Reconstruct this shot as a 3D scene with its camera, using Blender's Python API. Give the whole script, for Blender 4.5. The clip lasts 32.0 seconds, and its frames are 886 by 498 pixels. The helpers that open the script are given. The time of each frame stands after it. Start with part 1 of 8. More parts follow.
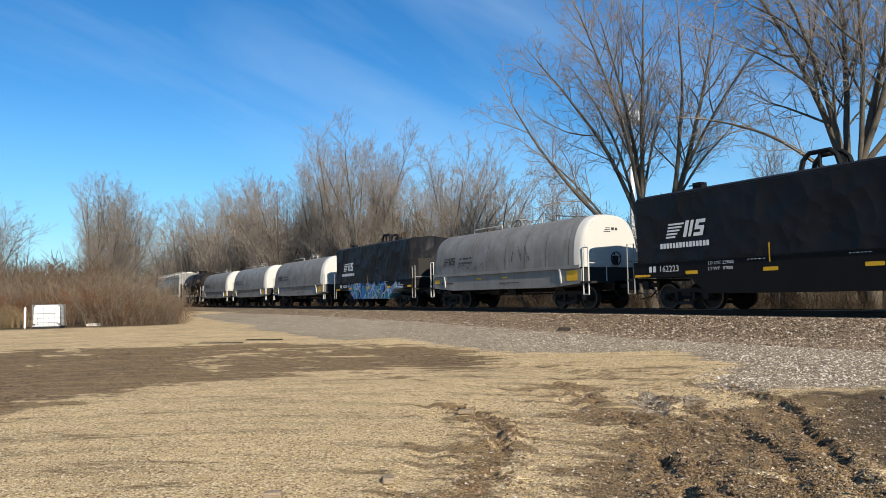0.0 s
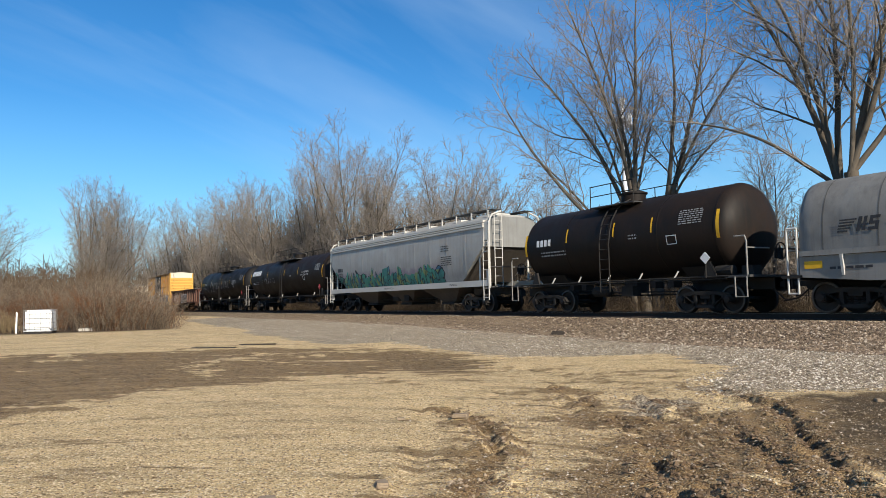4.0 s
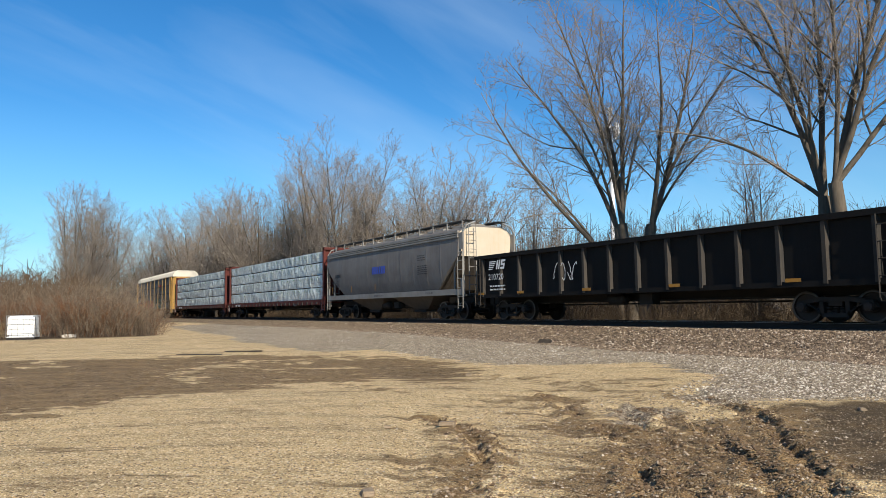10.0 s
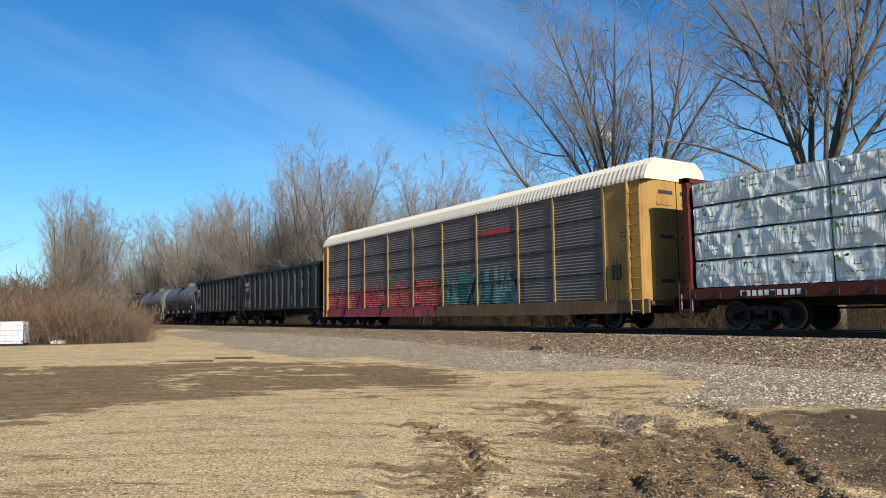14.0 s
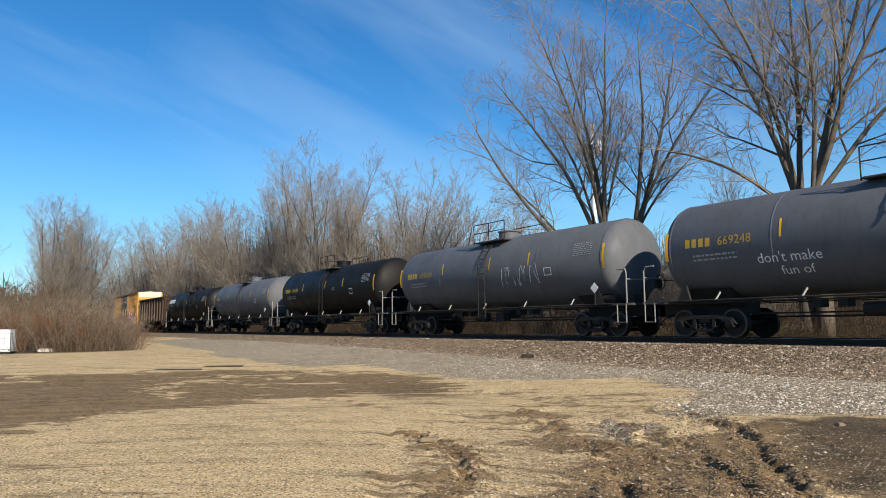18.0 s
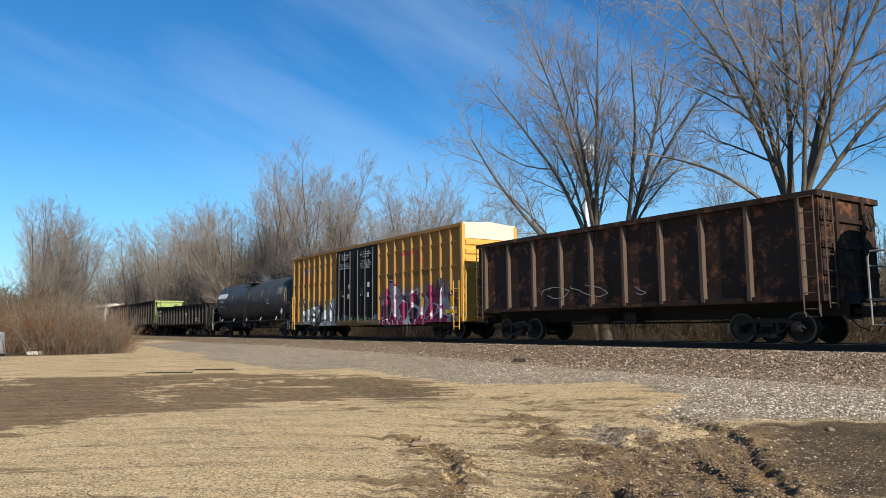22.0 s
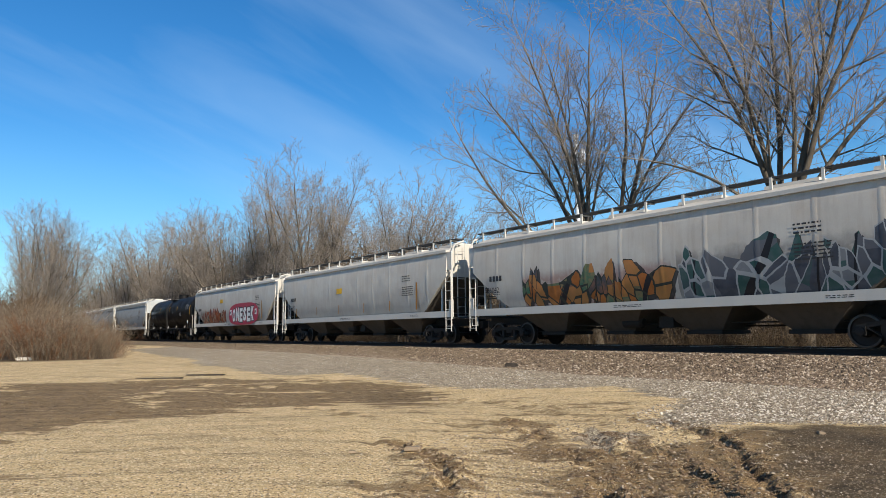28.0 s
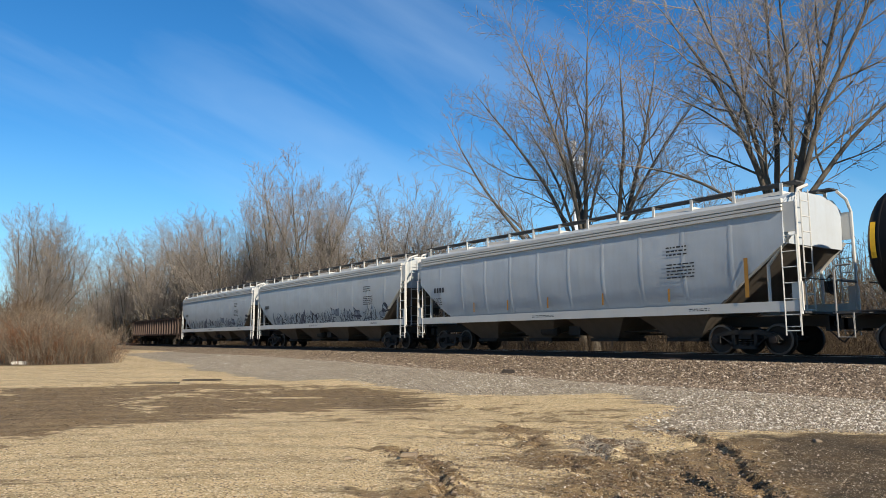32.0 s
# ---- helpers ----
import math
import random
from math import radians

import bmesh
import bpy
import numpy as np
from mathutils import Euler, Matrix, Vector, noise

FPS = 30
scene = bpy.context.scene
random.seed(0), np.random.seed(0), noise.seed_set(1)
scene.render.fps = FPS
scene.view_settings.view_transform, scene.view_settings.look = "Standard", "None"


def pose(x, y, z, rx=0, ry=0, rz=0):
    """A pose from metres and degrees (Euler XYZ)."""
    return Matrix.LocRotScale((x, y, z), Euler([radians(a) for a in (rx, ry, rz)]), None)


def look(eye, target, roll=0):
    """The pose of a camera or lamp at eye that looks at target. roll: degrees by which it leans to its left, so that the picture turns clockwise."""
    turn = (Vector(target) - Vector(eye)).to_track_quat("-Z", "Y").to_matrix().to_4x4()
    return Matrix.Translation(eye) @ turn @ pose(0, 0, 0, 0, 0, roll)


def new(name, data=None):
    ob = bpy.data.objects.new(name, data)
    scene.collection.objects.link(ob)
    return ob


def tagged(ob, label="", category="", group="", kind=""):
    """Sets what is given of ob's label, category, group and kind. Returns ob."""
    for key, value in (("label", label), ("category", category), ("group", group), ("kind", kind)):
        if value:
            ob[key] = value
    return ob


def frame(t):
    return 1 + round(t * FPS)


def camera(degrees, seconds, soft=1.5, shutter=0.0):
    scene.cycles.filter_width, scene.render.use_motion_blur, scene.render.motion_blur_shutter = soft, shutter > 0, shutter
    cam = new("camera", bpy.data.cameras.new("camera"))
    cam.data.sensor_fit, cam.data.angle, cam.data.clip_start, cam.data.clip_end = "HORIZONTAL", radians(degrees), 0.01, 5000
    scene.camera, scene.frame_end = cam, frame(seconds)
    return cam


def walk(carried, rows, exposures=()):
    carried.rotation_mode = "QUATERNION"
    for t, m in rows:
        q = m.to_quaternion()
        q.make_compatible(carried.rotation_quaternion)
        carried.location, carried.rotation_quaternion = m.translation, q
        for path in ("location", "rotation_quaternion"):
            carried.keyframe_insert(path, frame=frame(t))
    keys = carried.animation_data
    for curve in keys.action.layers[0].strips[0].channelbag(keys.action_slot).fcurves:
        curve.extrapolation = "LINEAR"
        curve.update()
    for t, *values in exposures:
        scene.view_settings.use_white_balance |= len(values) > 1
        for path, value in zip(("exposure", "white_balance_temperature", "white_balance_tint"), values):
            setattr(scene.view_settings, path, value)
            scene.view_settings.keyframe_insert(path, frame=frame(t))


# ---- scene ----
EYE = (0.0, 0.0, 1.6)
RAIL = 1.07            # top of rail
AXIS = 19.8            # centre line of the track
# seconds, heading off the track's line, tilt, roll (degrees)
cam = camera(63.86, 32.0, soft=0.8)
walk(cam, [(t, pose(*EYE, 90 + tilt, 0, 90 - yaw) @ pose(0, 0, 0, 0, 0, roll)) for t, yaw, tilt, roll in (
    (0, 30.42, 3.90, -0.93),
    (0.5, 30.50, 3.89, -0.92),
    (1, 30.58, 3.90, -0.93),
    (1.5, 30.67, 3.91, -0.97),
    (2, 30.75, 3.94, -1.02),
    (2.5, 30.81, 4.00, -1.05),
    (3, 30.86, 4.07, -1.08),
    (3.5, 30.89, 4.16, -1.08),
    (5.5, 31.17, 4.32, -1.04),
    (6, 31.32, 4.35, -1.07),
    (6.5, 31.46, 4.37, -1.09),
    (7, 31.57, 4.38, -1.08),
    (7.5, 31.64, 4.40, -1.05),
    (8, 31.66, 4.44, -0.98),
    (8.5, 31.68, 4.50, -0.90),
    (9, 31.72, 4.59, -0.83),
    (9.5, 31.80, 4.70, -0.79),
    (10, 31.93, 4.81, -0.79),
    (10.5, 32.08, 4.92, -0.83),
    (11, 32.23, 5.01, -0.87),
    (11.5, 32.35, 5.07, -0.89),
    (12, 32.43, 5.11, -0.88),
    (12.5, 32.48, 5.13, -0.84),
    (13, 32.52, 5.17, -0.80),
    (13.5, 32.55, 5.25, -0.74),
    (14, 32.59, 5.35, -0.67),
    (14.5, 32.64, 5.48, -0.58),
    (16.5, 33.12, 5.88, -0.54),
    (17, 33.21, 5.92, -0.59),
    (17.5, 33.28, 5.95, -0.63),
    (18, 33.33, 5.98, -0.66),
    (18.5, 33.38, 6.01, -0.67),
    (19, 33.44, 6.05, -0.65),
    (19.5, 33.52, 6.09, -0.58),
    (20, 33.59, 6.12, -0.52),
    (20.5, 33.68, 6.15, -0.47),
    (21, 33.77, 6.19, -0.45),
    (21.5, 33.87, 6.24, -0.44),
    (22, 33.95, 6.28, -0.46),
    (22.5, 34.01, 6.30, -0.48),
    (23, 34.06, 6.30, -0.50),
    (23.5, 34.12, 6.30, -0.52),
    (24, 34.16, 6.30, -0.53),
    (24.5, 34.19, 6.31, -0.51),
    (25, 34.20, 6.33, -0.47),
    (25.5, 34.22, 6.36, -0.44),
    (27.5, 34.58, 6.63, -0.56),
    (28, 34.60, 6.65, -0.58),
    (28.5, 34.61, 6.67, -0.57),
    (29, 34.62, 6.69, -0.53),
    (29.5, 34.65, 6.72, -0.46),
    (30, 34.69, 6.76, -0.38),
    (30.5, 34.72, 6.82, -0.32),
    (31, 34.74, 6.92, -0.28),
    (31.5, 34.77, 7.04, -0.27),
    (32, 34.81, 7.13, -0.30),
)])

# ---- light ----
SUN_AZ, SUN_EL = radians(-7.5), radians(28)     # from the +X axis, towards the viewer's side of the track
to_sun = Vector((math.cos(SUN_AZ) * math.cos(SUN_EL), math.sin(SUN_AZ) * math.cos(SUN_EL), math.sin(SUN_EL)))
sun = new("sun", bpy.data.lights.new("sun", "SUN"))
sun.data.energy, sun.data.angle, sun.data.color = 5.0, radians(0.53), (1.0, 0.90, 0.75)
sun.matrix_world = look((0, 0, 60), Vector((0, 0, 60)) - to_sun)
scene.view_settings.exposure = 0.50
world = bpy.data.worlds.new("sky")
scene.world = world
world.use_nodes = True
wn, wl = world.node_tree.nodes, world.node_tree.links
sky = wn.new("ShaderNodeTexSky")
sky.sky_type, sky.sun_disc = "NISHITA", False
sky.sun_elevation, sky.sun_rotation = SUN_EL, math.pi / 2 - SUN_AZ
sky.altitude, sky.air_density, sky.dust_density, sky.ozone_density = 200, 1.0, 0.0, 3.0
# thin cirrus drawn out along one line of the sky
wcoord = wn.new("ShaderNodeTexCoord")
one, two = Vector((-0.893, 0.233, 0.385)).normalized(), Vector((-0.814, 0.523, 0.254)).normalized()
along = (two - one).normalized()
across = one.cross(two).normalized()
wturn = wn.new("ShaderNodeMapping")
wturn.inputs["Rotation"].default_value = Matrix((along, across.cross(along), across)).to_euler()
wmap = wn.new("ShaderNodeMapping")
wmap.inputs["Scale"].default_value = (1.3, 2.0, 7.5)
wnoise = wn.new("ShaderNodeTexNoise")
wnoise.inputs["Scale"].default_value, wnoise.inputs["Detail"].default_value = 1.25, 7
wnoise.inputs["Roughness"].default_value, wnoise.inputs["Distortion"].default_value = 0.5, 0.35
wramp = wn.new("ShaderNodeValToRGB")
wramp.color_ramp.elements[0].position, wramp.color_ramp.elements[0].color = 0.42, (0, 0, 0, 1)
wramp.color_ramp.elements[1].position, wramp.color_ramp.elements[1].color = 0.82, (0.26, 0.26, 0.26, 1)
wmix = wn.new("ShaderNodeMixRGB")
wmix.inputs["Color2"].default_value = (6.0, 7.6, 9.2, 1)
whsv = wn.new("ShaderNodeHueSaturation")
whsv.inputs["Saturation"].default_value = 1.3
wtint = wn.new("ShaderNodeMixRGB")
wtint.blend_type = "MULTIPLY"
wtint.inputs["Fac"].default_value = 1.0
wtint.inputs["Color2"].default_value = (0.82, 1.06, 1.15, 1)
back = wn["Background"]
back.inputs["Strength"].default_value = 0.085
wl.new(wcoord.outputs["Generated"], wturn.inputs["Vector"])
wl.new(wturn.outputs["Vector"], wmap.inputs["Vector"])
wl.new(wmap.outputs["Vector"], wnoise.inputs["Vector"])
wl.new(wnoise.outputs["Fac"], wramp.inputs["Fac"])
wl.new(wramp.outputs["Color"], wmix.inputs["Fac"])
wl.new(sky.outputs["Color"], whsv.inputs["Color"])
wl.new(whsv.outputs["Color"], wtint.inputs["Color1"])
# paler air low over the horizon
wsep = wn.new("ShaderNodeSeparateXYZ")
wlow = wn.new("ShaderNodeValToRGB")
wlow.color_ramp.elements[0].position, wlow.color_ramp.elements[0].color = 0.02, (0.6, 0.6, 0.6, 1)
wlow.color_ramp.elements[1].position, wlow.color_ramp.elements[1].color = 0.26, (0, 0, 0, 1)
whaze = wn.new("ShaderNodeMixRGB")
whaze.inputs["Color2"].default_value = (2.3, 5.3, 7.9, 1)
wl.new(wcoord.outputs["Generated"], wsep.inputs["Vector"])
wl.new(wsep.outputs["Z"], wlow.inputs["Fac"])
wl.new(wlow.outputs["Color"], whaze.inputs["Fac"])
wl.new(wtint.outputs["Color"], whaze.inputs["Color1"])
wl.new(whaze.outputs["Color"], wmix.inputs["Color1"])
wl.new(wmix.outputs["Color"], back.inputs["Color"])

# ---- materials ----


def rgb(c, k=1.0):
    return (c[0] * k, c[1] * k, c[2] * k, 1)


class Nodes:
    """A short way to write node materials."""

    def __init__(self, name, rough=0.6, metal=0.0, spec=0.5):
        self.m = bpy.data.materials.new(name)
        self.m.use_nodes = True
        self.n, self.l = self.m.node_tree.nodes, self.m.node_tree.links
        self.b = self.n["Principled BSDF"]
        self.b.inputs["Roughness"].default_value = rough
        self.b.inputs["Metallic"].default_value = metal
        self.b.inputs["Specular IOR Level"].default_value = spec
        self.co = self.n.new("ShaderNodeTexCoord").outputs["Object"]

    def put(self, socket, value):
        if hasattr(value, "is_linked"):
            self.l.new(value, socket)
        else:
            socket.default_value = value

    def mapped(self, scale, co=None):
        m = self.n.new("ShaderNodeMapping")
        m.inputs["Scale"].default_value = scale
        self.l.new(co or self.co, m.inputs["Vector"])
        return m.outputs["Vector"]

    def noise(self, scale, detail=4.0, rough=0.55, co=None, colour=False):
        t = self.n.new("ShaderNodeTexNoise")
        t.inputs["Scale"].default_value, t.inputs["Detail"].default_value, t.inputs["Roughness"].default_value = scale, detail, rough
        self.l.new(co or self.co, t.inputs["Vector"])
        return t.outputs["Color" if colour else "Fac"]

    def cells(self, scale, co=None, feature="F1", out="Distance"):
        t = self.n.new("ShaderNodeTexVoronoi")
        t.feature = feature
        t.inputs["Scale"].default_value = scale
        self.l.new(co or self.co, t.inputs["Vector"])
        return t.outputs[out]

    def ramp(self, fac, *stops, hard=False):
        r = self.n.new("ShaderNodeValToRGB")
        e = r.color_ramp.elements
        r.color_ramp.interpolation = "CONSTANT" if hard else "LINEAR"
        while len(e) < len(stops):
            e.new(0.5)
        for el, (p, c) in zip(e, stops):
            el.position, el.color = p, (rgb(c) if isinstance(c, (tuple, list)) else (c, c, c, 1))
        self.l.new(fac, r.inputs["Fac"])
        return r.outputs["Color"]

    def mix(self, fac, a, b, kind="MIX"):
        m = self.n.new("ShaderNodeMixRGB")
        m.blend_type = kind
        self.put(m.inputs["Fac"], fac)
        self.put(m.inputs["Color1"], a if hasattr(a, "is_linked") else rgb(a))
        self.put(m.inputs["Color2"], b if hasattr(b, "is_linked") else rgb(b))
        return m.outputs["Color"]

    def math(self, op, a, b=0.0, c=0.0):
        m = self.n.new("ShaderNodeMath")
        m.operation = op
        for s, v in zip(m.inputs, (a, b, c)):
            self.put(s, v)
        return m.outputs["Value"]

    def xyz(self, co=None):
        s = self.n.new("ShaderNodeSeparateXYZ")
        self.l.new(co or self.co, s.inputs["Vector"])
        return s.outputs

    def chance(self):
        return self.n.new("ShaderNodeObjectInfo").outputs["Random"]

    def dice(self, value):
        w = self.n.new("ShaderNodeTexWhiteNoise")
        w.noise_dimensions = "1D"
        self.put(w.inputs["W"], value)
        return self.xyz(w.outputs["Color"])

    def island(self):
        return self.n.new("ShaderNodeNewGeometry").outputs["Random Per Island"]

    def bump(self, height, strength=0.3, distance=0.02):
        b = self.n.new("ShaderNodeBump")
        b.inputs["Strength"].default_value, b.inputs["Distance"].default_value = strength, distance
        self.l.new(height, b.inputs["Height"])
        self.l.new(b.outputs["Normal"], self.b.inputs["Normal"])

    def done(self, colour, rough=None):
        self.put(self.b.inputs["Base Color"], colour if hasattr(colour, "is_linked") else rgb(colour))
        if rough is not None:
            self.put(self.b.inputs["Roughness"], rough)
        return self.m


def paint(name, col, rough=0.45, dirt=0.35, dirt_col=(0.10, 0.08, 0.06), spec=0.22, dents=0.25, graffiti=None, rust=0.0, folds=0.0):
    """Weathered enamel on steel: stains, streaks that run down, small dents; graffiti is (x0, x1, z0, z1, colours, outline)."""
    n = Nodes(name, rough, 0.0, spec)
    big = n.noise(0.9, 5, 0.6)
    streak = n.noise(1.0, 5, 0.65, n.mapped((6.0, 6.0, 0.35)))
    fine = n.noise(38, 3, 0.6)
    c = n.mix(n.ramp(big, (0.30, 0.0), (0.75, dirt)), col, dirt_col)
    c = n.mix(n.ramp(streak, (0.48, 0.0), (0.78, dirt)), c, dirt_col)
    c = n.mix(n.ramp(fine, (0.35, 0.0), (0.8, 0.16)), c, tuple(min(1, k * 1.35 + 0.015) for k in col))
    if rust:
        patch = n.noise(2.3, 7, 0.72)
        c = n.mix(n.ramp(patch, (0.60 - 0.2 * rust, 0.0), (0.70 - 0.12 * rust, 1.0)), c, n.mix(fine, (0.11, 0.04, 0.02), (0.22, 0.085, 0.04)))
    if graffiti:
        for x0, x1, z0, z1, colours, line in graffiti:
            # sprayed letters: straight-edged shards of colour, outlined, a dark drop shadow and a cloud of paint behind
            x, y, z = n.xyz()
            high = z1 - z0
            u, v = n.math("DIVIDE", n.math("SUBTRACT", x, x0), high), n.math("DIVIDE", n.math("SUBTRACT", z, z0), high)
            ragged = n.math("MULTIPLY", n.math("SUBTRACT", n.noise(4.0, 3, 0.6), 0.5), 0.05)
            lean = n.math("MULTIPLY", n.math("SINE", n.math("MULTIPLY", u, 2.3)), 0.35)

            def shards(du, dv):
                at = n.n.new("ShaderNodeCombineXYZ")
                n.put(at.inputs[0], n.math("ADD", n.math("ADD", u, ragged), n.math("ADD", n.math("MULTIPLY", lean, v), du)))
                n.put(at.inputs[1], n.math("MULTIPLY", n.math("ADD", v, dv), 0.62))
                n.put(at.inputs[2], x0 * 0.37)
                edge = n.cells(4.4, at.outputs["Vector"], "DISTANCE_TO_EDGE", "Distance")
                dice = n.xyz(n.cells(4.4, at.outputs["Vector"], "F1", "Color"))
                mid = n.xyz(n.cells(4.4, at.outputs["Vector"], "F1", "Position"))
                cv = n.math("DIVIDE", mid[1], 0.62)
                wide = (x1 - x0) / high
                inside = n.math("MULTIPLY", n.math("GREATER_THAN", mid[0], 0.1), n.math("LESS_THAN", mid[0], wide - 0.1))
                inside = n.math("MULTIPLY", inside, n.math("MULTIPLY", n.math("GREATER_THAN", cv, 0.04), n.math("LESS_THAN", cv, n.math("ADD", 0.70, n.math("MULTIPLY", dice[2], 0.30)))))
                return edge, dice, inside

            edge, dice, inside = shards(0.0, 0.0)
            shade = shards(-0.06, 0.07)[2]
            letter = n.math("ABSOLUTE", n.math("SUBTRACT", n.math("FRACT", n.math("ADD", n.math("MULTIPLY", u, 1.15), n.math("ADD", lean, n.math("MULTIPLY", v, -0.25)))), 0.5))
            fill = colours[:-1]
            k = len(fill)
            body = n.ramp(n.math("ADD", n.math("MULTIPLY", dice[0], 0.75), n.math("MULTIPLY", v, 0.2)), *[(0.06 + 0.92 * i / k, q) for i, q in enumerate(fill)], hard=True)
            body = n.mix(n.ramp(n.noise(2.2, 4, 0.6), (0.40, 0.0), (0.72, 0.55)), body, tuple(min(1, q * 1.8 + 0.03) for q in fill[0]))
            body = n.mix(n.math("LESS_THAN", letter, 0.035), body, (0.014, 0.014, 0.018))
            inked = n.math("LESS_THAN", edge, n.math("ADD", 0.03, n.math("MULTIPLY", dice[1], 0.06)))
            inked = n.math("MULTIPLY", inked, n.math("GREATER_THAN", dice[1], 0.3))
            cloud = n.math("MULTIPLY", n.math("MULTIPLY", n.math("GREATER_THAN", x, x0), n.math("LESS_THAN", x, x1)), n.ramp(n.math("ADD", n.math("ABSOLUTE", n.math("SUBTRACT", v, 0.45)), n.math("MULTIPLY", n.noise(2.5, 3, 0.6), 0.35)), (0.52, 0.5), (0.74, 0.0)))
            cloud = n.math("MULTIPLY", cloud, n.ramp(n.noise(1.6, 4, 0.6), (0.36, 0.0), (0.50, 1.0)))
            c = n.mix(cloud, c, colours[-1])
            c = n.mix(n.math("MULTIPLY", shade, 0.9), c, (0.014, 0.014, 0.018))
            c = n.mix(inside, c, n.mix(inked, body, line))
    if folds:
        bent = n.mix(0.5, n.mapped((0.9, 0.9, 0.75)), n.noise(0.7, 2, 0.5, colour=True), "ADD")
        crease = n.math("ADD", n.cells(1.0, bent), n.math("MULTIPLY", n.cells(2.3, bent), 0.35))
        n.bump(n.math("ADD", n.math("MULTIPLY", crease, folds), n.math("MULTIPLY", fine, 0.02)), 1.0, 0.25)
        return n.done(c, n.ramp(big, (0.2, max(0.05, rough - 0.12)), (0.8, min(1, rough + 0.15))))
    n.bump(n.math("ADD", n.math("MULTIPLY", n.noise(0.8, 2, 0.5), dents * 6), n.math("MULTIPLY", fine, 0.05)), 0.35, 0.03)
    return n.done(c, n.ramp(big, (0.2, max(0.05, rough - 0.12)), (0.8, min(1, rough + 0.15))))


def plain(name, col, rough=0.7, metal=0.0, spread=0.25, scale=12):
    n = Nodes(name, rough, metal)
    c = n.mix(n.noise(scale, 5, 0.6), tuple(k * (1 - spread) for k in col), tuple(min(1, k * (1 + spread)) for k in col))
    n.bump(n.noise(scale * 3, 3), 0.15, 0.01)
    return n.done(c)


STEEL_DARK = plain("grimy_steel", (0.016, 0.014, 0.012), 0.8, 0.1)
WHEEL = plain("worn_wheel_steel", (0.022, 0.016, 0.013), 0.6, 0.4, 0.35)
WORN_RIM = plain("worn_wheel_rim", (0.085, 0.075, 0.066), 0.5, 0.5, 0.3)
TREAD = plain("polished_tread", (0.55, 0.53, 0.50), 0.3, 1.0, 0.1)
BLACK = paint("black_enamel", (0.007, 0.0075, 0.008), 0.55, 0.25, (0.018, 0.015, 0.013), 0.15)
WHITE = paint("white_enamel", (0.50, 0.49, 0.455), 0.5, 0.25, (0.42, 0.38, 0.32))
YELLOW = paint("safety_yellow", (0.75, 0.42, 0.02), 0.5, 0.15)
AMBER = paint("amber_reflector", (0.40, 0.19, 0.03), 0.55, 0.3)
GREY = paint("grey_enamel", (0.24, 0.235, 0.22), 0.55, 0.45, (0.10, 0.085, 0.07))
DARKGREY = plain("dark_grating", (0.06, 0.06, 0.06), 0.7, 0.3)
LETTER_WHITE = plain("white_lettering", (0.72, 0.72, 0.70), 0.6, 0, 0.12)
LETTER_DIM = plain("worn_white_lettering", (0.30, 0.30, 0.29), 0.6, 0, 0.3)
LETTER_BLACK = plain("black_lettering", (0.025, 0.025, 0.028), 0.6, 0, 0.12)
LETTER_YELLOW = plain("yellow_lettering", (0.42, 0.27, 0.03), 0.6, 0, 0.12)
LETTER_RED = plain("red_lettering", (0.34, 0.03, 0.03), 0.6, 0, 0.12)
LETTER_BLUE = plain("blue_lettering", (0.04, 0.08, 0.42), 0.6, 0, 0.12)

# ---- mesh helpers ----


def box(bm, x0, x1, y0, y1, z0, z1):
    v = [bm.verts.new((x, y, z)) for x in (x0, x1) for y in (y0, y1) for z in (z0, z1)]
    for f in ((0, 1, 3, 2), (4, 6, 7, 5), (0, 4, 5, 1), (2, 3, 7, 6), (0, 2, 6, 4), (1, 5, 7, 3)):
        bm.faces.new([v[i] for i in f])
    return v


def loft(bm, rings, caps=True, closed=True):
    """Joins rings of equal length, each a list of points."""
    vs = [[bm.verts.new(p) for p in r] for r in rings]
    k = len(vs[0])
    for a, b in zip(vs, vs[1:]):
        for i in range(k if closed else k - 1):
            j = (i + 1) % k
            bm.faces.new((a[i], a[j], b[j], b[i]))
    if caps and closed:
        bm.faces.new(vs[0][::-1])
        bm.faces.new(vs[-1])
    return vs


def prism_x(bm, yz, x0, x1):
    loft(bm, [[(x0, y, z) for y, z in yz], [(x1, y, z) for y, z in yz]])


def prism_y(bm, xz, y0, y1):
    loft(bm, [[(x, y0, z) for x, z in xz], [(x, y1, z) for x, z in xz]])


def tube(bm, points, r, n=6):
    """A bent rod through points."""
    pts = [Vector(p) for p in points]
    rings = []
    for i, p in enumerate(pts):
        d = (pts[min(i + 1, len(pts) - 1)] - pts[max(i - 1, 0)]).normalized()
        side = d.cross(Vector((0.31, 0.17, 0.93))).normalized()
        up = side.cross(d)
        rings.append([p + (side * math.cos(2 * math.pi * k / n) + up * math.sin(2 * math.pi * k / n)) * r for k in range(n)])
    loft(bm, rings)


def turned_x(bm, profile, n=40, y=0.0, z=0.0, caps=True):
    """A body of revolution round a line along x; profile: (x, radius)."""
    loft(bm, [[(x, y + r * math.cos(2 * math.pi * k / n), z + r * math.sin(2 * math.pi * k / n)) for k in range(n)] for x, r in profile], caps)


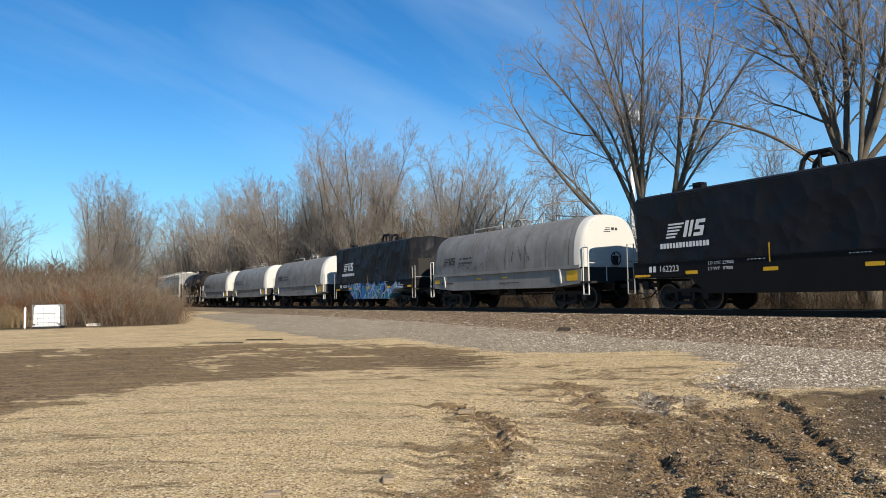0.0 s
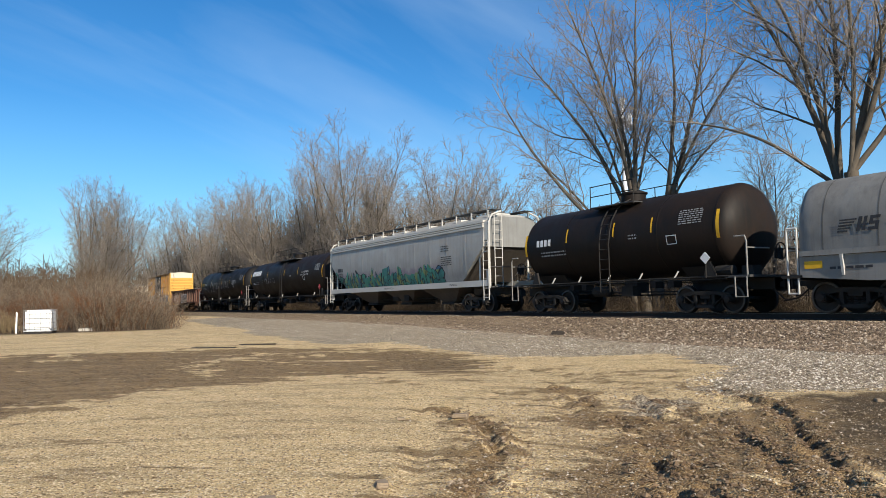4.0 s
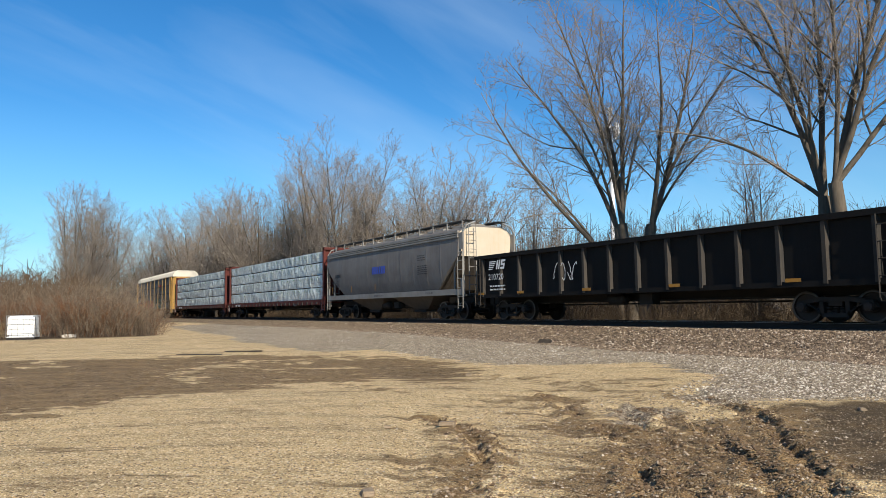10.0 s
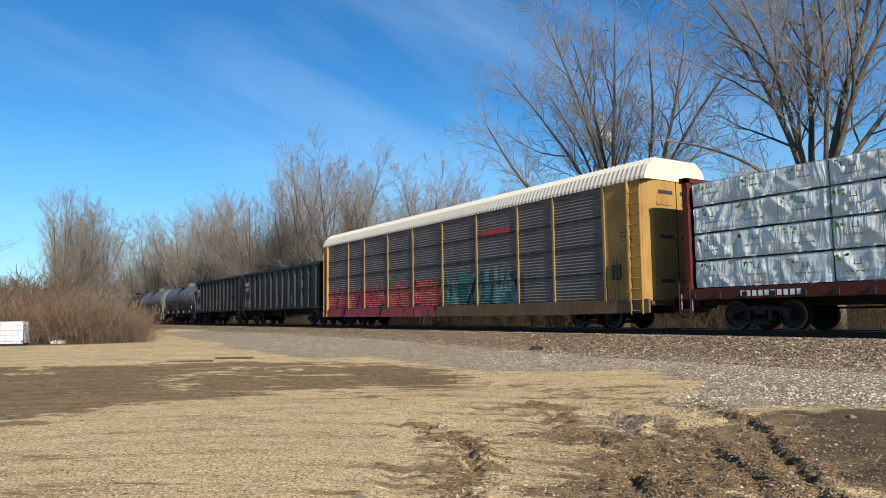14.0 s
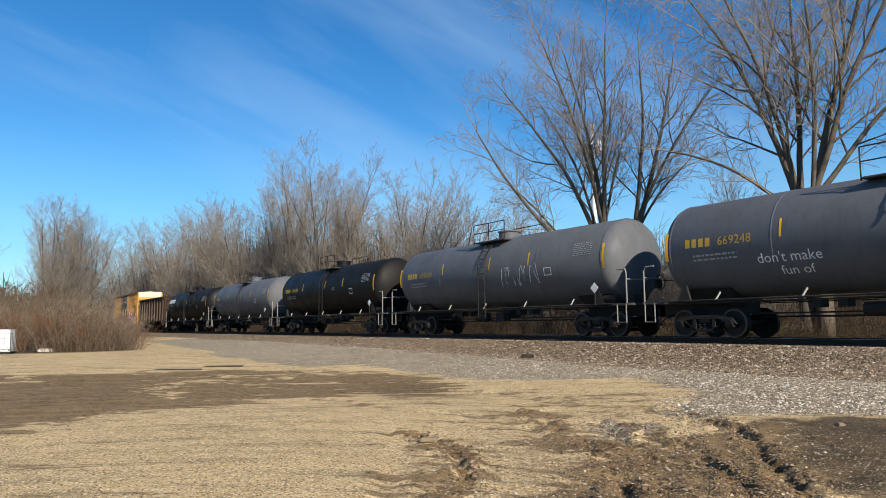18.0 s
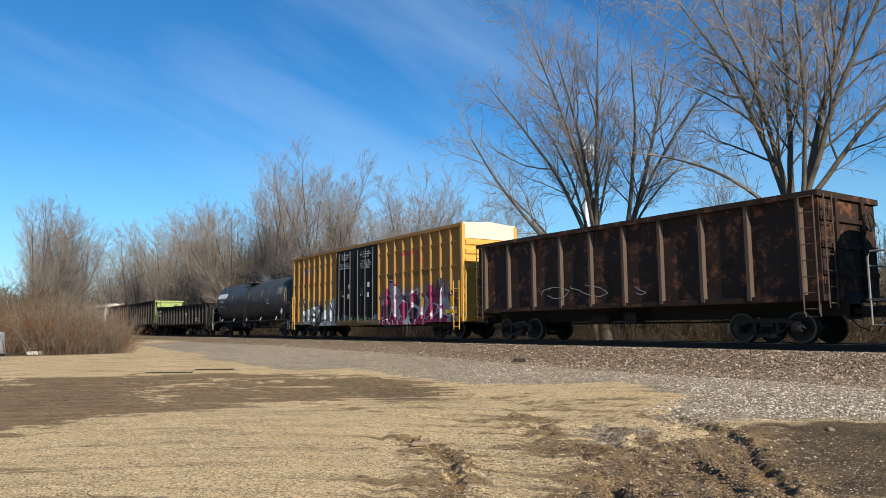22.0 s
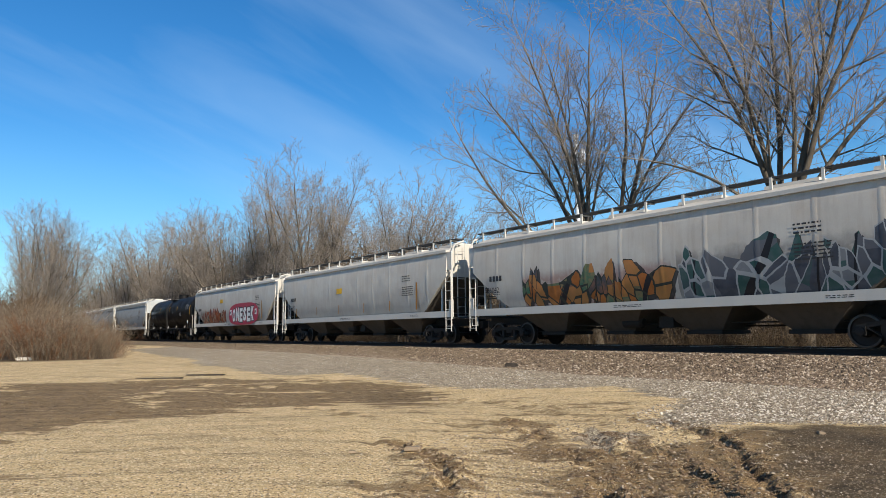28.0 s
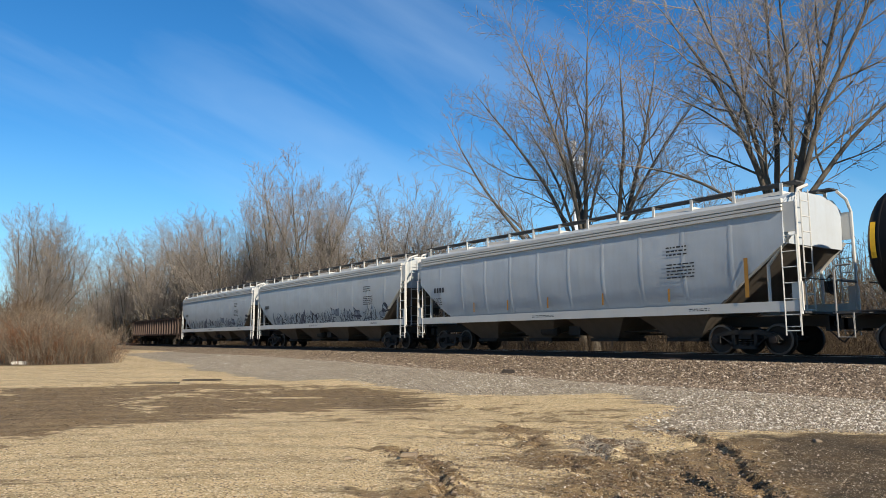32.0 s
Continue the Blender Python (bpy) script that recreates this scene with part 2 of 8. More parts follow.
def turned_y(bm, profile, n=24, x=0.0, z=0.0):
    loft(bm, [[(x + r * math.cos(2 * math.pi * k / n), y, z + r * math.sin(2 * math.pi * k / n)) for k in range(n)] for y, r in profile])


def turned_z(bm, profile, n=20, x=0.0, y=0.0):
    loft(bm, [[(x + r * math.cos(2 * math.pi * k / n), y + r * math.sin(2 * math.pi * k / n), z) for k in range(n)] for z, r in profile])


def mesh_of(name, bm, material, smooth=False):
    me = bpy.data.meshes.new(name)
    bmesh.ops.recalc_face_normals(bm, faces=bm.faces)
    bm.to_mesh(me)
    bm.free()
    me.materials.append(material)
    if smooth:
        me.polygons.foreach_set("use_smooth", [True] * len(me.polygons))
        me.set_sharp_from_angle(angle=radians(38))
    return me


def part(name, bm, material, parent, label="", smooth=False):
    me = bm if isinstance(bm, bpy.types.Mesh) else mesh_of(name, bm, material, smooth)
    ob = new(name, me)
    ob.parent = parent
    if label:
        ob["label"] = label
    return ob


def thing(name, label, category, group="", kind="", m=None):
    ob = new(name)
    ob.empty_display_size = 0.5
    if m is not None:
        ob.matrix_basis = m
    return tagged(ob, label, category, group, kind)


def points_mesh(name, verts, faces, material, smooth=False):
    me = bpy.data.meshes.new(name)
    me.from_pydata(verts, [], faces)
    me.materials.append(material)
    if smooth:
        me.polygons.foreach_set("use_smooth", [True] * len(me.polygons))
    return me

# ---- ground ----


def smooth(a):
    a = np.clip(a, 0, 1)
    return a * a * (3 - 2 * a)


def waves(x, y, size, seed, octaves=4, rough=0.5):
    """Smooth value noise in -1..1 on arrays."""
    rng = np.random.default_rng(seed)
    table = rng.uniform(-1, 1, (64, 64))
    out, amp, total = np.zeros_like(x, float), 1.0, 0.0
    for o in range(octaves):
        u, v = x / size + 17.3 * o, y / size + 5.1 * o
        i, j = np.floor(u).astype(int), np.floor(v).astype(int)
        a, b = smooth(u - i), smooth(v - j)
        i0, i1, j0, j1 = i % 64, (i + 1) % 64, j % 64, (j + 1) % 64
        out += amp * ((table[i0, j0] * (1 - a) + table[i1, j0] * a) * (1 - b) + (table[i0, j1] * (1 - a) + table[i1, j1] * a) * b)
        total, amp, size = total + amp, amp * rough, size / 2
    return out / total


def near_line(x, y, line):
    """Distance from a bent line on the plan."""
    best = np.full_like(x, 1e9, float)
    for (ax, ay), (bx, by) in zip(line, line[1:]):
        dx, dy = bx - ax, by - ay
        k = np.clip(((x - ax) * dx + (y - ay) * dy) / (dx * dx + dy * dy), 0, 1)
        best = np.minimum(best, np.hypot(x - ax - k * dx, y - ay - k * dy))
    return best


RUTS = (
    ((-10.1, 8.5), (-8.8, 7.8), (-7.1, 6.9), (-5.7, 6.0), (-4.7, 5.1), (-4.0, 4.5), (-2.5, 2.5)),
    ((-8.3, 8.4), (-6.5, 7.2), (-5.3, 6.2), (-4.5, 5.4), (-3.8, 4.8), (-2.2, 3.2)),
    ((-8.4, 10.0), (-7.3, 9.7), (-6.3, 9.2), (-5.7, 8.5), (-4.7, 7.5), (-3.4, 6.0), (-1.8, 4.4)),
    ((-8.0, 8.6), (-6.4, 8.0), (-5.6, 7.3), (-4.8, 6.8), (-3.2, 5.0)),
    ((-9.3, 5.5), (-8.1, 5.4), (-6.6, 4.6), (-5.3, 3.5), (-4.9, 3.1), (-3.5, 1.8)),
)
LIGHT_RUTS = (
    ((-10.7, 5.8), (-9.1, 5.1), (-7.4, 4.2), (-5.6, 2.9), (-3.8, 1.2)),
    ((-13.5, 9.9), (-10.0, 10.6), (-7.6, 10.2), (-5.0, 9.2)),
    ((-25.0, 4.2), (-19.0, 8.2), (-13.0, 10.0), (-9.0, 9.3), (-6.0, 7.9)),
    ((-26.0, 2.5), (-20.5, 1.6), (-15.0, -0.5), (-11.0, -2.0)),
    ((-24.0, 5.2), (-17.0, 3.0), (-13.0, 0.9), (-9.0, -2.5)),
    ((-18.0, 6.5), (-13.0, 6.6), (-10.5, 7.4), (-8.6, 7.2), (-6.5, 6.0)),
)


def ground_z(x, y, fine=True):
    s = smooth((-x - 12) / 26)
    p = np.interp(y, [-99, 9, 15.8, 17.9, 21.7, 23.6, 27, 60], [0, 0, 0.38, 0.87, 0.87, 0.25, 0.45, 0.6])
    z = p + 0.4 * s * (1 - np.clip(p / 0.87, 0, 1))
    z = z + 0.05 * waves(x, y, 7.0, 3, 3) * np.clip((17.6 - y) / 4, 0, 1)
    if fine:
        near = np.clip((17.5 - y) / 1.5, 0, 1) * np.clip((x + 45) / 10, 0, 1)
        z = z + near * (0.010 * waves(x, y, 0.9, 5, 4) + 0.009 * waves(x, y, 0.17, 6, 2))
        wx, wy = x + 0.10 * waves(x, y, 0.5, 8, 4, 0.7), y + 0.10 * waves(x, y, 0.5, 9, 4, 0.7)
        churn = np.zeros_like(z)
        for line in RUTS:
            d = near_line(wx, wy, line)
            broken = np.clip(0.48 + 1.4 * waves(x, y, 0.45, 11), 0, 1.2)
            z = z - 0.075 * broken * smooth((0.10 - d) / 0.05) + 0.04 * broken * np.exp(-((d - 0.20) / 0.08) ** 2)
            churn = np.maximum(churn, np.exp(-(d / 0.55) ** 2))
        for line in LIGHT_RUTS:
            d = near_line(wx, wy, line)
            z = z - 0.022 * np.exp(-(d / 0.13) ** 2) + 0.012 * np.exp(-((d - 0.28) / 0.12) ** 2)
        z = z + churn * (0.020 * waves(x, y, 0.34, 12, 3) + 0.030 * np.clip(waves(x, y, 0.16, 13, 2) * 1.8, -0.6, 1))
    return z


def spread(*runs):
    out = []
    for a, b, step in runs:
        out += list(np.arange(a, b, step))
    return np.array(out)


gx = np.concatenate([-np.geomspace(3000, 75, 26), spread((-70, -38, 1.0), (-38, -16, 0.22), (-16, -10.5, 0.085), (-10.5, -2.2, 0.05), (-2.2, 4, 0.4)), np.geomspace(4, 3000, 26)])
gy = np.concatenate([-np.geomspace(3000, 7, 26), spread((-6.5, -1, 0.25), (-1, 2.5, 0.09), (2.5, 10.5, 0.05), (10.5, 13, 0.09), (13, 18.4, 0.14), (18.4, 30, 0.5)), np.geomspace(30, 3000, 26)])
GX, GY = np.meshgrid(gx, gy, indexing="ij")
GZ = ground_z(GX, GY)
far = np.hypot(GX, GY)
GZ = np.where(far > 200, 0.6 + 1.5 * waves(GX, GY, 400.0, 21, 2), GZ)
ni, nj = GX.shape
idx = np.arange(ni * nj).reshape(ni, nj)
quads = np.stack([idx[:-1, :-1], idx[1:, :-1], idx[1:, 1:], idx[:-1, 1:]], -1).reshape(-1, 4)

# masks of soil: brown mud, grey crushed stone, ballast
w1, w2 = GX + 0.75 * waves(GX, GY, 1.8, 31, 6, 0.7), GY + 0.75 * waves(GX, GY, 1.8, 32, 6, 0.7)
def within(x, y, ring):
    """Metres inside (+) or outside (-) a closed outline on the plan."""
    odd = np.zeros_like(x, bool)
    for (ax, ay), (bx, by) in zip(ring, ring[1:] + ring[:1]):
        if ay != by:
            odd ^= ((ay > y) != (by > y)) & (x < (bx - ax) * (y - ay) / (by - ay) + ax)
    return np.where(odd, 1, -1) * near_line(x, y, ring + ring[:1])


BAND = ((-26.3, 0.3), (-24.5, 3.3), (-24.0, 7.9), (-21.8, 9.8), (-19.1, 10.8), (-15.7, 10.6), (-13.6, 10.1), (-13.2, 7.8), (-14.7, 7.7), (-13.7, 6.1), (-15.0, 5.4), (-14.3, 4.5), (-14.6, 2.9), (-14.8, 2.1), (-13.2, 0.6), (-9.0, -2.4), (-19.0, -4.0))
WET_BAND = ((-18.5, 8.8), (-17.1, 9.6), (-14.8, 10.1), (-13.9, 9.3), (-13.8, 8.1), (-15.1, 7.9))
MUD = ((-10.4, 8.0), (-8.4, 8.0), (-6.5, 7.7), (-7.2, 9.2), (-7.0, 10.3), (-6.3, 11.1), (-4.6, 12.0), (1.0, 12.5), (1.0, 1.0), (-3.0, 2.0), (-5.5, 4.3), (-6.5, 5.8), (-7.5, 5.8))
TYRE_PATCH = ((-10.3, 5.8), (-10.2, 6.5), (-8.2, 5.6), (-6.3, 4.5), (-4.1, 3.3), (-4.7, 2.5), (-7.3, 4.2))
PIT = ((-7.0, 10.4), (-6.3, 11.1), (-4.5, 12.0), (1.0, 12.5), (1.0, 7.0), (-3.9, 7.2), (-4.8, 8.1), (-5.7, 8.9))
APRON = ((-61.3, 11.5), (-29.8, 8.8), (-23.9, 9.4), (-22.2, 10.8), (-15.9, 10.8), (-13.0, 12.4), (-12.0, 13.3), (-10.4, 12.7), (-9.4, 12.4), (-9.0, 10.5), (-7.7, 9.4), (-7.1, 10.4), (-6.3, 11.2), (-4.6, 12.1), (60.0, 12.6), (60.0, 60.0), (-61.3, 60.0))
GREY_PATCH = ((-8.7, 8.4), (-8.8, 9.1), (-7.5, 8.7), (-6.7, 7.6), (-7.2, 7.4))
mud = (0.76 + 0.20 * smooth((5 - GY) / 4)) * smooth((within(w1, w2, BAND) + 0.6) / 1.6)
mud *= 1 - 0.55 * smooth((waves(GX * 0.5, GY, 1.3, 33, 5, 0.7) - 0.02) * 3)
mud = np.maximum(mud, 0.75 * smooth((within(w1, w2, WET_BAND) + 0.6) / 1.4))
mud = np.maximum(mud, 0.9 * smooth((within(w1, w2, MUD) + 0.5) / 1.5) * (1 - 0.35 * smooth(waves(GX, GY, 1.7, 34, 4, 0.6) * 2.4)))
mud = np.maximum(mud, 0.6 * smooth((within(w1, w2, TYRE_PATCH) + 0.5) / 1.0))
# faint sweeping wheel marks over the whole lot
rad, ang = np.hypot(GX + 13, (GY - 4.2) * 1.15), np.arctan2(GY - 4.2, GX + 13)
tracks = waves(rad * 5.0, ang * 4.0, 1.0, 51, 3, 0.6)
mud = np.maximum(mud, 0.36 * smooth((tracks - 0.12) * 3.2) * smooth((rad - 2.0) / 3) * smooth((26 - rad) / 6))
for line in RUTS + LIGHT_RUTS:
    mud = np.maximum(mud, (0.75 if line in RUTS else 0.38) * np.exp(-(near_line(w1, w2, line) / 0.25) ** 2))
mud = np.where((GX < -25.5) & (GY > 0), mud * 0.35, mud)
grey = smooth((within(w1, w2, APRON) + 0.5) / 1.2)
grey = np.maximum(grey, 0.8 * smooth((within(w1, w2, GREY_PATCH) + 0.3) / 0.7))
pit = smooth((within(w1, w2, PIT) + 0.3) / 0.7)
mud, grey = np.maximum(mud, pit), grey * (1 - 0.95 * pit)
ballast = smooth((w2 * 0.25 + GY * 0.75 - 15.0) / 1.3)
wild = np.maximum(smooth((-w1 - 38.0 - 0.5 * np.clip(GY - 8, 0, 4)) / 2.5) * smooth((17.0 - GY) / 1.0), smooth((GY - 23.2) / 1.2))
wild = np.where(GY < 17.5, wild * smooth((-0.185 * GX - GY) / 1.2), wild)
wild = np.maximum(wild, smooth((far - 70) / 20) * (np.abs(GY - AXIS) > 3.5))
ground_me = points_mesh("ground", np.stack([GX, GY, GZ], -1).reshape(-1, 3), quads, None, True)
soil = ground_me.color_attributes.new("soil", "FLOAT_COLOR", "POINT")
soil.data.foreach_set("color", np.stack([mud, grey, ballast, wild], -1).reshape(-1).astype(np.float32))


def ground_material():
    n = Nodes("gravel_lot_soil", 0.95, 0, 0.2)
    at = n.n.new("ShaderNodeAttribute")
    at.attribute_name = "soil"
    sep = n.n.new("ShaderNodeSeparateColor")
    n.l.new(at.outputs["Color"], sep.inputs["Color"])
    m_mud, m_grey, m_bal, m_wild = sep.outputs[0], sep.outputs[1], sep.outputs[2], at.outputs["Alpha"]
    big, midn, fine = n.noise(0.35, 5, 0.6), n.noise(2.6, 6, 0.62), n.noise(26, 5, 0.7)
    # tyre marks sweep round the middle of the lot
    px, py, pz = n.xyz()
    far_off = n.math("SQRT", n.math("ADD", n.math("POWER", n.math("ADD", px, 2.0), 2.0), n.math("POWER", n.math("MULTIPLY", n.math("ADD", py, 3.5), 0.9), 2.0)))
    sweep = n.n.new("ShaderNodeCombineXYZ")
    for k, value in enumerate((n.math("MULTIPLY", far_off, 2.0), n.math("MULTIPLY", px, 0.33), n.math("MULTIPLY", py, 0.33))):
        n.l.new(value, sweep.inputs[k])
    streak = n.noise(1.25, 7, 0.66, sweep.outputs["Vector"])
    tint = n.xyz(n.cells(46, None, "F1", "Color"))[0]
    crumb = n.xyz(n.cells(80, None, "F1", "Color"))[1]
    lump = n.xyz(n.cells(17, n.mix(0.05, n.co, n.noise(9, 3, 0.6, colour=True), "ADD"), "F1", "Color"))[2]
    speck = n.ramp(n.noise(70, 3, 0.75), (0.38, 0.0), (0.62, 1.0))
    grain = n.cells(46)
    sand = n.mix(n.ramp(midn, (0.32, 0.0), (0.68, 1.0)), (0.548, 0.363, 0.166), (0.857, 0.61, 0.32))
    sand = n.mix(n.ramp(streak, (0.47, 0.0), (0.63, 0.8)), sand, (0.25, 0.154, 0.0736))
    sand = n.mix(n.ramp(big, (0.42, 0.0), (0.68, 0.3)), sand, (0.334, 0.212, 0.104))
    sand = n.mix(0.42, sand, n.mix(speck, (0.23, 0.14, 0.0627), (0.92, 0.759, 0.429)))
    sand = n.mix(n.ramp(tint, (0.80, 0.0), (0.88, 0.85)), sand, (0.92, 0.759, 0.486))
    sand = n.mix(n.ramp(tint, (0.07, 0.85), (0.14, 0.0)), sand, (0.115, 0.0695, 0.0351))
    dirt = n.mix(n.ramp(midn, (0.34, 0.0), (0.66, 1.0)), (0.135, 0.080, 0.036), (0.29, 0.187, 0.091))
    dirt = n.mix(n.ramp(streak, (0.36, 0.75), (0.48, 0.0)), dirt, (0.085, 0.053, 0.026))
    dirt = n.mix(n.ramp(streak, (0.50, 0.0), (0.60, 0.75)), dirt, (0.36, 0.242, 0.115))
    dirt = n.mix(0.42, dirt, n.mix(speck, (0.055, 0.033, 0.0148), (0.34, 0.228, 0.115)))
    dirt = n.mix(n.ramp(lump, (0.10, 0.75), (0.16, 0.0)), dirt, (0.058, 0.0369, 0.018))
    dirt = n.mix(n.ramp(crumb, (0.88, 0.0), (0.94, 0.8)), dirt, (0.5, 0.407, 0.254))
    stone = n.mix(tint, (0.13, 0.098, 0.066), (0.50, 0.41, 0.295))
    stone = n.mix(n.ramp(n.noise(1.1, 5, 0.6), (0.44, 0.0), (0.62, 0.5)), stone, (0.22, 0.175, 0.125))
    stone = n.mix(n.ramp(lump, (0.80, 0.0), (0.86, 0.7)), stone, (0.56, 0.46, 0.33))
    stone = n.mix(n.ramp(lump, (0.14, 0.75), (0.2, 0.0)), stone, (0.06, 0.043, 0.028))
    stone = n.mix(n.ramp(crumb, (0.84, 0.0), (0.90, 0.8)), stone, (0.74, 0.64, 0.443))
    rock = n.mix(lump, (0.06, 0.042, 0.027), (0.36, 0.27, 0.17))
    litter = n.mix(n.noise(5, 5), (0.05, 0.034, 0.021), (0.14, 0.098, 0.058))
    ragged = n.math("SUBTRACT", n.math("ADD", n.math("MULTIPLY", n.noise(5.5, 8, 0.72), 0.6), n.math("MULTIPLY", streak, 1.5)), 1.05)
    c = n.mix(n.ramp(n.math("ADD", m_mud, n.math("MULTIPLY", ragged, 1.9)), (0.36, 0.0), (0.60, 1.0)), sand, dirt)
    dampness = n.n.new("ShaderNodeAttribute")
    dampness.attribute_name = "damp"
    wet_soil = n.mix(n.ramp(n.noise(3.0, 6, 0.65), (0.35, 0.0), (0.68, 1.0)), (0.046, 0.034, 0.020), (0.125, 0.090, 0.052))
    wet_soil = n.mix(n.ramp(crumb, (0.90, 0.0), (0.96, 0.7)), wet_soil, (0.40, 0.34, 0.25))
    c = n.mix(n.math("MULTIPLY", dampness.outputs["Fac"], n.ramp(n.noise(1.4, 5, 0.6), (0.30, 0.45), (0.60, 0.95))), c, wet_soil)
    c = n.mix(n.ramp(n.math("ADD", m_grey, n.math("MULTIPLY", ragged, 1.3)), (0.38, 0.0), (0.62, 0.95)), c, stone)
    c = n.mix(m_bal, c, rock)
    c = n.mix(m_wild, c, litter)
    h = n.math("ADD", n.math("MULTIPLY", grain, -0.55), n.math("ADD", n.math("MULTIPLY", fine, 0.7), n.math("MULTIPLY", midn, 0.5)))
    n.bump(h, 1.0, 0.05)
    return n.done(c)


damp = ground_me.attributes.new("damp", "FLOAT", "POINT")
damp.data.foreach_set("value", np.maximum(pit, 0.45 * smooth((within(w1, w2, WET_BAND) + 0.8) / 1.8)).reshape(-1).astype(np.float32))
ground_me.materials.clear()
ground_me.materials.append(ground_material())
ground = tagged(new("ground", ground_me), "tan gravel lot with brown muddy wheel ruts and grey stone", "ground", kind="structure")


def stones(name, label, count, where, size, material, seed):
    """Loose angular stones, joined; where(rng, n) gives x and y."""
    rng = np.random.default_rng(seed)
    x, y = where(rng, count)
    x, y = x[:count], y[:count]
    k = len(x)
    s = size[0] * (size[1] / size[0]) ** (rng.random(k) ** 2.2)
    z = ground_z(x, y) + s * 0.12
    base = np.array([(1, 0, 0), (-1, 0, 0), (0, 1, 0), (0, -1, 0), (0, 0, 1), (0, 0, -1)], float)
    v = base[None] * (1 + 0.5 * (rng.random((k, 6, 1)) - 0.5)) + 0.34 * (rng.random((k, 6, 3)) - 0.5)
    v *= (s[:, None] * np.stack([rng.uniform(0.7, 1.3, k), rng.uniform(0.7, 1.2, k), rng.uniform(0.4, 0.8, k)], -1))[:, None, :] * 0.5
    a = rng.random(k) * 6.283
    ca, sa = np.cos(a)[:, None], np.sin(a)[:, None]
    vx, vy = v[..., 0] * ca - v[..., 1] * sa, v[..., 0] * sa + v[..., 1] * ca
    v = np.stack([vx + x[:, None], vy + y[:, None], v[..., 2] + z[:, None]], -1)
    f = np.array([(0, 2, 4), (2, 1, 4), (1, 3, 4), (3, 0, 4), (2, 0, 5), (1, 2, 5), (3, 1, 5), (0, 3, 5)])
    faces = (f[None] + (np.arange(k) * 6)[:, None, None]).reshape(-1, 3)
    return tagged(new(name, points_mesh(name, v.reshape(-1, 3), faces, material)), label, "stones", kind="stuff")


def stone_material(name, dark, light, pale, share=0.86):
    n = Nodes(name, 0.9, 0, 0.25)
    r = n.island()
    c = n.mix(r, dark, light)
    c = n.mix(n.ramp(r, (share, 0.0), (share + 0.07, 1.0)), c, pale)
    c = n.mix(n.ramp(n.noise(40, 4), (0.4, 0.0), (0.8, 0.4)), c, tuple(k * 0.6 for k in dark))
    return n.done(c)


BALLAST = stone_material("ballast_stone", (0.065, 0.046, 0.033), (0.29, 0.215, 0.145), (0.47, 0.39, 0.30))
CRUSHED = stone_material("grey_crushed_stone", (0.13, 0.10, 0.072), (0.44, 0.37, 0.285), (0.72, 0.65, 0.54), 0.72)
PEBBLE = stone_material("pale_pebble", (0.16, 0.115, 0.075), (0.36, 0.28, 0.19), (0.56, 0.48, 0.38))


def on_bank(rng, n):
    d = 1 / rng.uniform(1 / 65, 1 / 6, n)
    return -d, rng.uniform(15.1, 18.75, n)


def on_apron(rng, n):
    x, y = -1 / rng.uniform(1 / 45, 1 / 3.0, n * 2), rng.uniform(9.2, 16.2, n * 2)
    keep = within(x, y, APRON) > np.abs(rng.normal(0, 0.5, n * 2)) - 0.2
    return x[keep], y[keep]


def on_lot(rng, n):
    d, a = 1 / rng.uniform(1 / 30, 1 / 4.0, n), np.radians(rng.uniform(-8, 68, n))
    x, y = -d * np.cos(a), d * np.sin(a)
    return x[y < 12], y[y < 12]


def in_mud(rng, n):
    x, y = rng.uniform(-9.5, -2.5, n), rng.uniform(2.5, 10.2, n)
    keep = x * 0.62 + y * 0.78 + 0.9 > 0
    return x[keep], y[keep]


def by_ruts(rng, n):
    xs, ys = [], []
    for line in RUTS:
        pts = np.array(line)
        k = rng.integers(0, len(pts) - 1, n // 4)
        f = rng.random((n // 4, 1))
        p = pts[k] + (pts[k + 1] - pts[k]) * f + rng.normal(0, 0.15, (n // 4, 2))
        xs.append(p[:, 0])
        ys.append(p[:, 1])
    x, y = np.concatenate(xs), np.concatenate(ys)
    keep = waves(x, y, 0.45, 11) > -0.2
    return x[keep], y[keep]


CLOD = stone_material("dark_earth_clod", (0.085, 0.056, 0.033), (0.21, 0.14, 0.083), (0.36, 0.28, 0.19))
stones("ballast_stones", "brown and grey angular railway ballast stones", 52000, on_bank, (0.045, 0.11), BALLAST, 41)
stones("crushed_stones", "grey and white crushed stone beside the track bed", 62000, on_apron, (0.02, 0.062), CRUSHED, 42)
stones("lot_pebbles", "pale pebbles scattered over the gravel lot", 20000, on_lot, (0.010, 0.032), PEBBLE, 43)
stones("mud_clods", "pale broken stones and clods in the mud", 9000, in_mud, (0.012, 0.05), PEBBLE, 44)
stones("dark_clods", "dark brown clods thrown up along the wheel ruts", 9000, by_ruts, (0.014, 0.07), CLOD, 45)

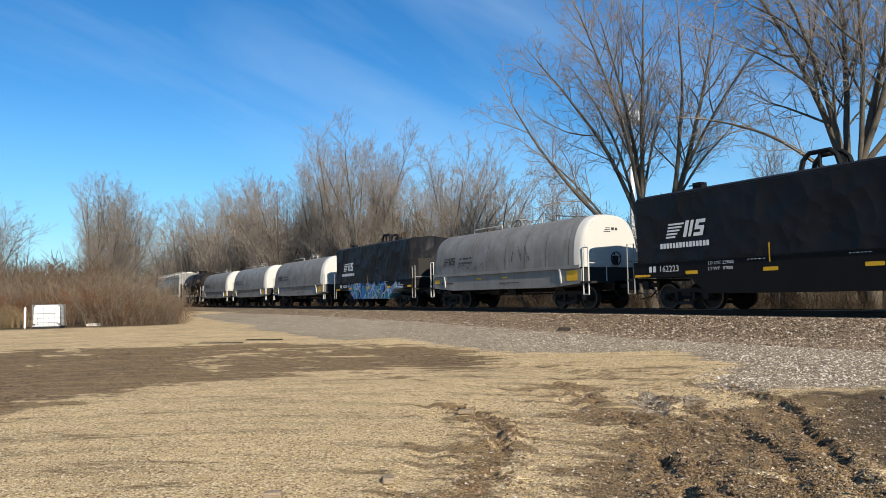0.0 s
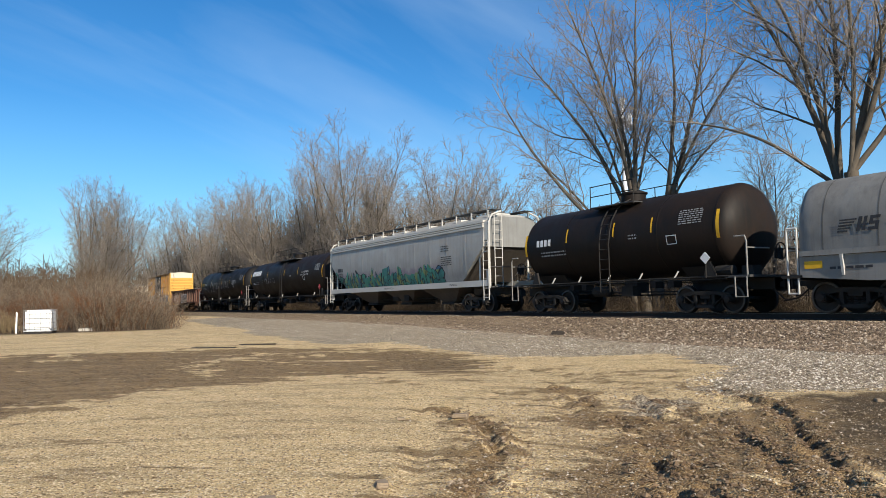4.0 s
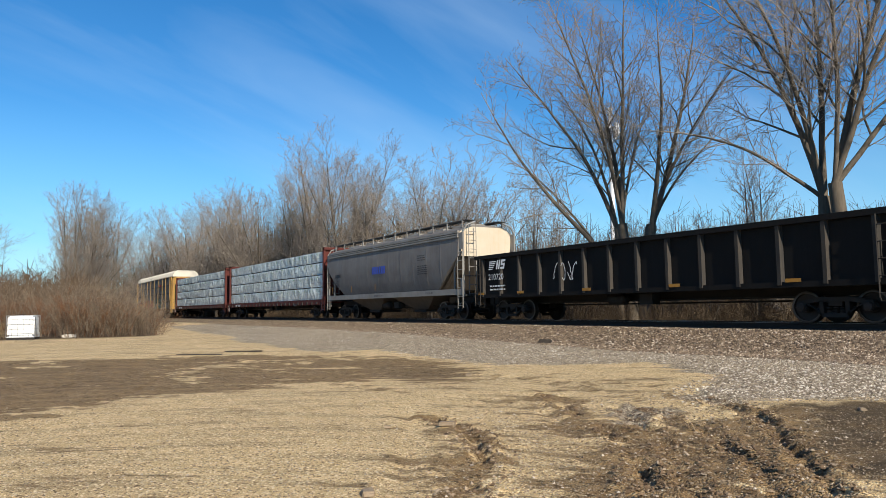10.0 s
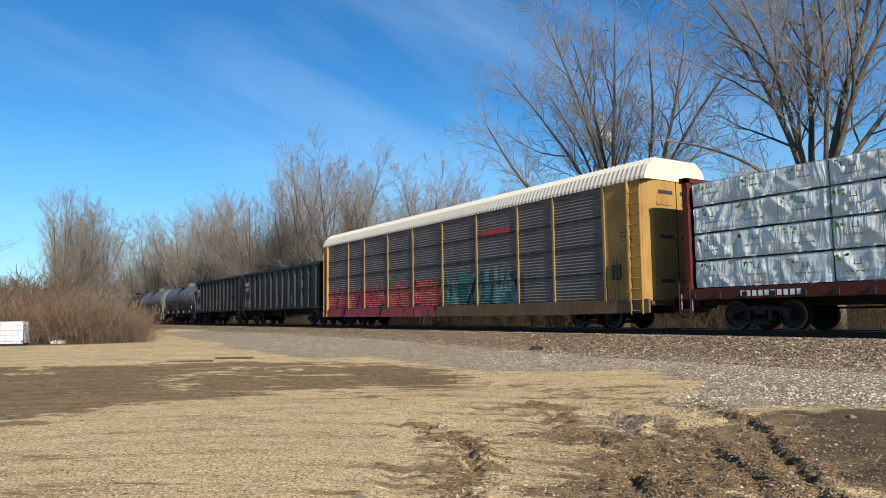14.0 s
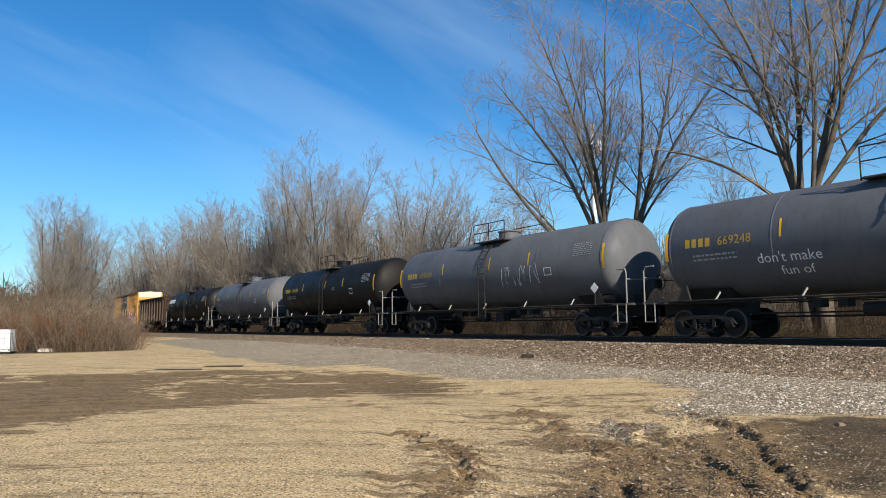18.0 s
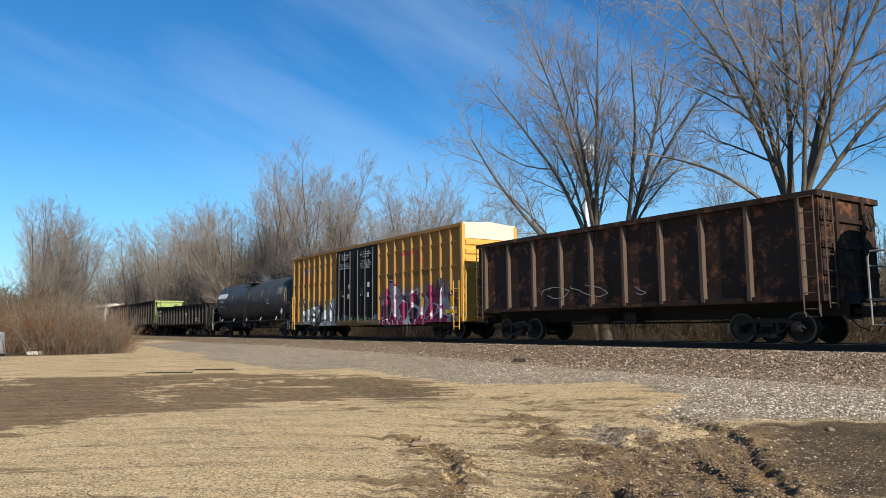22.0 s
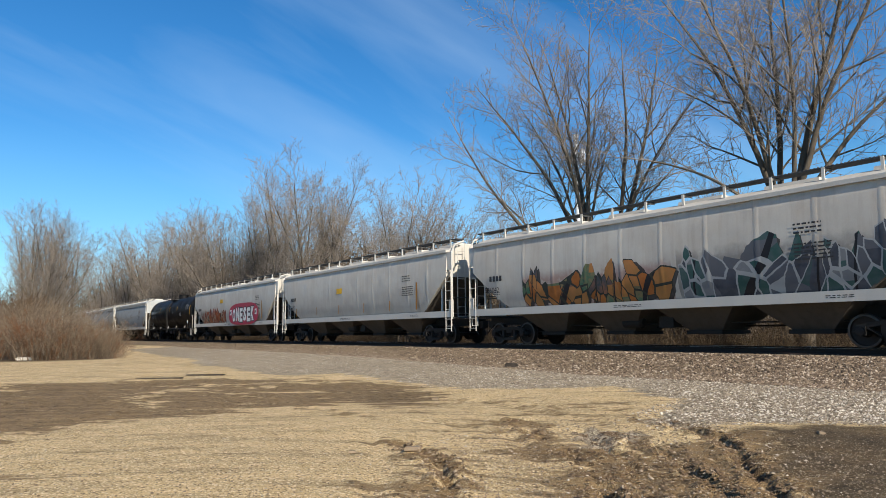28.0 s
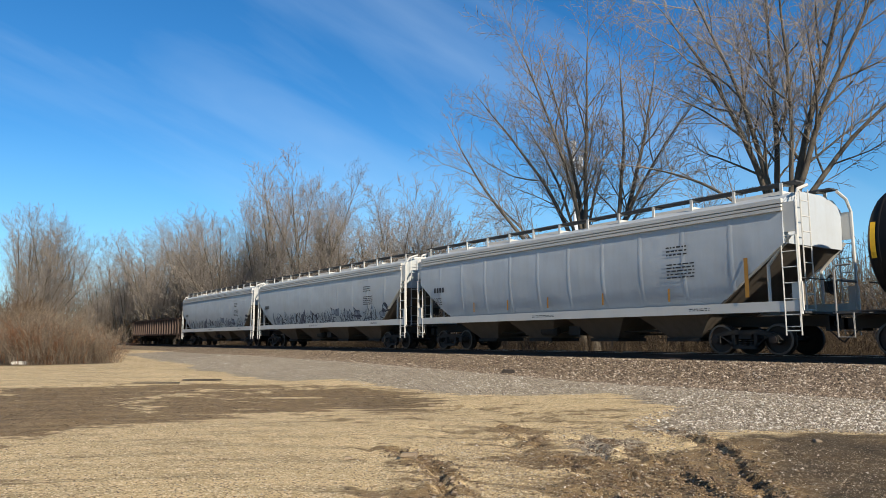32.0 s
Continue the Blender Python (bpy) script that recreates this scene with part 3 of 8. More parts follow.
# ---- railway track ----
RAIL_STEEL = plain("rusty_rail_side", (0.032, 0.020, 0.014), 0.85, 0.1, 0.3)
TIE_WOOD = plain("tarred_tie_wood", (0.055, 0.043, 0.034), 0.9, 0, 0.45, 9)
track = thing("railway_track", "single railway track with rusty rails on dark wooden ties", "railway track", kind="structure")
for side in (-1, 1):
    b = bmesh.new()
    yc = AXIS + side * 0.755
    prof = [(-0.07, -0.172), (0.07, -0.172), (0.07, -0.160), (0.012, -0.135), (0.010, -0.045), (0.036, -0.035), (0.036, -0.005), (0.028, 0), (-0.028, 0), (-0.036, -0.005), (-0.036, -0.035), (-0.010, -0.045), (-0.012, -0.135), (-0.07, -0.160)]
    prism_x(b, [(yc + p, RAIL + q) for p, q in prof], -420, 160)
    rail = part("rail", b, RAIL_STEEL, track)
    b = bmesh.new()
    box(b, -420, 160, yc - 0.026, yc + 0.026, RAIL, RAIL + 0.002)
    part("running_surface", b, TREAD, rail, "polished top of the rail")
b = bmesh.new()
box(b, -0.115, 0.115, -1.30, 1.30, -0.09, 0.09)
tie_me = mesh_of("tie", b, TIE_WOOD)
for i in range(290):
    o = part("tie", tie_me, None, track)
    o.matrix_basis = pose(6 - i * 0.53 + random.uniform(-0.03, 0.03), AXIS + random.uniform(-0.04, 0.04), RAIL - 0.172 - 0.092, 0, 0, random.uniform(-0.8, 0.8))

# ---- trees ----


def tubes(name, segs, material, sides):
    """One mesh of tapered rods; segs: rows of x0 y0 z0 x1 y1 z1 r0 r1."""
    s = np.array(segs)
    p, q, r0, r1 = s[:, 0:3], s[:, 3:6], s[:, 6], s[:, 7]
    d = q - p
    d /= np.linalg.norm(d, axis=1, keepdims=True) + 1e-9
    ref = np.where(np.abs(d[:, 2:3]) > 0.9, np.array([[1.0, 0, 0]]), np.array([[0, 0, 1.0]]))
    u = np.cross(d, ref)
    u /= np.linalg.norm(u, axis=1, keepdims=True) + 1e-9
    w = np.cross(d, u)
    a = np.arange(sides) * 2 * np.pi / sides
    ring = u[:, None] * np.cos(a)[None, :, None] + w[:, None] * np.sin(a)[None, :, None]
    v = np.concatenate([p[:, None] + ring * r0[:, None, None], q[:, None] + ring * r1[:, None, None]], 1)
    i = np.arange(sides)
    f = np.stack([i, (i + 1) % sides, (i + 1) % sides + sides, i + sides], -1)
    faces = (f[None] + (np.arange(len(s)) * 2 * sides)[:, None, None]).reshape(-1, 4)
    return points_mesh(name, v.reshape(-1, 3), faces, material, True)


def grow(rng, segs, p, d, length, r, level, spec):
    """A limb and all that it bears. spec: per level (pieces, wobble, lift, children, child length, child angle)."""
    pieces, wobble, lift, kids, kid_len, kid_ang = spec[min(level, len(spec) - 1)]
    pts, dirs = [p], [d]
    step = length / pieces
    for i in range(pieces):
        d = d + rng.normal(0, wobble, 3)
        d[2] += lift
        d = d / np.linalg.norm(d)
        p = p + d * step
        pts.append(p)
        dirs.append(d)
    end = max(0.004, r * (0.32 if level < 2 else 0.45))
    for i in range(pieces):
        a, b = r + (end - r) * i / pieces, r + (end - r) * (i + 1) / pieces
        segs[level].append((*pts[i], *pts[i + 1], a, b))
    if level + 1 >= len(spec):
        return
    for k in range(kids):
        f = rng.uniform(0.22, 1.0) if level else rng.uniform(0.18, 1.0)
        x = f * pieces
        i = min(int(x), pieces - 1)
        at = pts[i] + (pts[i + 1] - pts[i]) * (x - i)
        side = rng.normal(0, 1, 3)
        side -= dirs[i] * side.dot(dirs[i])
        side /= np.linalg.norm(side) + 1e-9
        ang = math.radians(rng.normal(kid_ang, 9))
        kd = dirs[i] * math.cos(ang) + side * math.sin(ang)
        grow(rng, segs, at, kd, length * kid_len * rng.uniform(0.6, 1.15) * (1.15 - 0.5 * f), (r + (end - r) * f) * rng.uniform(0.45, 0.62), level + 1, spec)


def bark(name, dark, light):
    n = Nodes(name, 0.9, 0, 0.2)
    c = n.mix(n.noise(3, 6, 0.65, n.mapped((4, 4, 0.8))), dark, light)
    c = n.mix(n.math("MULTIPLY", n.chance(), 0.35), c, tuple(k * 0.6 for k in dark))
    n.bump(n.noise(18, 5, 0.6, n.mapped((3, 3, 0.5))), 0.5, 0.03)
    return n.done(c)


BARK = bark("grey_brown_bark", (0.055, 0.046, 0.036), (0.19, 0.158, 0.12))
TWIG = bark("brown_twig_bark", (0.16, 0.134, 0.107), (0.36, 0.305, 0.25))
TWIG_GREY = bark("grey_twig_bark", (0.17, 0.145, 0.12), (0.36, 0.31, 0.26))
RUSSET = bark("russet_bramble", (0.10, 0.044, 0.022), (0.21, 0.095, 0.045))
STRAW = bark("dry_straw_grass", (0.30, 0.21, 0.11), (0.50, 0.38, 0.22))


def tangle(name, tones):
    n = Nodes(name, 0.95, 0, 0.1)
    c = n.ramp(n.island(), *[(i / (len(tones) - 1), k) for i, k in enumerate(tones)])
    return n.done(c)


DULL_TANGLE = tangle("dull_brown_tangle", ((0.045, 0.033, 0.023), (0.08, 0.058, 0.039), (0.12, 0.09, 0.06), (0.17, 0.13, 0.085)))
BANK_TANGLE = tangle("dark_bank_tangle", ((0.03, 0.021, 0.014), (0.055, 0.039, 0.026), (0.085, 0.062, 0.041), (0.13, 0.098, 0.062)))
TANGLE = tangle("mixed_brown_tangle", ((0.05, 0.035, 0.024), (0.095, 0.066, 0.042), (0.14, 0.10, 0.064), (0.115, 0.068, 0.038), (0.23, 0.175, 0.115)))
GREY_TANGLE = tangle("grey_brown_tangle", ((0.075, 0.055, 0.04), (0.14, 0.105, 0.075), (0.22, 0.17, 0.12), (0.31, 0.25, 0.18)))
RUST_TANGLE = tangle("russet_tangle", ((0.10, 0.045, 0.022), (0.17, 0.075, 0.035), (0.24, 0.12, 0.06), (0.14, 0.09, 0.055)))
BRUSH = bark("dull_brown_brush", (0.075, 0.050, 0.031), (0.17, 0.118, 0.073))


def bough(rng, x, z, lean0, lean1, length, depth, side=0.0, step=0.4):
    """Points along a limb: its lean across the track's view (degrees, at foot and tip) and its lean away from it."""
    n = max(3, int(length / step))
    pts, p = [], np.array([x, side, z])
    wander = np.cumsum(rng.normal(0, 1.3, n))
    for i in range(n + 1):
        pts.append(p)
        f = i / n
        a = math.radians(lean0 + (lean1 - lean0) * f + wander[min(i, n - 1)])
        e = math.radians(depth * (0.4 + 0.8 * f))
        p = p + step * np.array([math.sin(a) * math.cos(e), math.sin(e), math.cos(a) * math.cos(e)])
    return pts


def tree_meshes(seed, stems, boughs, thin, lift, habit):
    """Stems, the limbs that they bear, and on these three orders of side branches; habit: per order (gap, angle, share of the bearer's length, shortest, longest)."""
    rng = np.random.default_rng(seed)
    wood, twigs = [], []

    def put(pts, r0, r1):
        n = len(pts) - 1
        for i in range(n):
            a, b = r0 + (r1 - r0) * i / n, r0 + (r1 - r0) * (i + 1) / n
            (wood if a > 0.035 else twigs).append((*pts[i], *pts[i + 1], max(thin, a), max(thin * 0.8, b)))

    def bear(pts, r0, r1, order, start):
        """Side branches along a bearer, longest below its middle."""
        if order >= len(habit):
            return
        gap, angle, share, least, most = habit[order]
        pts = np.array(pts)
        steps = np.linalg.norm(pts[1:] - pts[:-1], axis=1)
        total = steps.sum()
        spin = rng.uniform(0, 6.283)
        f = start
        while f < 0.99:
            x = f * (len(pts) - 1)
            i = min(int(x), len(pts) - 2)
            d = (pts[i + 1] - pts[i]) / steps[i]
            at = pts[i] + (pts[i + 1] - pts[i]) * (x - i)
            spin += 2.4 + rng.normal(0, 0.5)
            u = np.cross(d, (0.3, 0.9, 0.1))
            u /= np.linalg.norm(u)
            side = u * math.cos(spin) + np.cross(d, u) * math.sin(spin)
            t = math.radians(rng.normal(angle, 8))
            v = d * math.cos(t) + side * math.sin(t)
            length = min(most, max(least, total * share * (1.0 - 0.45 * f) * rng.uniform(0.6, 1.3)))
            n = 5 if order == 0 else 3 if order == 1 else 2
            q, line = at, [at]
            for _ in range(n):
                v = v + rng.normal(0, 0.11, 3)
                v[2] += lift
                v = v / np.linalg.norm(v)
                q = q + v * length / n
                line.append(q)
            here = r0 + (r1 - r0) * f
            ra = max(thin, min(here * 0.62, 0.0085 * length + thin))
            rb = max(thin * 0.8, ra * 0.3)
            put(line, ra, rb)
            bear(line, ra, rb, order + 1, 0.18)
            f += gap / total * rng.uniform(0.6, 1.4)

    ends = []
    for x, z, lean0, lean1, length, depth, side, r0, r1 in stems:
        pts = bough(rng, x, z, lean0, lean1, length, depth, side)
        pts[0] = pts[0] - np.array([0, 0, 0.5])
        put(pts, r0, r1)
        if not boughs:
            bear(pts, r0, r1, 0, 0.22)
        ends.append(pts[-1])
    for stem, lean0, lean1, length, depth, r in boughs:
        foot = ends[stem]
        pts = bough(rng, foot[0], foot[2] - 0.1, lean0, lean1, length, depth, foot[1])
        put(pts, r * 0.88, 0.018)
        bear(pts, r * 0.88, 0.018, 0, 0.17)
    return wood, twigs


tree_groups = {}


def tree(kind, x, y, scale, turn, wide=1.0):
    wood, twigs, label = tree_groups[kind]
    t = thing("bare_tree", label, "tree", "bare trees along the railway", m=pose(x, y, float(ground_z(np.array([x]), np.array([y]), False)[0]), 0, 0, turn))
    for nm, me in (("trunk", wood), ("crown", twigs)):
        o = part(nm, me, None, t)
        o.scale = (scale * wide, scale * wide, scale)
    return t


def kind_of_tree(key, label, twig_mat, sides, *rule, **more):
    wood, twigs = tree_meshes(*rule, **more)
    tree_groups[key] = (tubes("trunk", wood, BARK, sides), tubes("crown", twigs, twig_mat, 3), label)


def upright_stems(seed, n, lean, length, r, foot=0.25):
    """Stems that rise together from one foot: x, z, lean at foot and tip, length, lean away, side, thickness at foot and tip."""
    q = random.Random(seed)
    rows = []
    for k in range(n):
        out = (k + 0.5) / n * 2 - 1
        rows.append((out * foot, 0.0, lean * out * q.uniform(0.2, 0.6), lean * out * q.uniform(1.1, 1.9), length * q.uniform(0.8, 1.05) * (1 - 0.12 * abs(out)), q.uniform(-lean, lean), q.uniform(-foot, foot), r, 0.016))
    return rows


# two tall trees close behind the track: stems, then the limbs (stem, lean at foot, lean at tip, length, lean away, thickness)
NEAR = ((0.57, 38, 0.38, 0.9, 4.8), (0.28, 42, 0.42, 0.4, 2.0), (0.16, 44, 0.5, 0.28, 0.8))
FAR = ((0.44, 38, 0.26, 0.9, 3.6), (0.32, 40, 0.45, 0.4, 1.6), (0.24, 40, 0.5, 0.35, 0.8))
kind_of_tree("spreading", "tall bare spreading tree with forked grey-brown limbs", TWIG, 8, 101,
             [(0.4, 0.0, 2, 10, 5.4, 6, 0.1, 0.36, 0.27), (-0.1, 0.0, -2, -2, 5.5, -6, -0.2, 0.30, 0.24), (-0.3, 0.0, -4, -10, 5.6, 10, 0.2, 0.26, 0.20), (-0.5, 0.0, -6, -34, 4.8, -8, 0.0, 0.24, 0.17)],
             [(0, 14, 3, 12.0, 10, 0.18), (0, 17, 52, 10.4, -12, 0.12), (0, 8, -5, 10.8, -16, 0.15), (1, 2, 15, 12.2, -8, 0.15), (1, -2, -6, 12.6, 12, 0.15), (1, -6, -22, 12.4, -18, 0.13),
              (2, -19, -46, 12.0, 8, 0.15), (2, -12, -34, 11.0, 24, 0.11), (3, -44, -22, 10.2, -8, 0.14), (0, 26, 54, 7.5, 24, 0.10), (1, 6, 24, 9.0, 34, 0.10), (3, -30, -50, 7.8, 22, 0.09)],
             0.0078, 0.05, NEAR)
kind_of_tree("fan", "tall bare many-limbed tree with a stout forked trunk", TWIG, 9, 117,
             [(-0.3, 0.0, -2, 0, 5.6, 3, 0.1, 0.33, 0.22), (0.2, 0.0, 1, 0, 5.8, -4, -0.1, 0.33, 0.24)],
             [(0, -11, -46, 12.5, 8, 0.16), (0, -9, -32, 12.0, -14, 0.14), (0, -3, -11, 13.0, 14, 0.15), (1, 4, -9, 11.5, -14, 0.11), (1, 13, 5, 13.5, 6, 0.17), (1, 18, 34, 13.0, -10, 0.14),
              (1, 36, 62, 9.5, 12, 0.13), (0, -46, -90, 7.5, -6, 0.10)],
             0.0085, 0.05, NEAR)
for key, seed in (("upright", 103), ("upright_two", 203)):
    kind_of_tree(key, "bare upright tree with pale grey twigs", TWIG_GREY, 5, seed, upright_stems(seed, 5, 13, 19.0, 0.15), [], 0.0105, 0.09, FAR)
kind_of_tree("slender", "slender bare tree with a narrow grey crown", TWIG_GREY, 5, 104, upright_stems(104, 3, 7, 17.0, 0.13, 0.2), [], 0.0105, 0.10, FAR)
for key, seed in (("round", 105), ("round_two", 205)):
    kind_of_tree(key, "bare round-crowned tree with grey-brown twigs", TWIG_GREY, 5, seed, upright_stems(seed, 9, 34, 12.5, 0.10, 0.4), [], 0.010, 0.06, FAR)
kind_of_tree("thicket", "low bare thicket tree with tangled brown twigs", TWIG, 4, 106, upright_stems(106, 9, 40, 6.5, 0.05, 0.6), [], 0.010, 0.04, FAR)

# ---- lettering ----
WORDS = ("162223", "162385", "LD LMT 229000", "LT WT   57000", "669248", "669164", "644688", "39520", "400261", "210720", "4579", "4580",
         "LD LMT 217300", "LT WT   68700", "CU.FT. 4465", "51221", "44403", "34525", "1124", "586042", "921509", "921964", "33073", "160632",
         "RAIL", "CAR", "POO", "LING", "EXPER", "TS", "LIQUEFIED PETROLEUM GAS", "NON-ODORIZED", "1075", "don't make", "fun of", "183441", "36802", "958623", "515422", "586042",
         "CLOSE AND LOCK", "BOTH DOORS BEFORE", "MOVING CAR", "CIERRE Y PONGA", "EL SEGURO EN AMBAS", "PUERTAS ANTES DE", "MOVER EL CARRO",
         "CLOSE THIS DOOR", "BEFORE CLOSING", "MAIN DOOR", "CIERRE ESTA PUERTA", "ANTES DE CERRAR", "LA PUERTA PRINCIPAL", "next", "load", "any", "road")
TEXTS = {}
makers = []
for word in WORDS:
    cu = bpy.data.curves.new("lettering", "FONT")
    cu.body, cu.size, cu.align_x, cu.align_y, cu.resolution_u = word, 1.0, "LEFT", "BOTTOM_BASELINE", 2
    makers.append(new("lettering", cu))
bpy.context.view_layer.update()
graph = bpy.context.evaluated_depsgraph_get()
for word, ob in zip(WORDS, makers):
    me = bpy.data.meshes.new_from_object(ob.evaluated_get(graph))
    co = np.empty(len(me.vertices) * 3)
    me.vertices.foreach_get("co", co)
    co = co.reshape(-1, 3)
    TEXTS[word] = (co[:, 0] - co[:, 0].min(), co[:, 1] - co[:, 1].min(), [tuple(p.vertices) for p in me.polygons])
for ob in makers:
    bpy.data.objects.remove(ob)


def bold(word, x, z, height, material, parent, y, width, fat, name):
    """Fat painted letters."""
    cu = bpy.data.curves.new("lettering", "FONT")
    cu.body, cu.size, cu.offset, cu.resolution_u = word, 1.0, fat, 2
    ob = new("lettering", cu)
    bpy.context.view_layer.update()
    me = bpy.data.meshes.new_from_object(ob.evaluated_get(bpy.context.evaluated_depsgraph_get()))
    bpy.data.objects.remove(ob)
    co = [v.co.copy() for v in me.vertices]
    x0, x1, z0, z1 = min(c.x for c in co), max(c.x for c in co), min(c.y for c in co), max(c.y for c in co)
    verts = [(x + (c.x - x0) / (x1 - x0) * width, y, z + (c.y - z0) / (z1 - z0) * height) for c in co]
    return part(name, points_mesh(name, verts, [tuple(p.vertices) for p in me.polygons], material), None, parent)


def round_tank(x, z, up, centre, radius):
    a = (z - centre) / radius
    return [(px, -(radius + up) * math.cos(t), centre + (radius + up) * math.sin(t)) for px, t in zip(x, a)]


def written(word, x, z, height, material, parent, y=None, tank=None, width=None, up=0.012, name="lettering"):
    """Words on a car's side: flat at y, or round a tank (centre height, radius)."""
    tx, tz, faces = TEXTS[word]
    s = height / max(tz.max(), 1e-6)
    sx = width / tx.max() if width else s
    px, pz = x + tx * sx, z + tz * s
    verts = round_tank(px, pz, up, *tank) if tank else [(a, y, c) for a, c in zip(px, pz)]
    return part(name, points_mesh(name, verts, faces, material), None, parent)


def strips(name, rects, material, parent, y=None, tank=None, up=0.008, label=""):
    """Thin painted rectangles (x0, x1, z0, z1): small print as one marking, plates and stripes each by itself."""
    if len(rects) > 1 and name in ("reflector", "reflector_stripe", "yellow_plate", "notice"):
        for r in rects:
            strips(name, [r], material, parent, y, tank, up, label)
        return None
    verts, faces = [], []
    for x0, x1, z0, z1 in rects:
        k = 6 if tank else 1
        for i in range(k + 1):
            z = z0 + (z1 - z0) * i / k
            pts = [(x0, z), (x1, z)]
            verts += round_tank([x0, x1], np.array([z, z]), up, *tank) if tank else [(a, y, c) for a, c in pts]
        n = len(verts) - 2 * (k + 1)
        faces += [(n + 2 * i, n + 2 * i + 1, n + 2 * i + 3, n + 2 * i + 2) for i in range(k)]
    return part(name, points_mesh(name, verts, faces, material), None, parent, label)


def text_bars(x, z, width, height, rows, seed):
    """Rows of unreadable small print as bars."""
    rng, out = random.Random(seed), []
    step = height / rows
    for r in range(rows):
        at = x
        while at < x + width:
            w = rng.uniform(0.06, 0.22) * min(1.0, width)
            out.append((at, min(at + w, x + width), z + r * step, z + r * step + step * 0.42))
            at += w + 0.045
    return out


def blocks(x, z, height, n, width=None, gap=0.3):
    w = (width / n) if width else height * 0.75
    return [(x + i * w, x + i * w + w * (1 - gap), z, z + height) for i in range(n)]


def horse_mark(x, z, h, material, parent, y):
    """The railway's emblem as plain shapes: speed lines and two slanted blocks."""
    verts, faces = [], []

    def quad(a, b, z0, z1, slant=0.28):
        k = len(verts)
        verts.extend([(a + slant * (z0 - z), y, z0), (b + slant * (z0 - z), y, z0), (b + slant * (z1 - z), y, z1), (a + slant * (z1 - z), y, z1)])
        faces.append((k, k + 1, k + 2, k + 3))

    for i in range(5):
        quad(x, x + h * (0.75 + 0.12 * i), z + h * i * 0.2, z + h * i * 0.2 + h * 0.11)
    quad(x + h * 1.35, x + h * 1.62, z, z + h)
    quad(x + h * 1.75, x + h * 1.98, z, z + h)
    quad(x + h * 2.15, x + h * 2.85, z, z + h * 0.22)
    quad(x + h * 2.15, x + h * 2.85, z + h * 0.39, z + h * 0.61)
    quad(x + h * 2.15, x + h * 2.85, z + h * 0.78, z + h)
    quad(x + h * 2.15, x + h * 2.40, z + h * 0.61, z + h * 0.78)
    quad(x + h * 2.60, x + h * 2.85, z + h * 0.22, z + h * 0.39)
    part("emblem", points_mesh("emblem", verts, faces, material), None, parent)


# ---- running gear ----


def wheelset_mesh():
    b = bmesh.new()
    turned_y(b, [(-1.12, 0.075), (1.12, 0.075)], 10)
    for s in (-1, 1):
        prof = [(-0.70, 0.08), (-0.715, 0.30), (-0.69, 0.38), (-0.66, 0.462), (-0.692, 0.470), (-0.70, 0.445), (-0.83, 0.437), (-0.838, 0.425), (-0.838, 0.375), (-0.79, 0.36), (-0.765, 0.16), (-0.80, 0.13), (-0.84, 0.12), (-0.84, 0.0)]
        turned_y(b, [(p * -s, max(r, 0.001)) for p, r in prof], 28)
        turned_y(b, [(s * 0.98, 0.115), (s * 1.14, 0.115), (s * 1.15, 0.07)], 10)
    me = mesh_of("wheelset", b, WHEEL, True)
    me.materials.append(WORN_RIM)
    for p in me.polygons:
        rim = math.hypot(p.center.x, p.center.z)
        if abs(p.center.y) > 0.80 and 0.395 < rim < 0.45:
            p.material_index = 1
    return me


def side_frame_mesh():
    b = bmesh.new()
    w = 0.07
    prism_y(b, [(-1.12, 0.42), (-0.98, 0.60), (-0.45, 0.70), (0.45, 0.70), (0.98, 0.60), (1.12, 0.42), (1.0, 0.44), (0.9, 0.50), (0.42, 0.58), (-0.42, 0.58), (-0.9, 0.50), (-1.0, 0.44)], -w, w)
    for s in (-1, 1):
        prism_y(b, [(s * 0.84, 0.54), (s * 0.70, 0.53), (s * 0.34, 0.20), (s * 0.36, 0.32)], -w, w)
        prism_y(b, [(s * 0.40, 0.60), (s * 0.29, 0.60), (s * 0.29, 0.24), (s * 0.40, 0.24)], -w, w)
        box(b, s * 0.89 - 0.13, s * 0.89 + 0.13, -w - 0.03, w + 0.03, 0.34, 0.56)
    box(b, -0.36, 0.36, -w, w, 0.17, 0.27)
    return mesh_of("side_frame", b, STEEL_DARK)


def truck_mesh():
    b = bmesh.new()
    box(b, -0.19, 0.19, -1.02, 1.02, 0.46, 0.66)
    box(b, -0.30, 0.30, -0.35, 0.35, 0.62, 0.74)
    for s in (-1, 1):
        for x in (-0.18, 0.0, 0.18):
            for k in range(3):
                turned_z(b, [(0.27 + k * 0.065, 0.07), (0.30 + k * 0.065, 0.07)], 8, x, s * 0.98)
    for s in (-1, 1):
        box(b, s * 0.42 - 0.05, s * 0.42 + 0.05, -0.85, 0.85, 0.33, 0.45)
    return mesh_of("truck", b, STEEL_DARK)


WHEELSET, FRAME_ME, TRUCK = wheelset_mesh(), side_frame_mesh(), truck_mesh()
axles = []


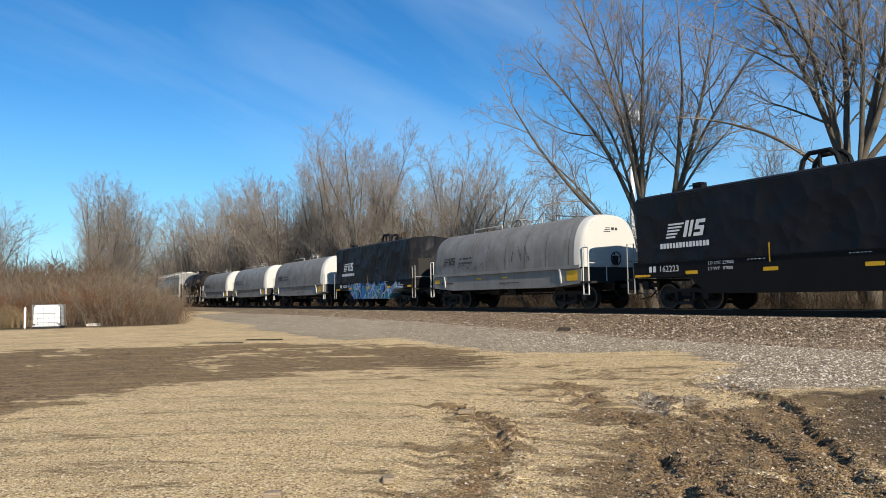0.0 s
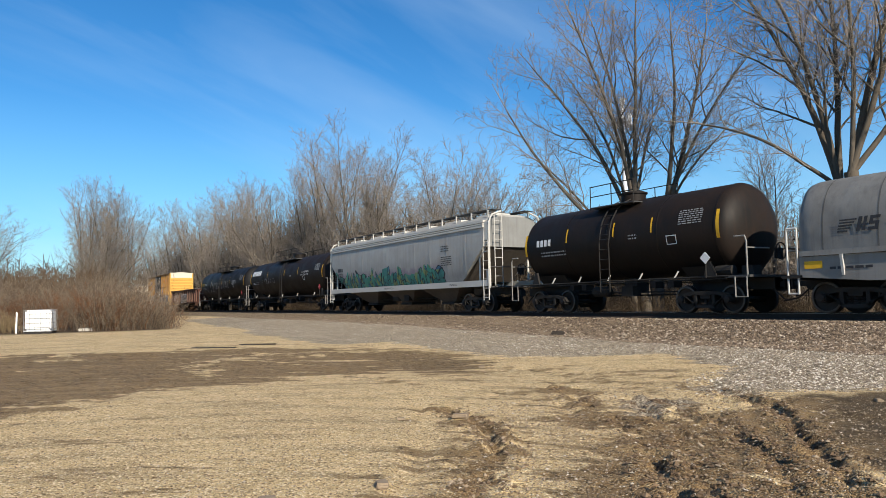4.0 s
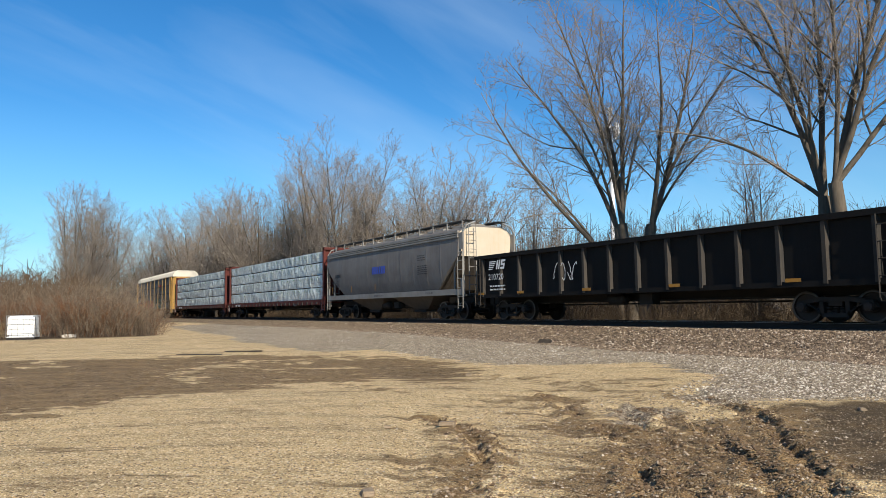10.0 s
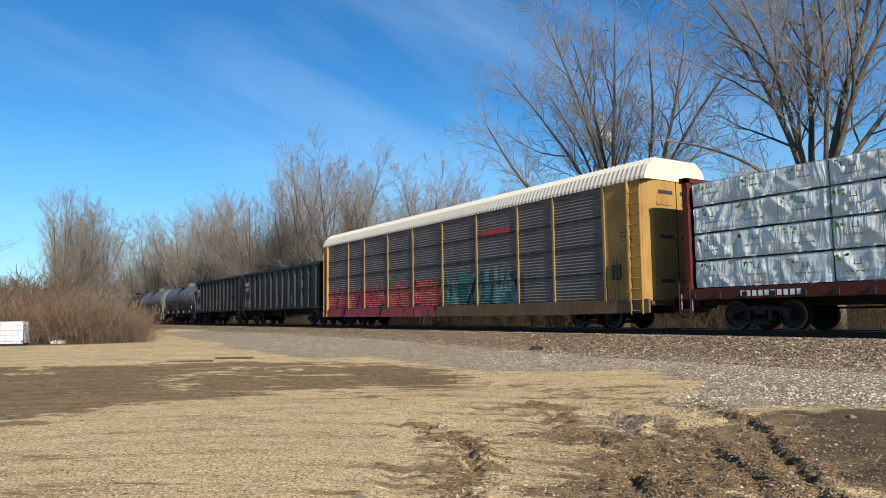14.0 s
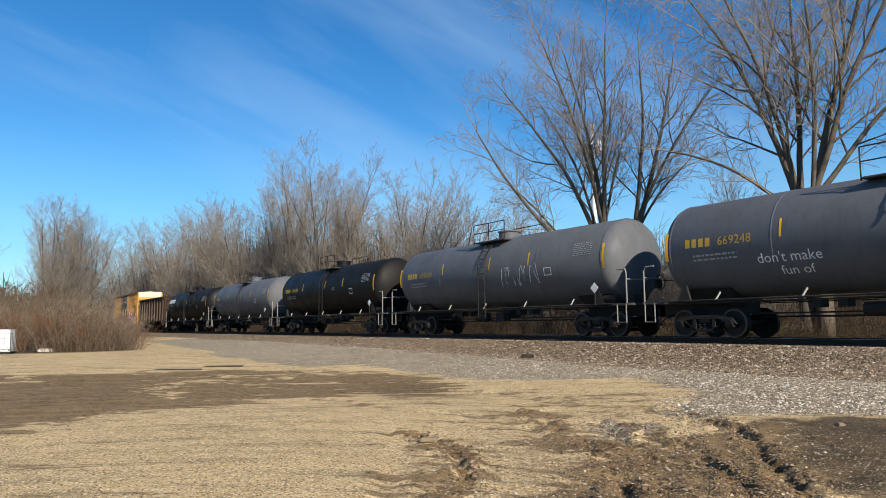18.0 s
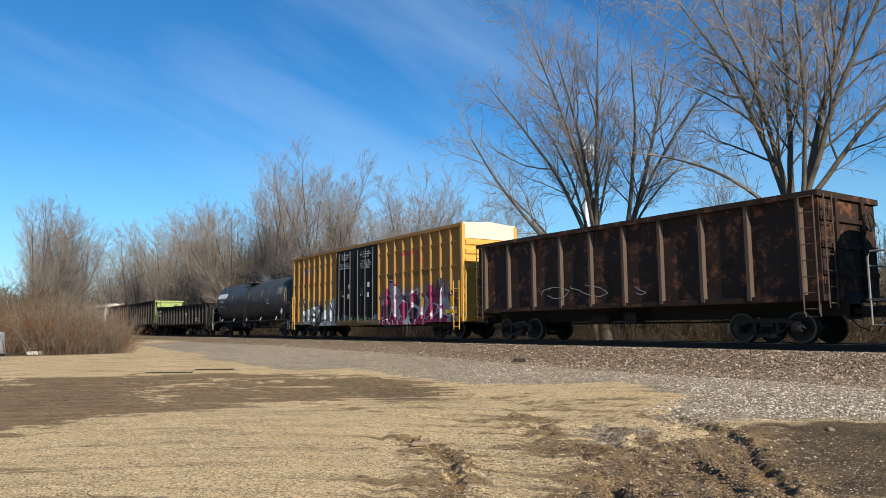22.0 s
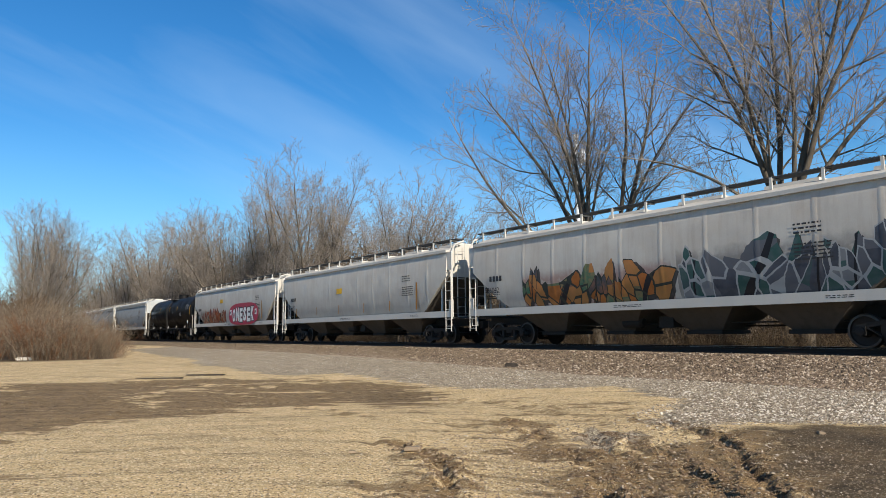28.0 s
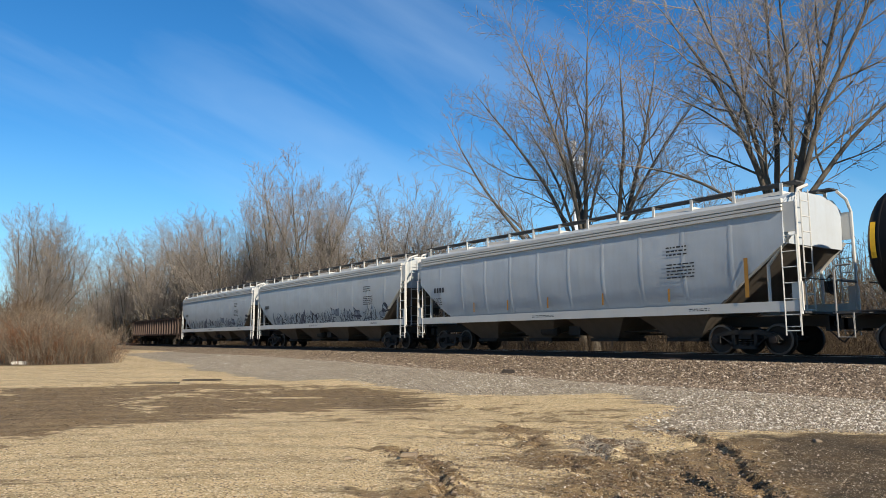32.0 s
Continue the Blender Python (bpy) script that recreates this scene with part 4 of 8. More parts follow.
def gear(car, length, inset, reach, sill=(0.85, 1.05), grab=None):
    """Trucks, couplers and the air line under a car of that length between its end sills; reach: how far a coupler stands out."""
    for s in (-1, 1):
        t = part("truck", TRUCK, None, car, "grimy steel truck with coil springs")
        t.location = (s * (length / 2 - inset), 0, 0)
        for k in (-1, 1):
            f = part("side_frame", FRAME_ME, None, t)
            f.location = (0, k * 1.0, 0)
            w = part("wheelset", WHEELSET, None, t, "steel wheels worn bright at the tread")
            w.location = (k * 0.89, 0, 0.44)
            axles.append(w)
        b = bmesh.new()
        e = s * length / 2
        prism_y(b, [(e - s * 0.4, 0.78), (e + s * (reach - 0.18), 0.78), (e + s * (reach - 0.18), 0.94), (e - s * 0.4, 0.94)], -0.07, 0.07)
        box(b, min(e + s * (reach - 0.2), e + s * (reach + 0.05)), max(e + s * (reach - 0.2), e + s * (reach + 0.05)), -0.15, 0.13, 0.70, 1.0)
        box(b, min(e, e - s * 0.12), max(e, e - s * 0.12), -0.30, 0.30, 0.66, 1.06)
        tube(b, [(e - s * 0.1, -0.28, 0.75), (e + s * 0.25, -0.34, 0.45), (e + s * reach, -0.30, 0.36)], 0.022)
        part("coupler", b, STEEL_DARK, car)
        if grab:
            for k in (-1, 1):
                b = bmesh.new()
                y, x = k * 1.48, e - s * 0.35
                tube(b, [(x - 0.2, y, sill[0] + 0.1), (x - 0.2, y, sill[0] - 0.42), (x + 0.2, y, sill[0] - 0.42), (x + 0.2, y, sill[0] + 0.1)], 0.022)
                part("stirrup_step", b, grab, car)
    b = bmesh.new()
    tube(b, [(-length / 2 + 2.5, -0.6, 0.72), (length / 2 - 2.5, -0.6, 0.72)], 0.025)
    tube(b, [(-length / 2 + 3.0, 0.35, 0.62), (length / 2 - 3.0, 0.35, 0.62)], 0.03)
    part("brake_pipe", b, STEEL_DARK, car)
    b = bmesh.new()
    turned_x(b, [(-1.4, 0.19), (-0.7, 0.2), (-0.6, 0.12)], 14, -0.75, 0.78)
    part("brake_cylinder", b, STEEL_DARK, car)
    b = bmesh.new()
    box(b, 0.2, 0.75, -1.0, -0.6, 0.6, 0.95)
    part("brake_valve", b, STEEL_DARK, car)


def ladder(b, x, y, z0, z1, wide=0.42, step=0.42, r=0.02, along="x"):
    """Two stringers and rungs on a side (along x) or an end (along y)."""
    dx, dy = (wide / 2, 0) if along == "x" else (0, wide / 2)
    for s in (-1, 1):
        tube(b, [(x + s * dx, y + s * dy, z0), (x + s * dx, y + s * dy, z1)], r, 5)
    z = z0 + 0.12
    while z < z1:
        tube(b, [(x - dx, y - dy, z), (x + dx, y + dy, z)], r * 0.8, 5)
        z += step


def brake_wheel(car, x, y, z, material):
    b = bmesh.new()
    ring = [(x, y + 0.26 * math.cos(k * math.pi / 8), z + 0.26 * math.sin(k * math.pi / 8)) for k in range(17)]
    tube(b, ring, 0.022, 5)
    for k in range(4):
        a = k * math.pi / 2 + 0.4
        tube(b, [(x, y, z), (x, y + 0.25 * math.cos(a), z + 0.25 * math.sin(a))], 0.016, 5)
    box(b, x - 0.14, x - 0.02, y - 0.13, y + 0.13, z - 0.22, z + 0.1)
    part("brake_wheel", b, material, car)


# ---- the cars ----
def coil_hood_rings(length, half, z0, z1, ends, crown, squash=2.8):
    """Rounded hood: rings along x that draw in a little at the ends."""
    rings = []
    xs = [-length / 2, -length / 2 + 0.05, -length / 2 + 0.18, -length / 2 + 0.45] + [length / 2 - 0.45, length / 2 - 0.18, length / 2 - 0.05, length / 2]
    shrink = [0.91, 0.955, 0.985, 1.0, 1.0, 0.985, 0.955, 0.91] if ends else [1] * 8
    for x, k in zip(xs, shrink):
        ring = []
        for i in range(25):
            a = math.pi * i / 24
            c, s = math.cos(a), math.sin(a)
            ring.append((x, half * k * math.copysign(abs(c) ** (2 / squash), c), z0 + (z1 - z0) * (1 - (1 - k) * 0.5) * abs(s) ** (2 / squash)))
        rings.append(ring)
    return rings


def rounded_coil_car(length, side, front, seam, logo=True, bail=True, deck=None):
    car = thing("coil_car", "grey coil car with a rounded hood and white front end", "railcar", "passing freight cars")
    hood_len, half = length - 1.0, 1.52
    b = bmesh.new()
    rings = coil_hood_rings(hood_len, half, 1.62, 3.72, True, 0)
    loft(b, rings[:6], caps=False)
    hood = part("hood", b, side, car, "dented grey steel hood with vertical dirt streaks", True)
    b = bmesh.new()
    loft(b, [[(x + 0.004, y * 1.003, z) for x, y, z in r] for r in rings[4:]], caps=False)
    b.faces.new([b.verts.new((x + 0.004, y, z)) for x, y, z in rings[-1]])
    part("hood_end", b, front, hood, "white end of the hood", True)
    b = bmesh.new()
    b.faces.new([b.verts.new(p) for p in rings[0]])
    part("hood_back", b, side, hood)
    for k in range(8):
        x = -hood_len / 2 + 0.75 + (hood_len - 1.5) * k / 7
        b = bmesh.new()
        loft(b, [[(x + dx, y * 1.003, z + 0.005) for _, y, z in rings[3]] for dx in (-0.014, 0.014)], caps=False, closed=False)
        part("hood_seam", b, seam, hood, "dark seam between two hood sheets")
    b = bmesh.new()
    for s in (-1, 1):
        box(b, -hood_len / 2 + 0.1, hood_len / 2 - 0.1, s * 1.55 - 0.02, s * 1.55 + 0.02, 1.56, 1.70)
    part("hood_flange", b, GREY, hood)
    b = bmesh.new()
    tube(b, [(-hood_len * 0.27, -0.6, 3.60), (-hood_len * 0.27, -0.6, 3.84), (-hood_len * 0.06, -0.6, 3.84), (-hood_len * 0.06, -0.6, 3.60)], 0.022)
    part("hood_hand_rail", b, WHITE, hood)
    b = bmesh.new()
    tube(b, [(hood_len * 0.07, -0.6, 3.60), (hood_len * 0.07, -0.6, 3.84), (hood_len * 0.2, -0.6, 3.84), (hood_len * 0.2, -0.6, 3.60)], 0.022)
    part("hood_hand_rail", b, WHITE, hood)
    if bail:
        b = bmesh.new()
        for y in (-0.22, 0.22):
            tube(b, [(0.42 * math.cos(a), y, 3.66 + 0.40 * math.sin(a)) for a in [math.pi * i / 10 for i in range(11)]], 0.045)
        tube(b, [(0, -0.22, 4.06), (0, 0.22, 4.06)], 0.04)
        part("lifting_bail", b, GREY, hood)
    b = bmesh.new()
    prism_y(b, [(-length / 2 + 0.55, 1.0), (-length / 2 + 2.4, 0.86), (length / 2 - 2.4, 0.86), (length / 2 - 0.55, 1.0), (length / 2 - 0.55, 1.55), (-length / 2 + 0.55, 1.55)], -1.50, 1.50)
    part("trough", b, deck or GREY, car, "grey coil trough with yellow reflector marks")
    for s in (-1, 1):
        b = bmesh.new()
        x = s * (length / 2 - 0.53)
        box(b, x - 0.03, x + 0.03, -1.46, 1.46, 0.92, 1.60)
        part("end_bulkhead", b, STEEL_DARK, car)
        b = bmesh.new()
        x = s * (length / 2 - 1.75)
        prism_x(b, [(-1.49, 1.02), (-1.53, 1.02), (-1.60, 1.56), (-1.49, 1.56)], x - 0.035, x + 0.035)
        part("hood_bracket", b, WHITE, car)
    b = bmesh.new()
    box(b, -length / 2, length / 2, -0.35, 0.35, 0.72, 1.0)
    for s in (-1, 1):
        box(b, min(s * length / 2, s * (length / 2 - 0.62)), max(s * length / 2, s * (length / 2 - 0.62)), -1.5, 1.5, 0.98, 1.06)
    part("centre_sill", b, STEEL_DARK, car)
    for s in (-1, 1):
        for k in (-1, 1):
            b = bmesh.new()
            x = s * (length / 2 - 0.18)
            for dx in (0.0, -s * 0.30):
                tube(b, [(x + dx, k * 1.46, 0.55), (x + dx, k * 1.46, 2.35)], 0.03)
            tube(b, [(x, k * 1.46, 2.35), (x - s * 0.30, k * 1.46, 2.35)], 0.03)
            tube(b, [(x, k * 1.46, 1.75), (x, k * 0.55, 1.75), (x, k * 0.55, 1.06)], 0.022)
            tube(b, [(x, k * 1.46, 0.56), (x - s * 0.30, k * 1.46, 0.56)], 0.025)
            part("end_rail", b, WHITE, car, "white tubular hand rail")
    brake_wheel(car, length / 2 - 0.42, 0.2, 1.95, STEEL_DARK)
    yy = -1.512
    strips("reflector", [(-length / 2 + 0.7, -length / 2 + 1.2, 1.22, 1.42), (length / 2 - 1.4, length / 2 - 0.75, 1.1, 1.5), (0.5, 0.9, 1.33, 1.4), (-1.6, -1.2, 1.33, 1.4)], YELLOW, car, yy)
    strips("small_print", text_bars(-length / 2 + 1.4, 1.18, 1.1, 0.16, 1, 5) + text_bars(0.3, 1.1, 1.4, 0.1, 1, 6), LETTER_BLACK, car, yy - 0.002)
    if logo:
        horse_mark(-hood_len / 2 + 1.15, 2.12, 0.36, LETTER_BLACK, hood, -1.535)
        strips("road_name", text_bars(-hood_len / 2 + 2.6, 2.12, 1.2, 0.42, 2, 7), LETTER_BLACK, hood, -1.537)
        b = bmesh.new()
        xe = hood_len / 2 + 0.008
        for y0, y1, z0 in ((-0.35, 0.0, 3.0), (-0.3, 0.0, 3.07), (-0.25, 0.0, 3.14), (0.06, 0.2, 3.07), (0.25, 0.38, 3.07)):
            box(b, xe, xe + 0.004, y0, y1, z0, z0 + (0.03 if y0 < 0 else 0.11))
        part("end_emblem", b, LETTER_BLACK, hood)
    gear(car, length, 1.75, 0.75)
    return car


def box_coil_car(length, lower, number):
    car = thing("coil_car", "black steel coil car under a flat-sided black cover", "railcar", "passing freight cars")
    hl = length - 0.5
    b = bmesh.new()
    prism_x(b, [(-1.50, 1.55), (-1.52, 3.80), (-1.3, 3.90), (0, 4.02), (1.3, 3.90), (1.52, 3.80), (1.50, 1.55)], -hl / 2, hl / 2)
    bmesh.ops.bevel(b, geom=b.edges[:], offset=0.04, segments=2, affect="EDGES")
    cover = part("cover", b, COVER_BLACK, car, "creased black steel cover with white emblem")
    for x in (-hl * 0.3, hl * 0.3):
        b = bmesh.new()
        box(b, x - 0.16, x + 0.16, -1.2, -0.9, 3.85, 4.10)
        tube(b, [(x - 0.3, -1.2, 4.02), (x + 0.3, -1.2, 4.02)], 0.02)
        part("cover_bracket", b, BLACK, cover)
    b = bmesh.new()
    for y in (-0.3, 0.3):
        tube(b, [(-0.62, y, 3.93), (-0.5, y, 4.34), (-0.32, y, 4.52), (0.32, y, 4.52), (0.5, y, 4.34), (0.62, y, 3.93)], 0.075, 8)
    tube(b, [(0, -0.3, 4.5), (0, 0.3, 4.5)], 0.06)
    tube(b, [(0, -0.3, 3.95), (0, -0.3, 4.5)], 0.06)
    part("lifting_bail", b, BLACK, cover)
    b = bmesh.new()
    box(b, hl / 2 + 0.002, hl / 2 + 0.02, -0.95, 0.95, 1.2, 2.75)
    part("end_recess", b, STEEL_DARK, cover)
    b = bmesh.new()
    prism_y(b, [(-length / 2, 1.10), (-length / 2 + 2.4, 1.08), (-length / 2 + 3.1, 0.52), (length / 2 - 3.1, 0.52), (length / 2 - 2.4, 1.08), (length / 2, 1.10), (length / 2, 1.62), (-length / 2, 1.62)], -1.46, 1.46)
    part("fishbelly_body", b, lower, car, "deep-bellied black car body")
    for s in (-1, 1):
        for k in (-1, 1):
            b = bmesh.new()
            x = s * (length / 2 + 0.28)
            tube(b, [(x, k * 1.44, 0.55), (x, k * 1.44, 2.3), (x - s * 0.32, k * 1.44, 2.3), (x - s * 0.32, k * 1.44, 0.55), (x, k * 1.44, 0.55)], 0.026)
            tube(b, [(x, k * 1.44, 1.7), (x, k * 0.5, 1.7)], 0.022)
            part("end_rail", b, GREY, car)
        b = bmesh.new()
        box(b, min(s * length / 2, s * (length / 2 + 0.35)), max(s * length / 2, s * (length / 2 + 0.35)), -1.45, 1.45, 1.0, 1.08)
        part("end_platform", b, STEEL_DARK, car)
    brake_wheel(car, length / 2 + 0.2, 0.2, 1.9, STEEL_DARK)
    horse_mark(-hl / 2 + 1.35, 2.35, 0.52, LETTER_WHITE, cover, -1.535)
    strips("road_name", blocks(-hl / 2 + 1.1, 2.02, 0.17, 15, 2.0, 0.25), LETTER_WHITE, cover, -1.535)
    yy = -1.468
    strips("reporting_mark", blocks(-length / 2 + 0.75, 1.26, 0.20, 2, 0.36), LETTER_WHITE, car, yy)
    written(number, -length / 2 + 1.25, 1.26, 0.20, LETTER_WHITE, car, yy)
    written("LD LMT 229000", -length / 2 + 3.2, 1.42, 0.10, LETTER_WHITE, car, yy)
    written("LT WT   57000", -length / 2 + 3.2, 1.24, 0.10, LETTER_WHITE, car, yy)
    strips("reflector", [(-length / 2 + 0.1, -length / 2 + 0.8, 1.11, 1.19)] + [(-length / 2 + x, -length / 2 + x + 0.48, 1.15, 1.26) for x in (2.3, 5.1, 8.0, 10.6)], YELLOW, car, yy)
    strips("small_print", text_bars(-length / 2 + 4.6, 1.50, 0.6, 0.05, 1, 3) + text_bars(-length / 2 + 7.6, 1.5, 0.6, 0.05, 1, 4) + text_bars(-length / 2 + 9.2, 1.1, 0.9, 0.25, 3, 5), LETTER_WHITE, car, yy)
    strips("centre_mark", [(-length / 2 + 5.35, -length / 2 + 5.39, 1.4, 1.95)], YELLOW, car, -1.53)
    gear(car, length, 1.9, 0.75)
    return car


def tank_car(length, shell, label, radius=1.52, mark=None, number=None, letters=None, stripe=True, head=0.62, gas=False):
    car = thing("tank_car", label, "railcar", "passing freight cars")
    zc = 1.22 + radius
    tl = length - 1.15
    tank = (zc, radius)
    b = bmesh.new()
    prof = [(-tl / 2 + head * (1 - math.cos(math.pi / 2 * i / 8)), max(0.02, radius * math.sin(math.pi / 2 * i / 8))) for i in range(9)]
    prof = prof + [(-x, r) for x, r in prof[::-1]]
    turned_x(b, prof, 48, 0, zc)
    body = part("shell", b, shell, car, "", True)
    for k in range(5):
        x = -tl / 2 + head + (tl - 2 * head) * k / 4
        b = bmesh.new()
        turned_x(b, [(x - 0.03, radius + 0.001), (x - 0.02, radius + 0.008), (x + 0.02, radius + 0.008), (x + 0.03, radius + 0.001)], 48, 0, zc, caps=False)
        part("weld_seam", b, shell, body, "", True)
    for s in (-1, 1):
        e = s * length / 2
        b = bmesh.new()
        box(b, min(e, e - s * 3.0), max(e, e - s * 3.0), -0.34, 0.34, 0.72, 1.06)
        prism_x(b, [(-0.5, 1.0), (0.5, 1.0), (1.0, 1.5), (-1.0, 1.5)], e - s * 2.9, e - s * 1.2)
        part("stub_sill", b, STEEL_DARK, car)
        b = bmesh.new()
        box(b, min(e, e - s * 0.85), max(e, e - s * 0.85), -1.5, 1.5, 1.08, 1.15)
        part("end_platform", b, DARKGREY, car)
        for k in (-1, 1):
            b = bmesh.new()
            tube(b, [(e - s * 0.08, k * 1.48, 1.1), (e - s * 0.08, k * 1.48, 2.15), (e - s * 0.14, k * 1.46, 2.3), (e - s * 0.5, k * 1.46, 2.3)], 0.028)
            tube(b, [(e - s * 0.08, k * 1.48, 1.95), (e - s * 0.08, k * 0.4, 1.95)], 0.022)
            tube(b, [(e - s * 0.1, k * 1.5, 1.1), (e - s * 0.1, k * 1.5, 0.5), (e - s * 0.5, k * 1.5, 0.5), (e - s * 0.5, k * 1.5, 1.1)], 0.024)
            part("end_rail", b, GREY if k < 0 else STEEL_DARK, car)
        b = bmesh.new()
        prism_y(b, [(e - s * 1.3, 1.15), (e - s * 1.75, 1.15), (e - s * 1.62, 1.62), (e - s * 1.5, 1.62)], -1.34, -1.26)
        part("saddle_gusset", b, STEEL_DARK, car)
    b = bmesh.new()
    for k in (-1, 1):
        tube(b, [(-length / 2 + 0.7, k * 1.5, 1.13), (length / 2 - 0.7, k * 1.5, 1.13)], 0.03)
        box(b, -length / 2 + 0.8, length / 2 - 0.8, k * 1.38 - 0.1, k * 1.38 + 0.1, 1.05, 1.08)
    part("side_rail", b, STEEL_DARK, car)
    for i in range(5):
        x = -tl / 2 + 2.2 + (tl - 4.4) * i / 4
        b = bmesh.new()
        tube(b, [(x, -1.5, 1.13), (x + 0.14, -1.46, 1.36)], 0.028, 5)
        part("rail_bracket", b, WHITE, car)
    # middle ladder and top platform
    b = bmesh.new()
    for dx in (-0.24, 0.24):
        pts = [(dx, -1.6, 0.75), (dx, -1.6, zc - 0.2)]
        pts += [(dx, -(radius + 0.10) * math.cos(a), zc + (radius + 0.10) * math.sin(a)) for a in [0.15, 0.45, 0.75, 1.05, 1.3]]
        tube(b, pts, 0.022, 5)
    for i in range(6):
        z = 0.85 + 0.36 * i
        tube(b, [(-0.24, -1.6, z), (0.24, -1.6, z)], 0.016, 5)
    for a in (0.1, 0.34, 0.58, 0.82):
        p = (-(radius + 0.10) * math.cos(a), zc + (radius + 0.10) * math.sin(a))
        tube(b, [(-0.24, *p), (0.24, *p)], 0.016, 5)
    part("ladder", b, STEEL_DARK, car)
    zt = zc + radius
    b = bmesh.new()
    turned_z(b, [(zt - 0.12, 0.46), (zt + 0.26, 0.46), (zt + 0.27, 0.52), (zt + 0.32, 0.52), (zt + 0.36, 0.40), (zt + 0.40, 0.02)], 20)
    part("dome", b, shell, car, "", True)
    reach = 2.6 if gas else 1.1
    for s in (-1, 1):
        b = bmesh.new()
        box(b, -reach, reach, s * 0.95 - 0.24, s * 0.95 + 0.24, zt - 0.20, zt - 0.16)
        part("walkway", b, DARKGREY, car)
    for s in (-1, 1):
        b = bmesh.new()
        n = 5 if gas else 3
        for i in range(n):
            x = -reach + 2 * reach * i / (n - 1)
            tube(b, [(x, s * 1.15, zt - 0.25), (x, s * 1.15, zt + 0.62)], 0.02, 5)
        for z in (0.62, 0.24):
            tube(b, [(-reach, s * 1.15, zt + z), (reach, s * 1.15, zt + z)], 0.02, 5)
        part("walkway_rail", b, STEEL_DARK, car)
    b = bmesh.new()
    box(b, -0.3, 0.3, -0.3, 0.3, 0.75, 1.3)
    part("outlet_valve", b, STEEL_DARK, car)
    for x in (-2.6, -1.9, 1.6, 2.4):
        b = bmesh.new()
        box(b, x - 0.12, x + 0.12, -0.9, -0.5, 0.85, 1.1)
        part("pipe_hanger", b, STEEL_DARK, car)
    b = bmesh.new()
    turned_x(b, [(length / 2 - 1.5, 0.16), (length / 2 - 0.9, 0.16)], 12, -1.0, 1.32)
    box(b, length / 2 - 0.7, length / 2 - 0.3, -0.9, -0.5, 1.15, 1.45)
    part("brake_reservoir", b, STEEL_DARK, car)
    brake_wheel(car, length / 2 - 0.3, 0.5, 1.9, STEEL_DARK)
    if stripe:
        st = [(x - 0.035, x + 0.035, zc + 0.05, zc + 0.58) for x in (-tl * 0.21, tl * 0.03, tl * 0.20)]
        st += [(-tl / 2 + head - 0.18, -tl / 2 + head - 0.06, zc - 0.35, zc + 0.55), (tl / 2 - head + 0.06, tl / 2 - head + 0.18, zc - 0.35, zc + 0.55)]
        strips("reflector_stripe", st, YELLOW, car, None, tank)
    strips("data_panel", text_bars(tl / 2 - head - 1.4, zc + 0.2, 0.95, 0.52, 7, 12), LETTER_DIM, car, None, tank)
    strips("small_print", text_bars(-tl / 2 + head + 0.85, zc - 0.42, 1.5, 0.26, 2, 13) + text_bars(tl * 0.1, zc - 0.1, 0.4, 0.22, 2, 14), LETTER_DIM, car, None, tank)
    strips("stencil_square", [(tl * 0.26, tl * 0.26 + 0.42, zc - 0.42, zc - 0.39), (tl * 0.26, tl * 0.26 + 0.42, zc - 0.14, zc - 0.11), (tl * 0.26, tl * 0.26 + 0.03, zc - 0.42, zc - 0.12), (tl * 0.26 + 0.39, tl * 0.26 + 0.42, zc - 0.42, zc - 0.12)], LETTER_WHITE, car, None, tank)
    if mark == "block":   # a maker's name as bold plain blocks
        strips("owner_mark", blocks(-tl / 2 + head + 0.35, zc + 0.34, 0.42, 6, 2.5, 0.16), LETTER_WHITE, car, None, tank)
    if mark == "small":
        strips("reporting_mark", blocks(-tl / 2 + head + 0.6, zc + 0.0, 0.26, 4, 0.95), letters or LETTER_YELLOW, car, None, tank)
    if number:
        x0 = -tl / 2 + head + (1.75 if mark == "small" else 1.15)
        written(number, x0, zc + (0.0 if mark == "small" else -0.02), 0.26 if mark == "small" else 0.22, letters or LETTER_WHITE, car, None, tank)
    for x in (tl / 2 - head - 0.3,):
        b = bmesh.new()
        prism_y(b, [(x - 0.19, 1.72), (x, 1.53), (x + 0.19, 1.72), (x, 1.91)], -1.56, -1.55)
        p = part("placard", b, PLACARD_RED if gas else LETTER_WHITE, car, "diamond hazard placard")
        b = bmesh.new()
        tube(b, [(x, -1.54, 1.1), (x, -1.54, 1.55)], 0.02, 5)
        part("placard_post", b, STEEL_DARK, car)
        if gas:
            written("1075", x - 0.11, 1.68, 0.08, LETTER_WHITE, p, -1.565)
    if gas:
        written("NON-ODORIZED", tl * 0.25, zc + 0.12, 0.13, LETTER_WHITE, car, None, tank)
        written("LIQUEFIED PETROLEUM GAS", tl * 0.235, zc - 0.08, 0.11, LETTER_WHITE, car, None, tank, 1.7)
    gear(car, length, 2.0, 0.35)
    return car


HOPPER_SIDE = ((1.36, 1.45), (1.50, 1.80), (1.57, 2.30), (1.60, 2.85), (1.585, 3.40), (1.545, 3.85), (1.50, 4.14))


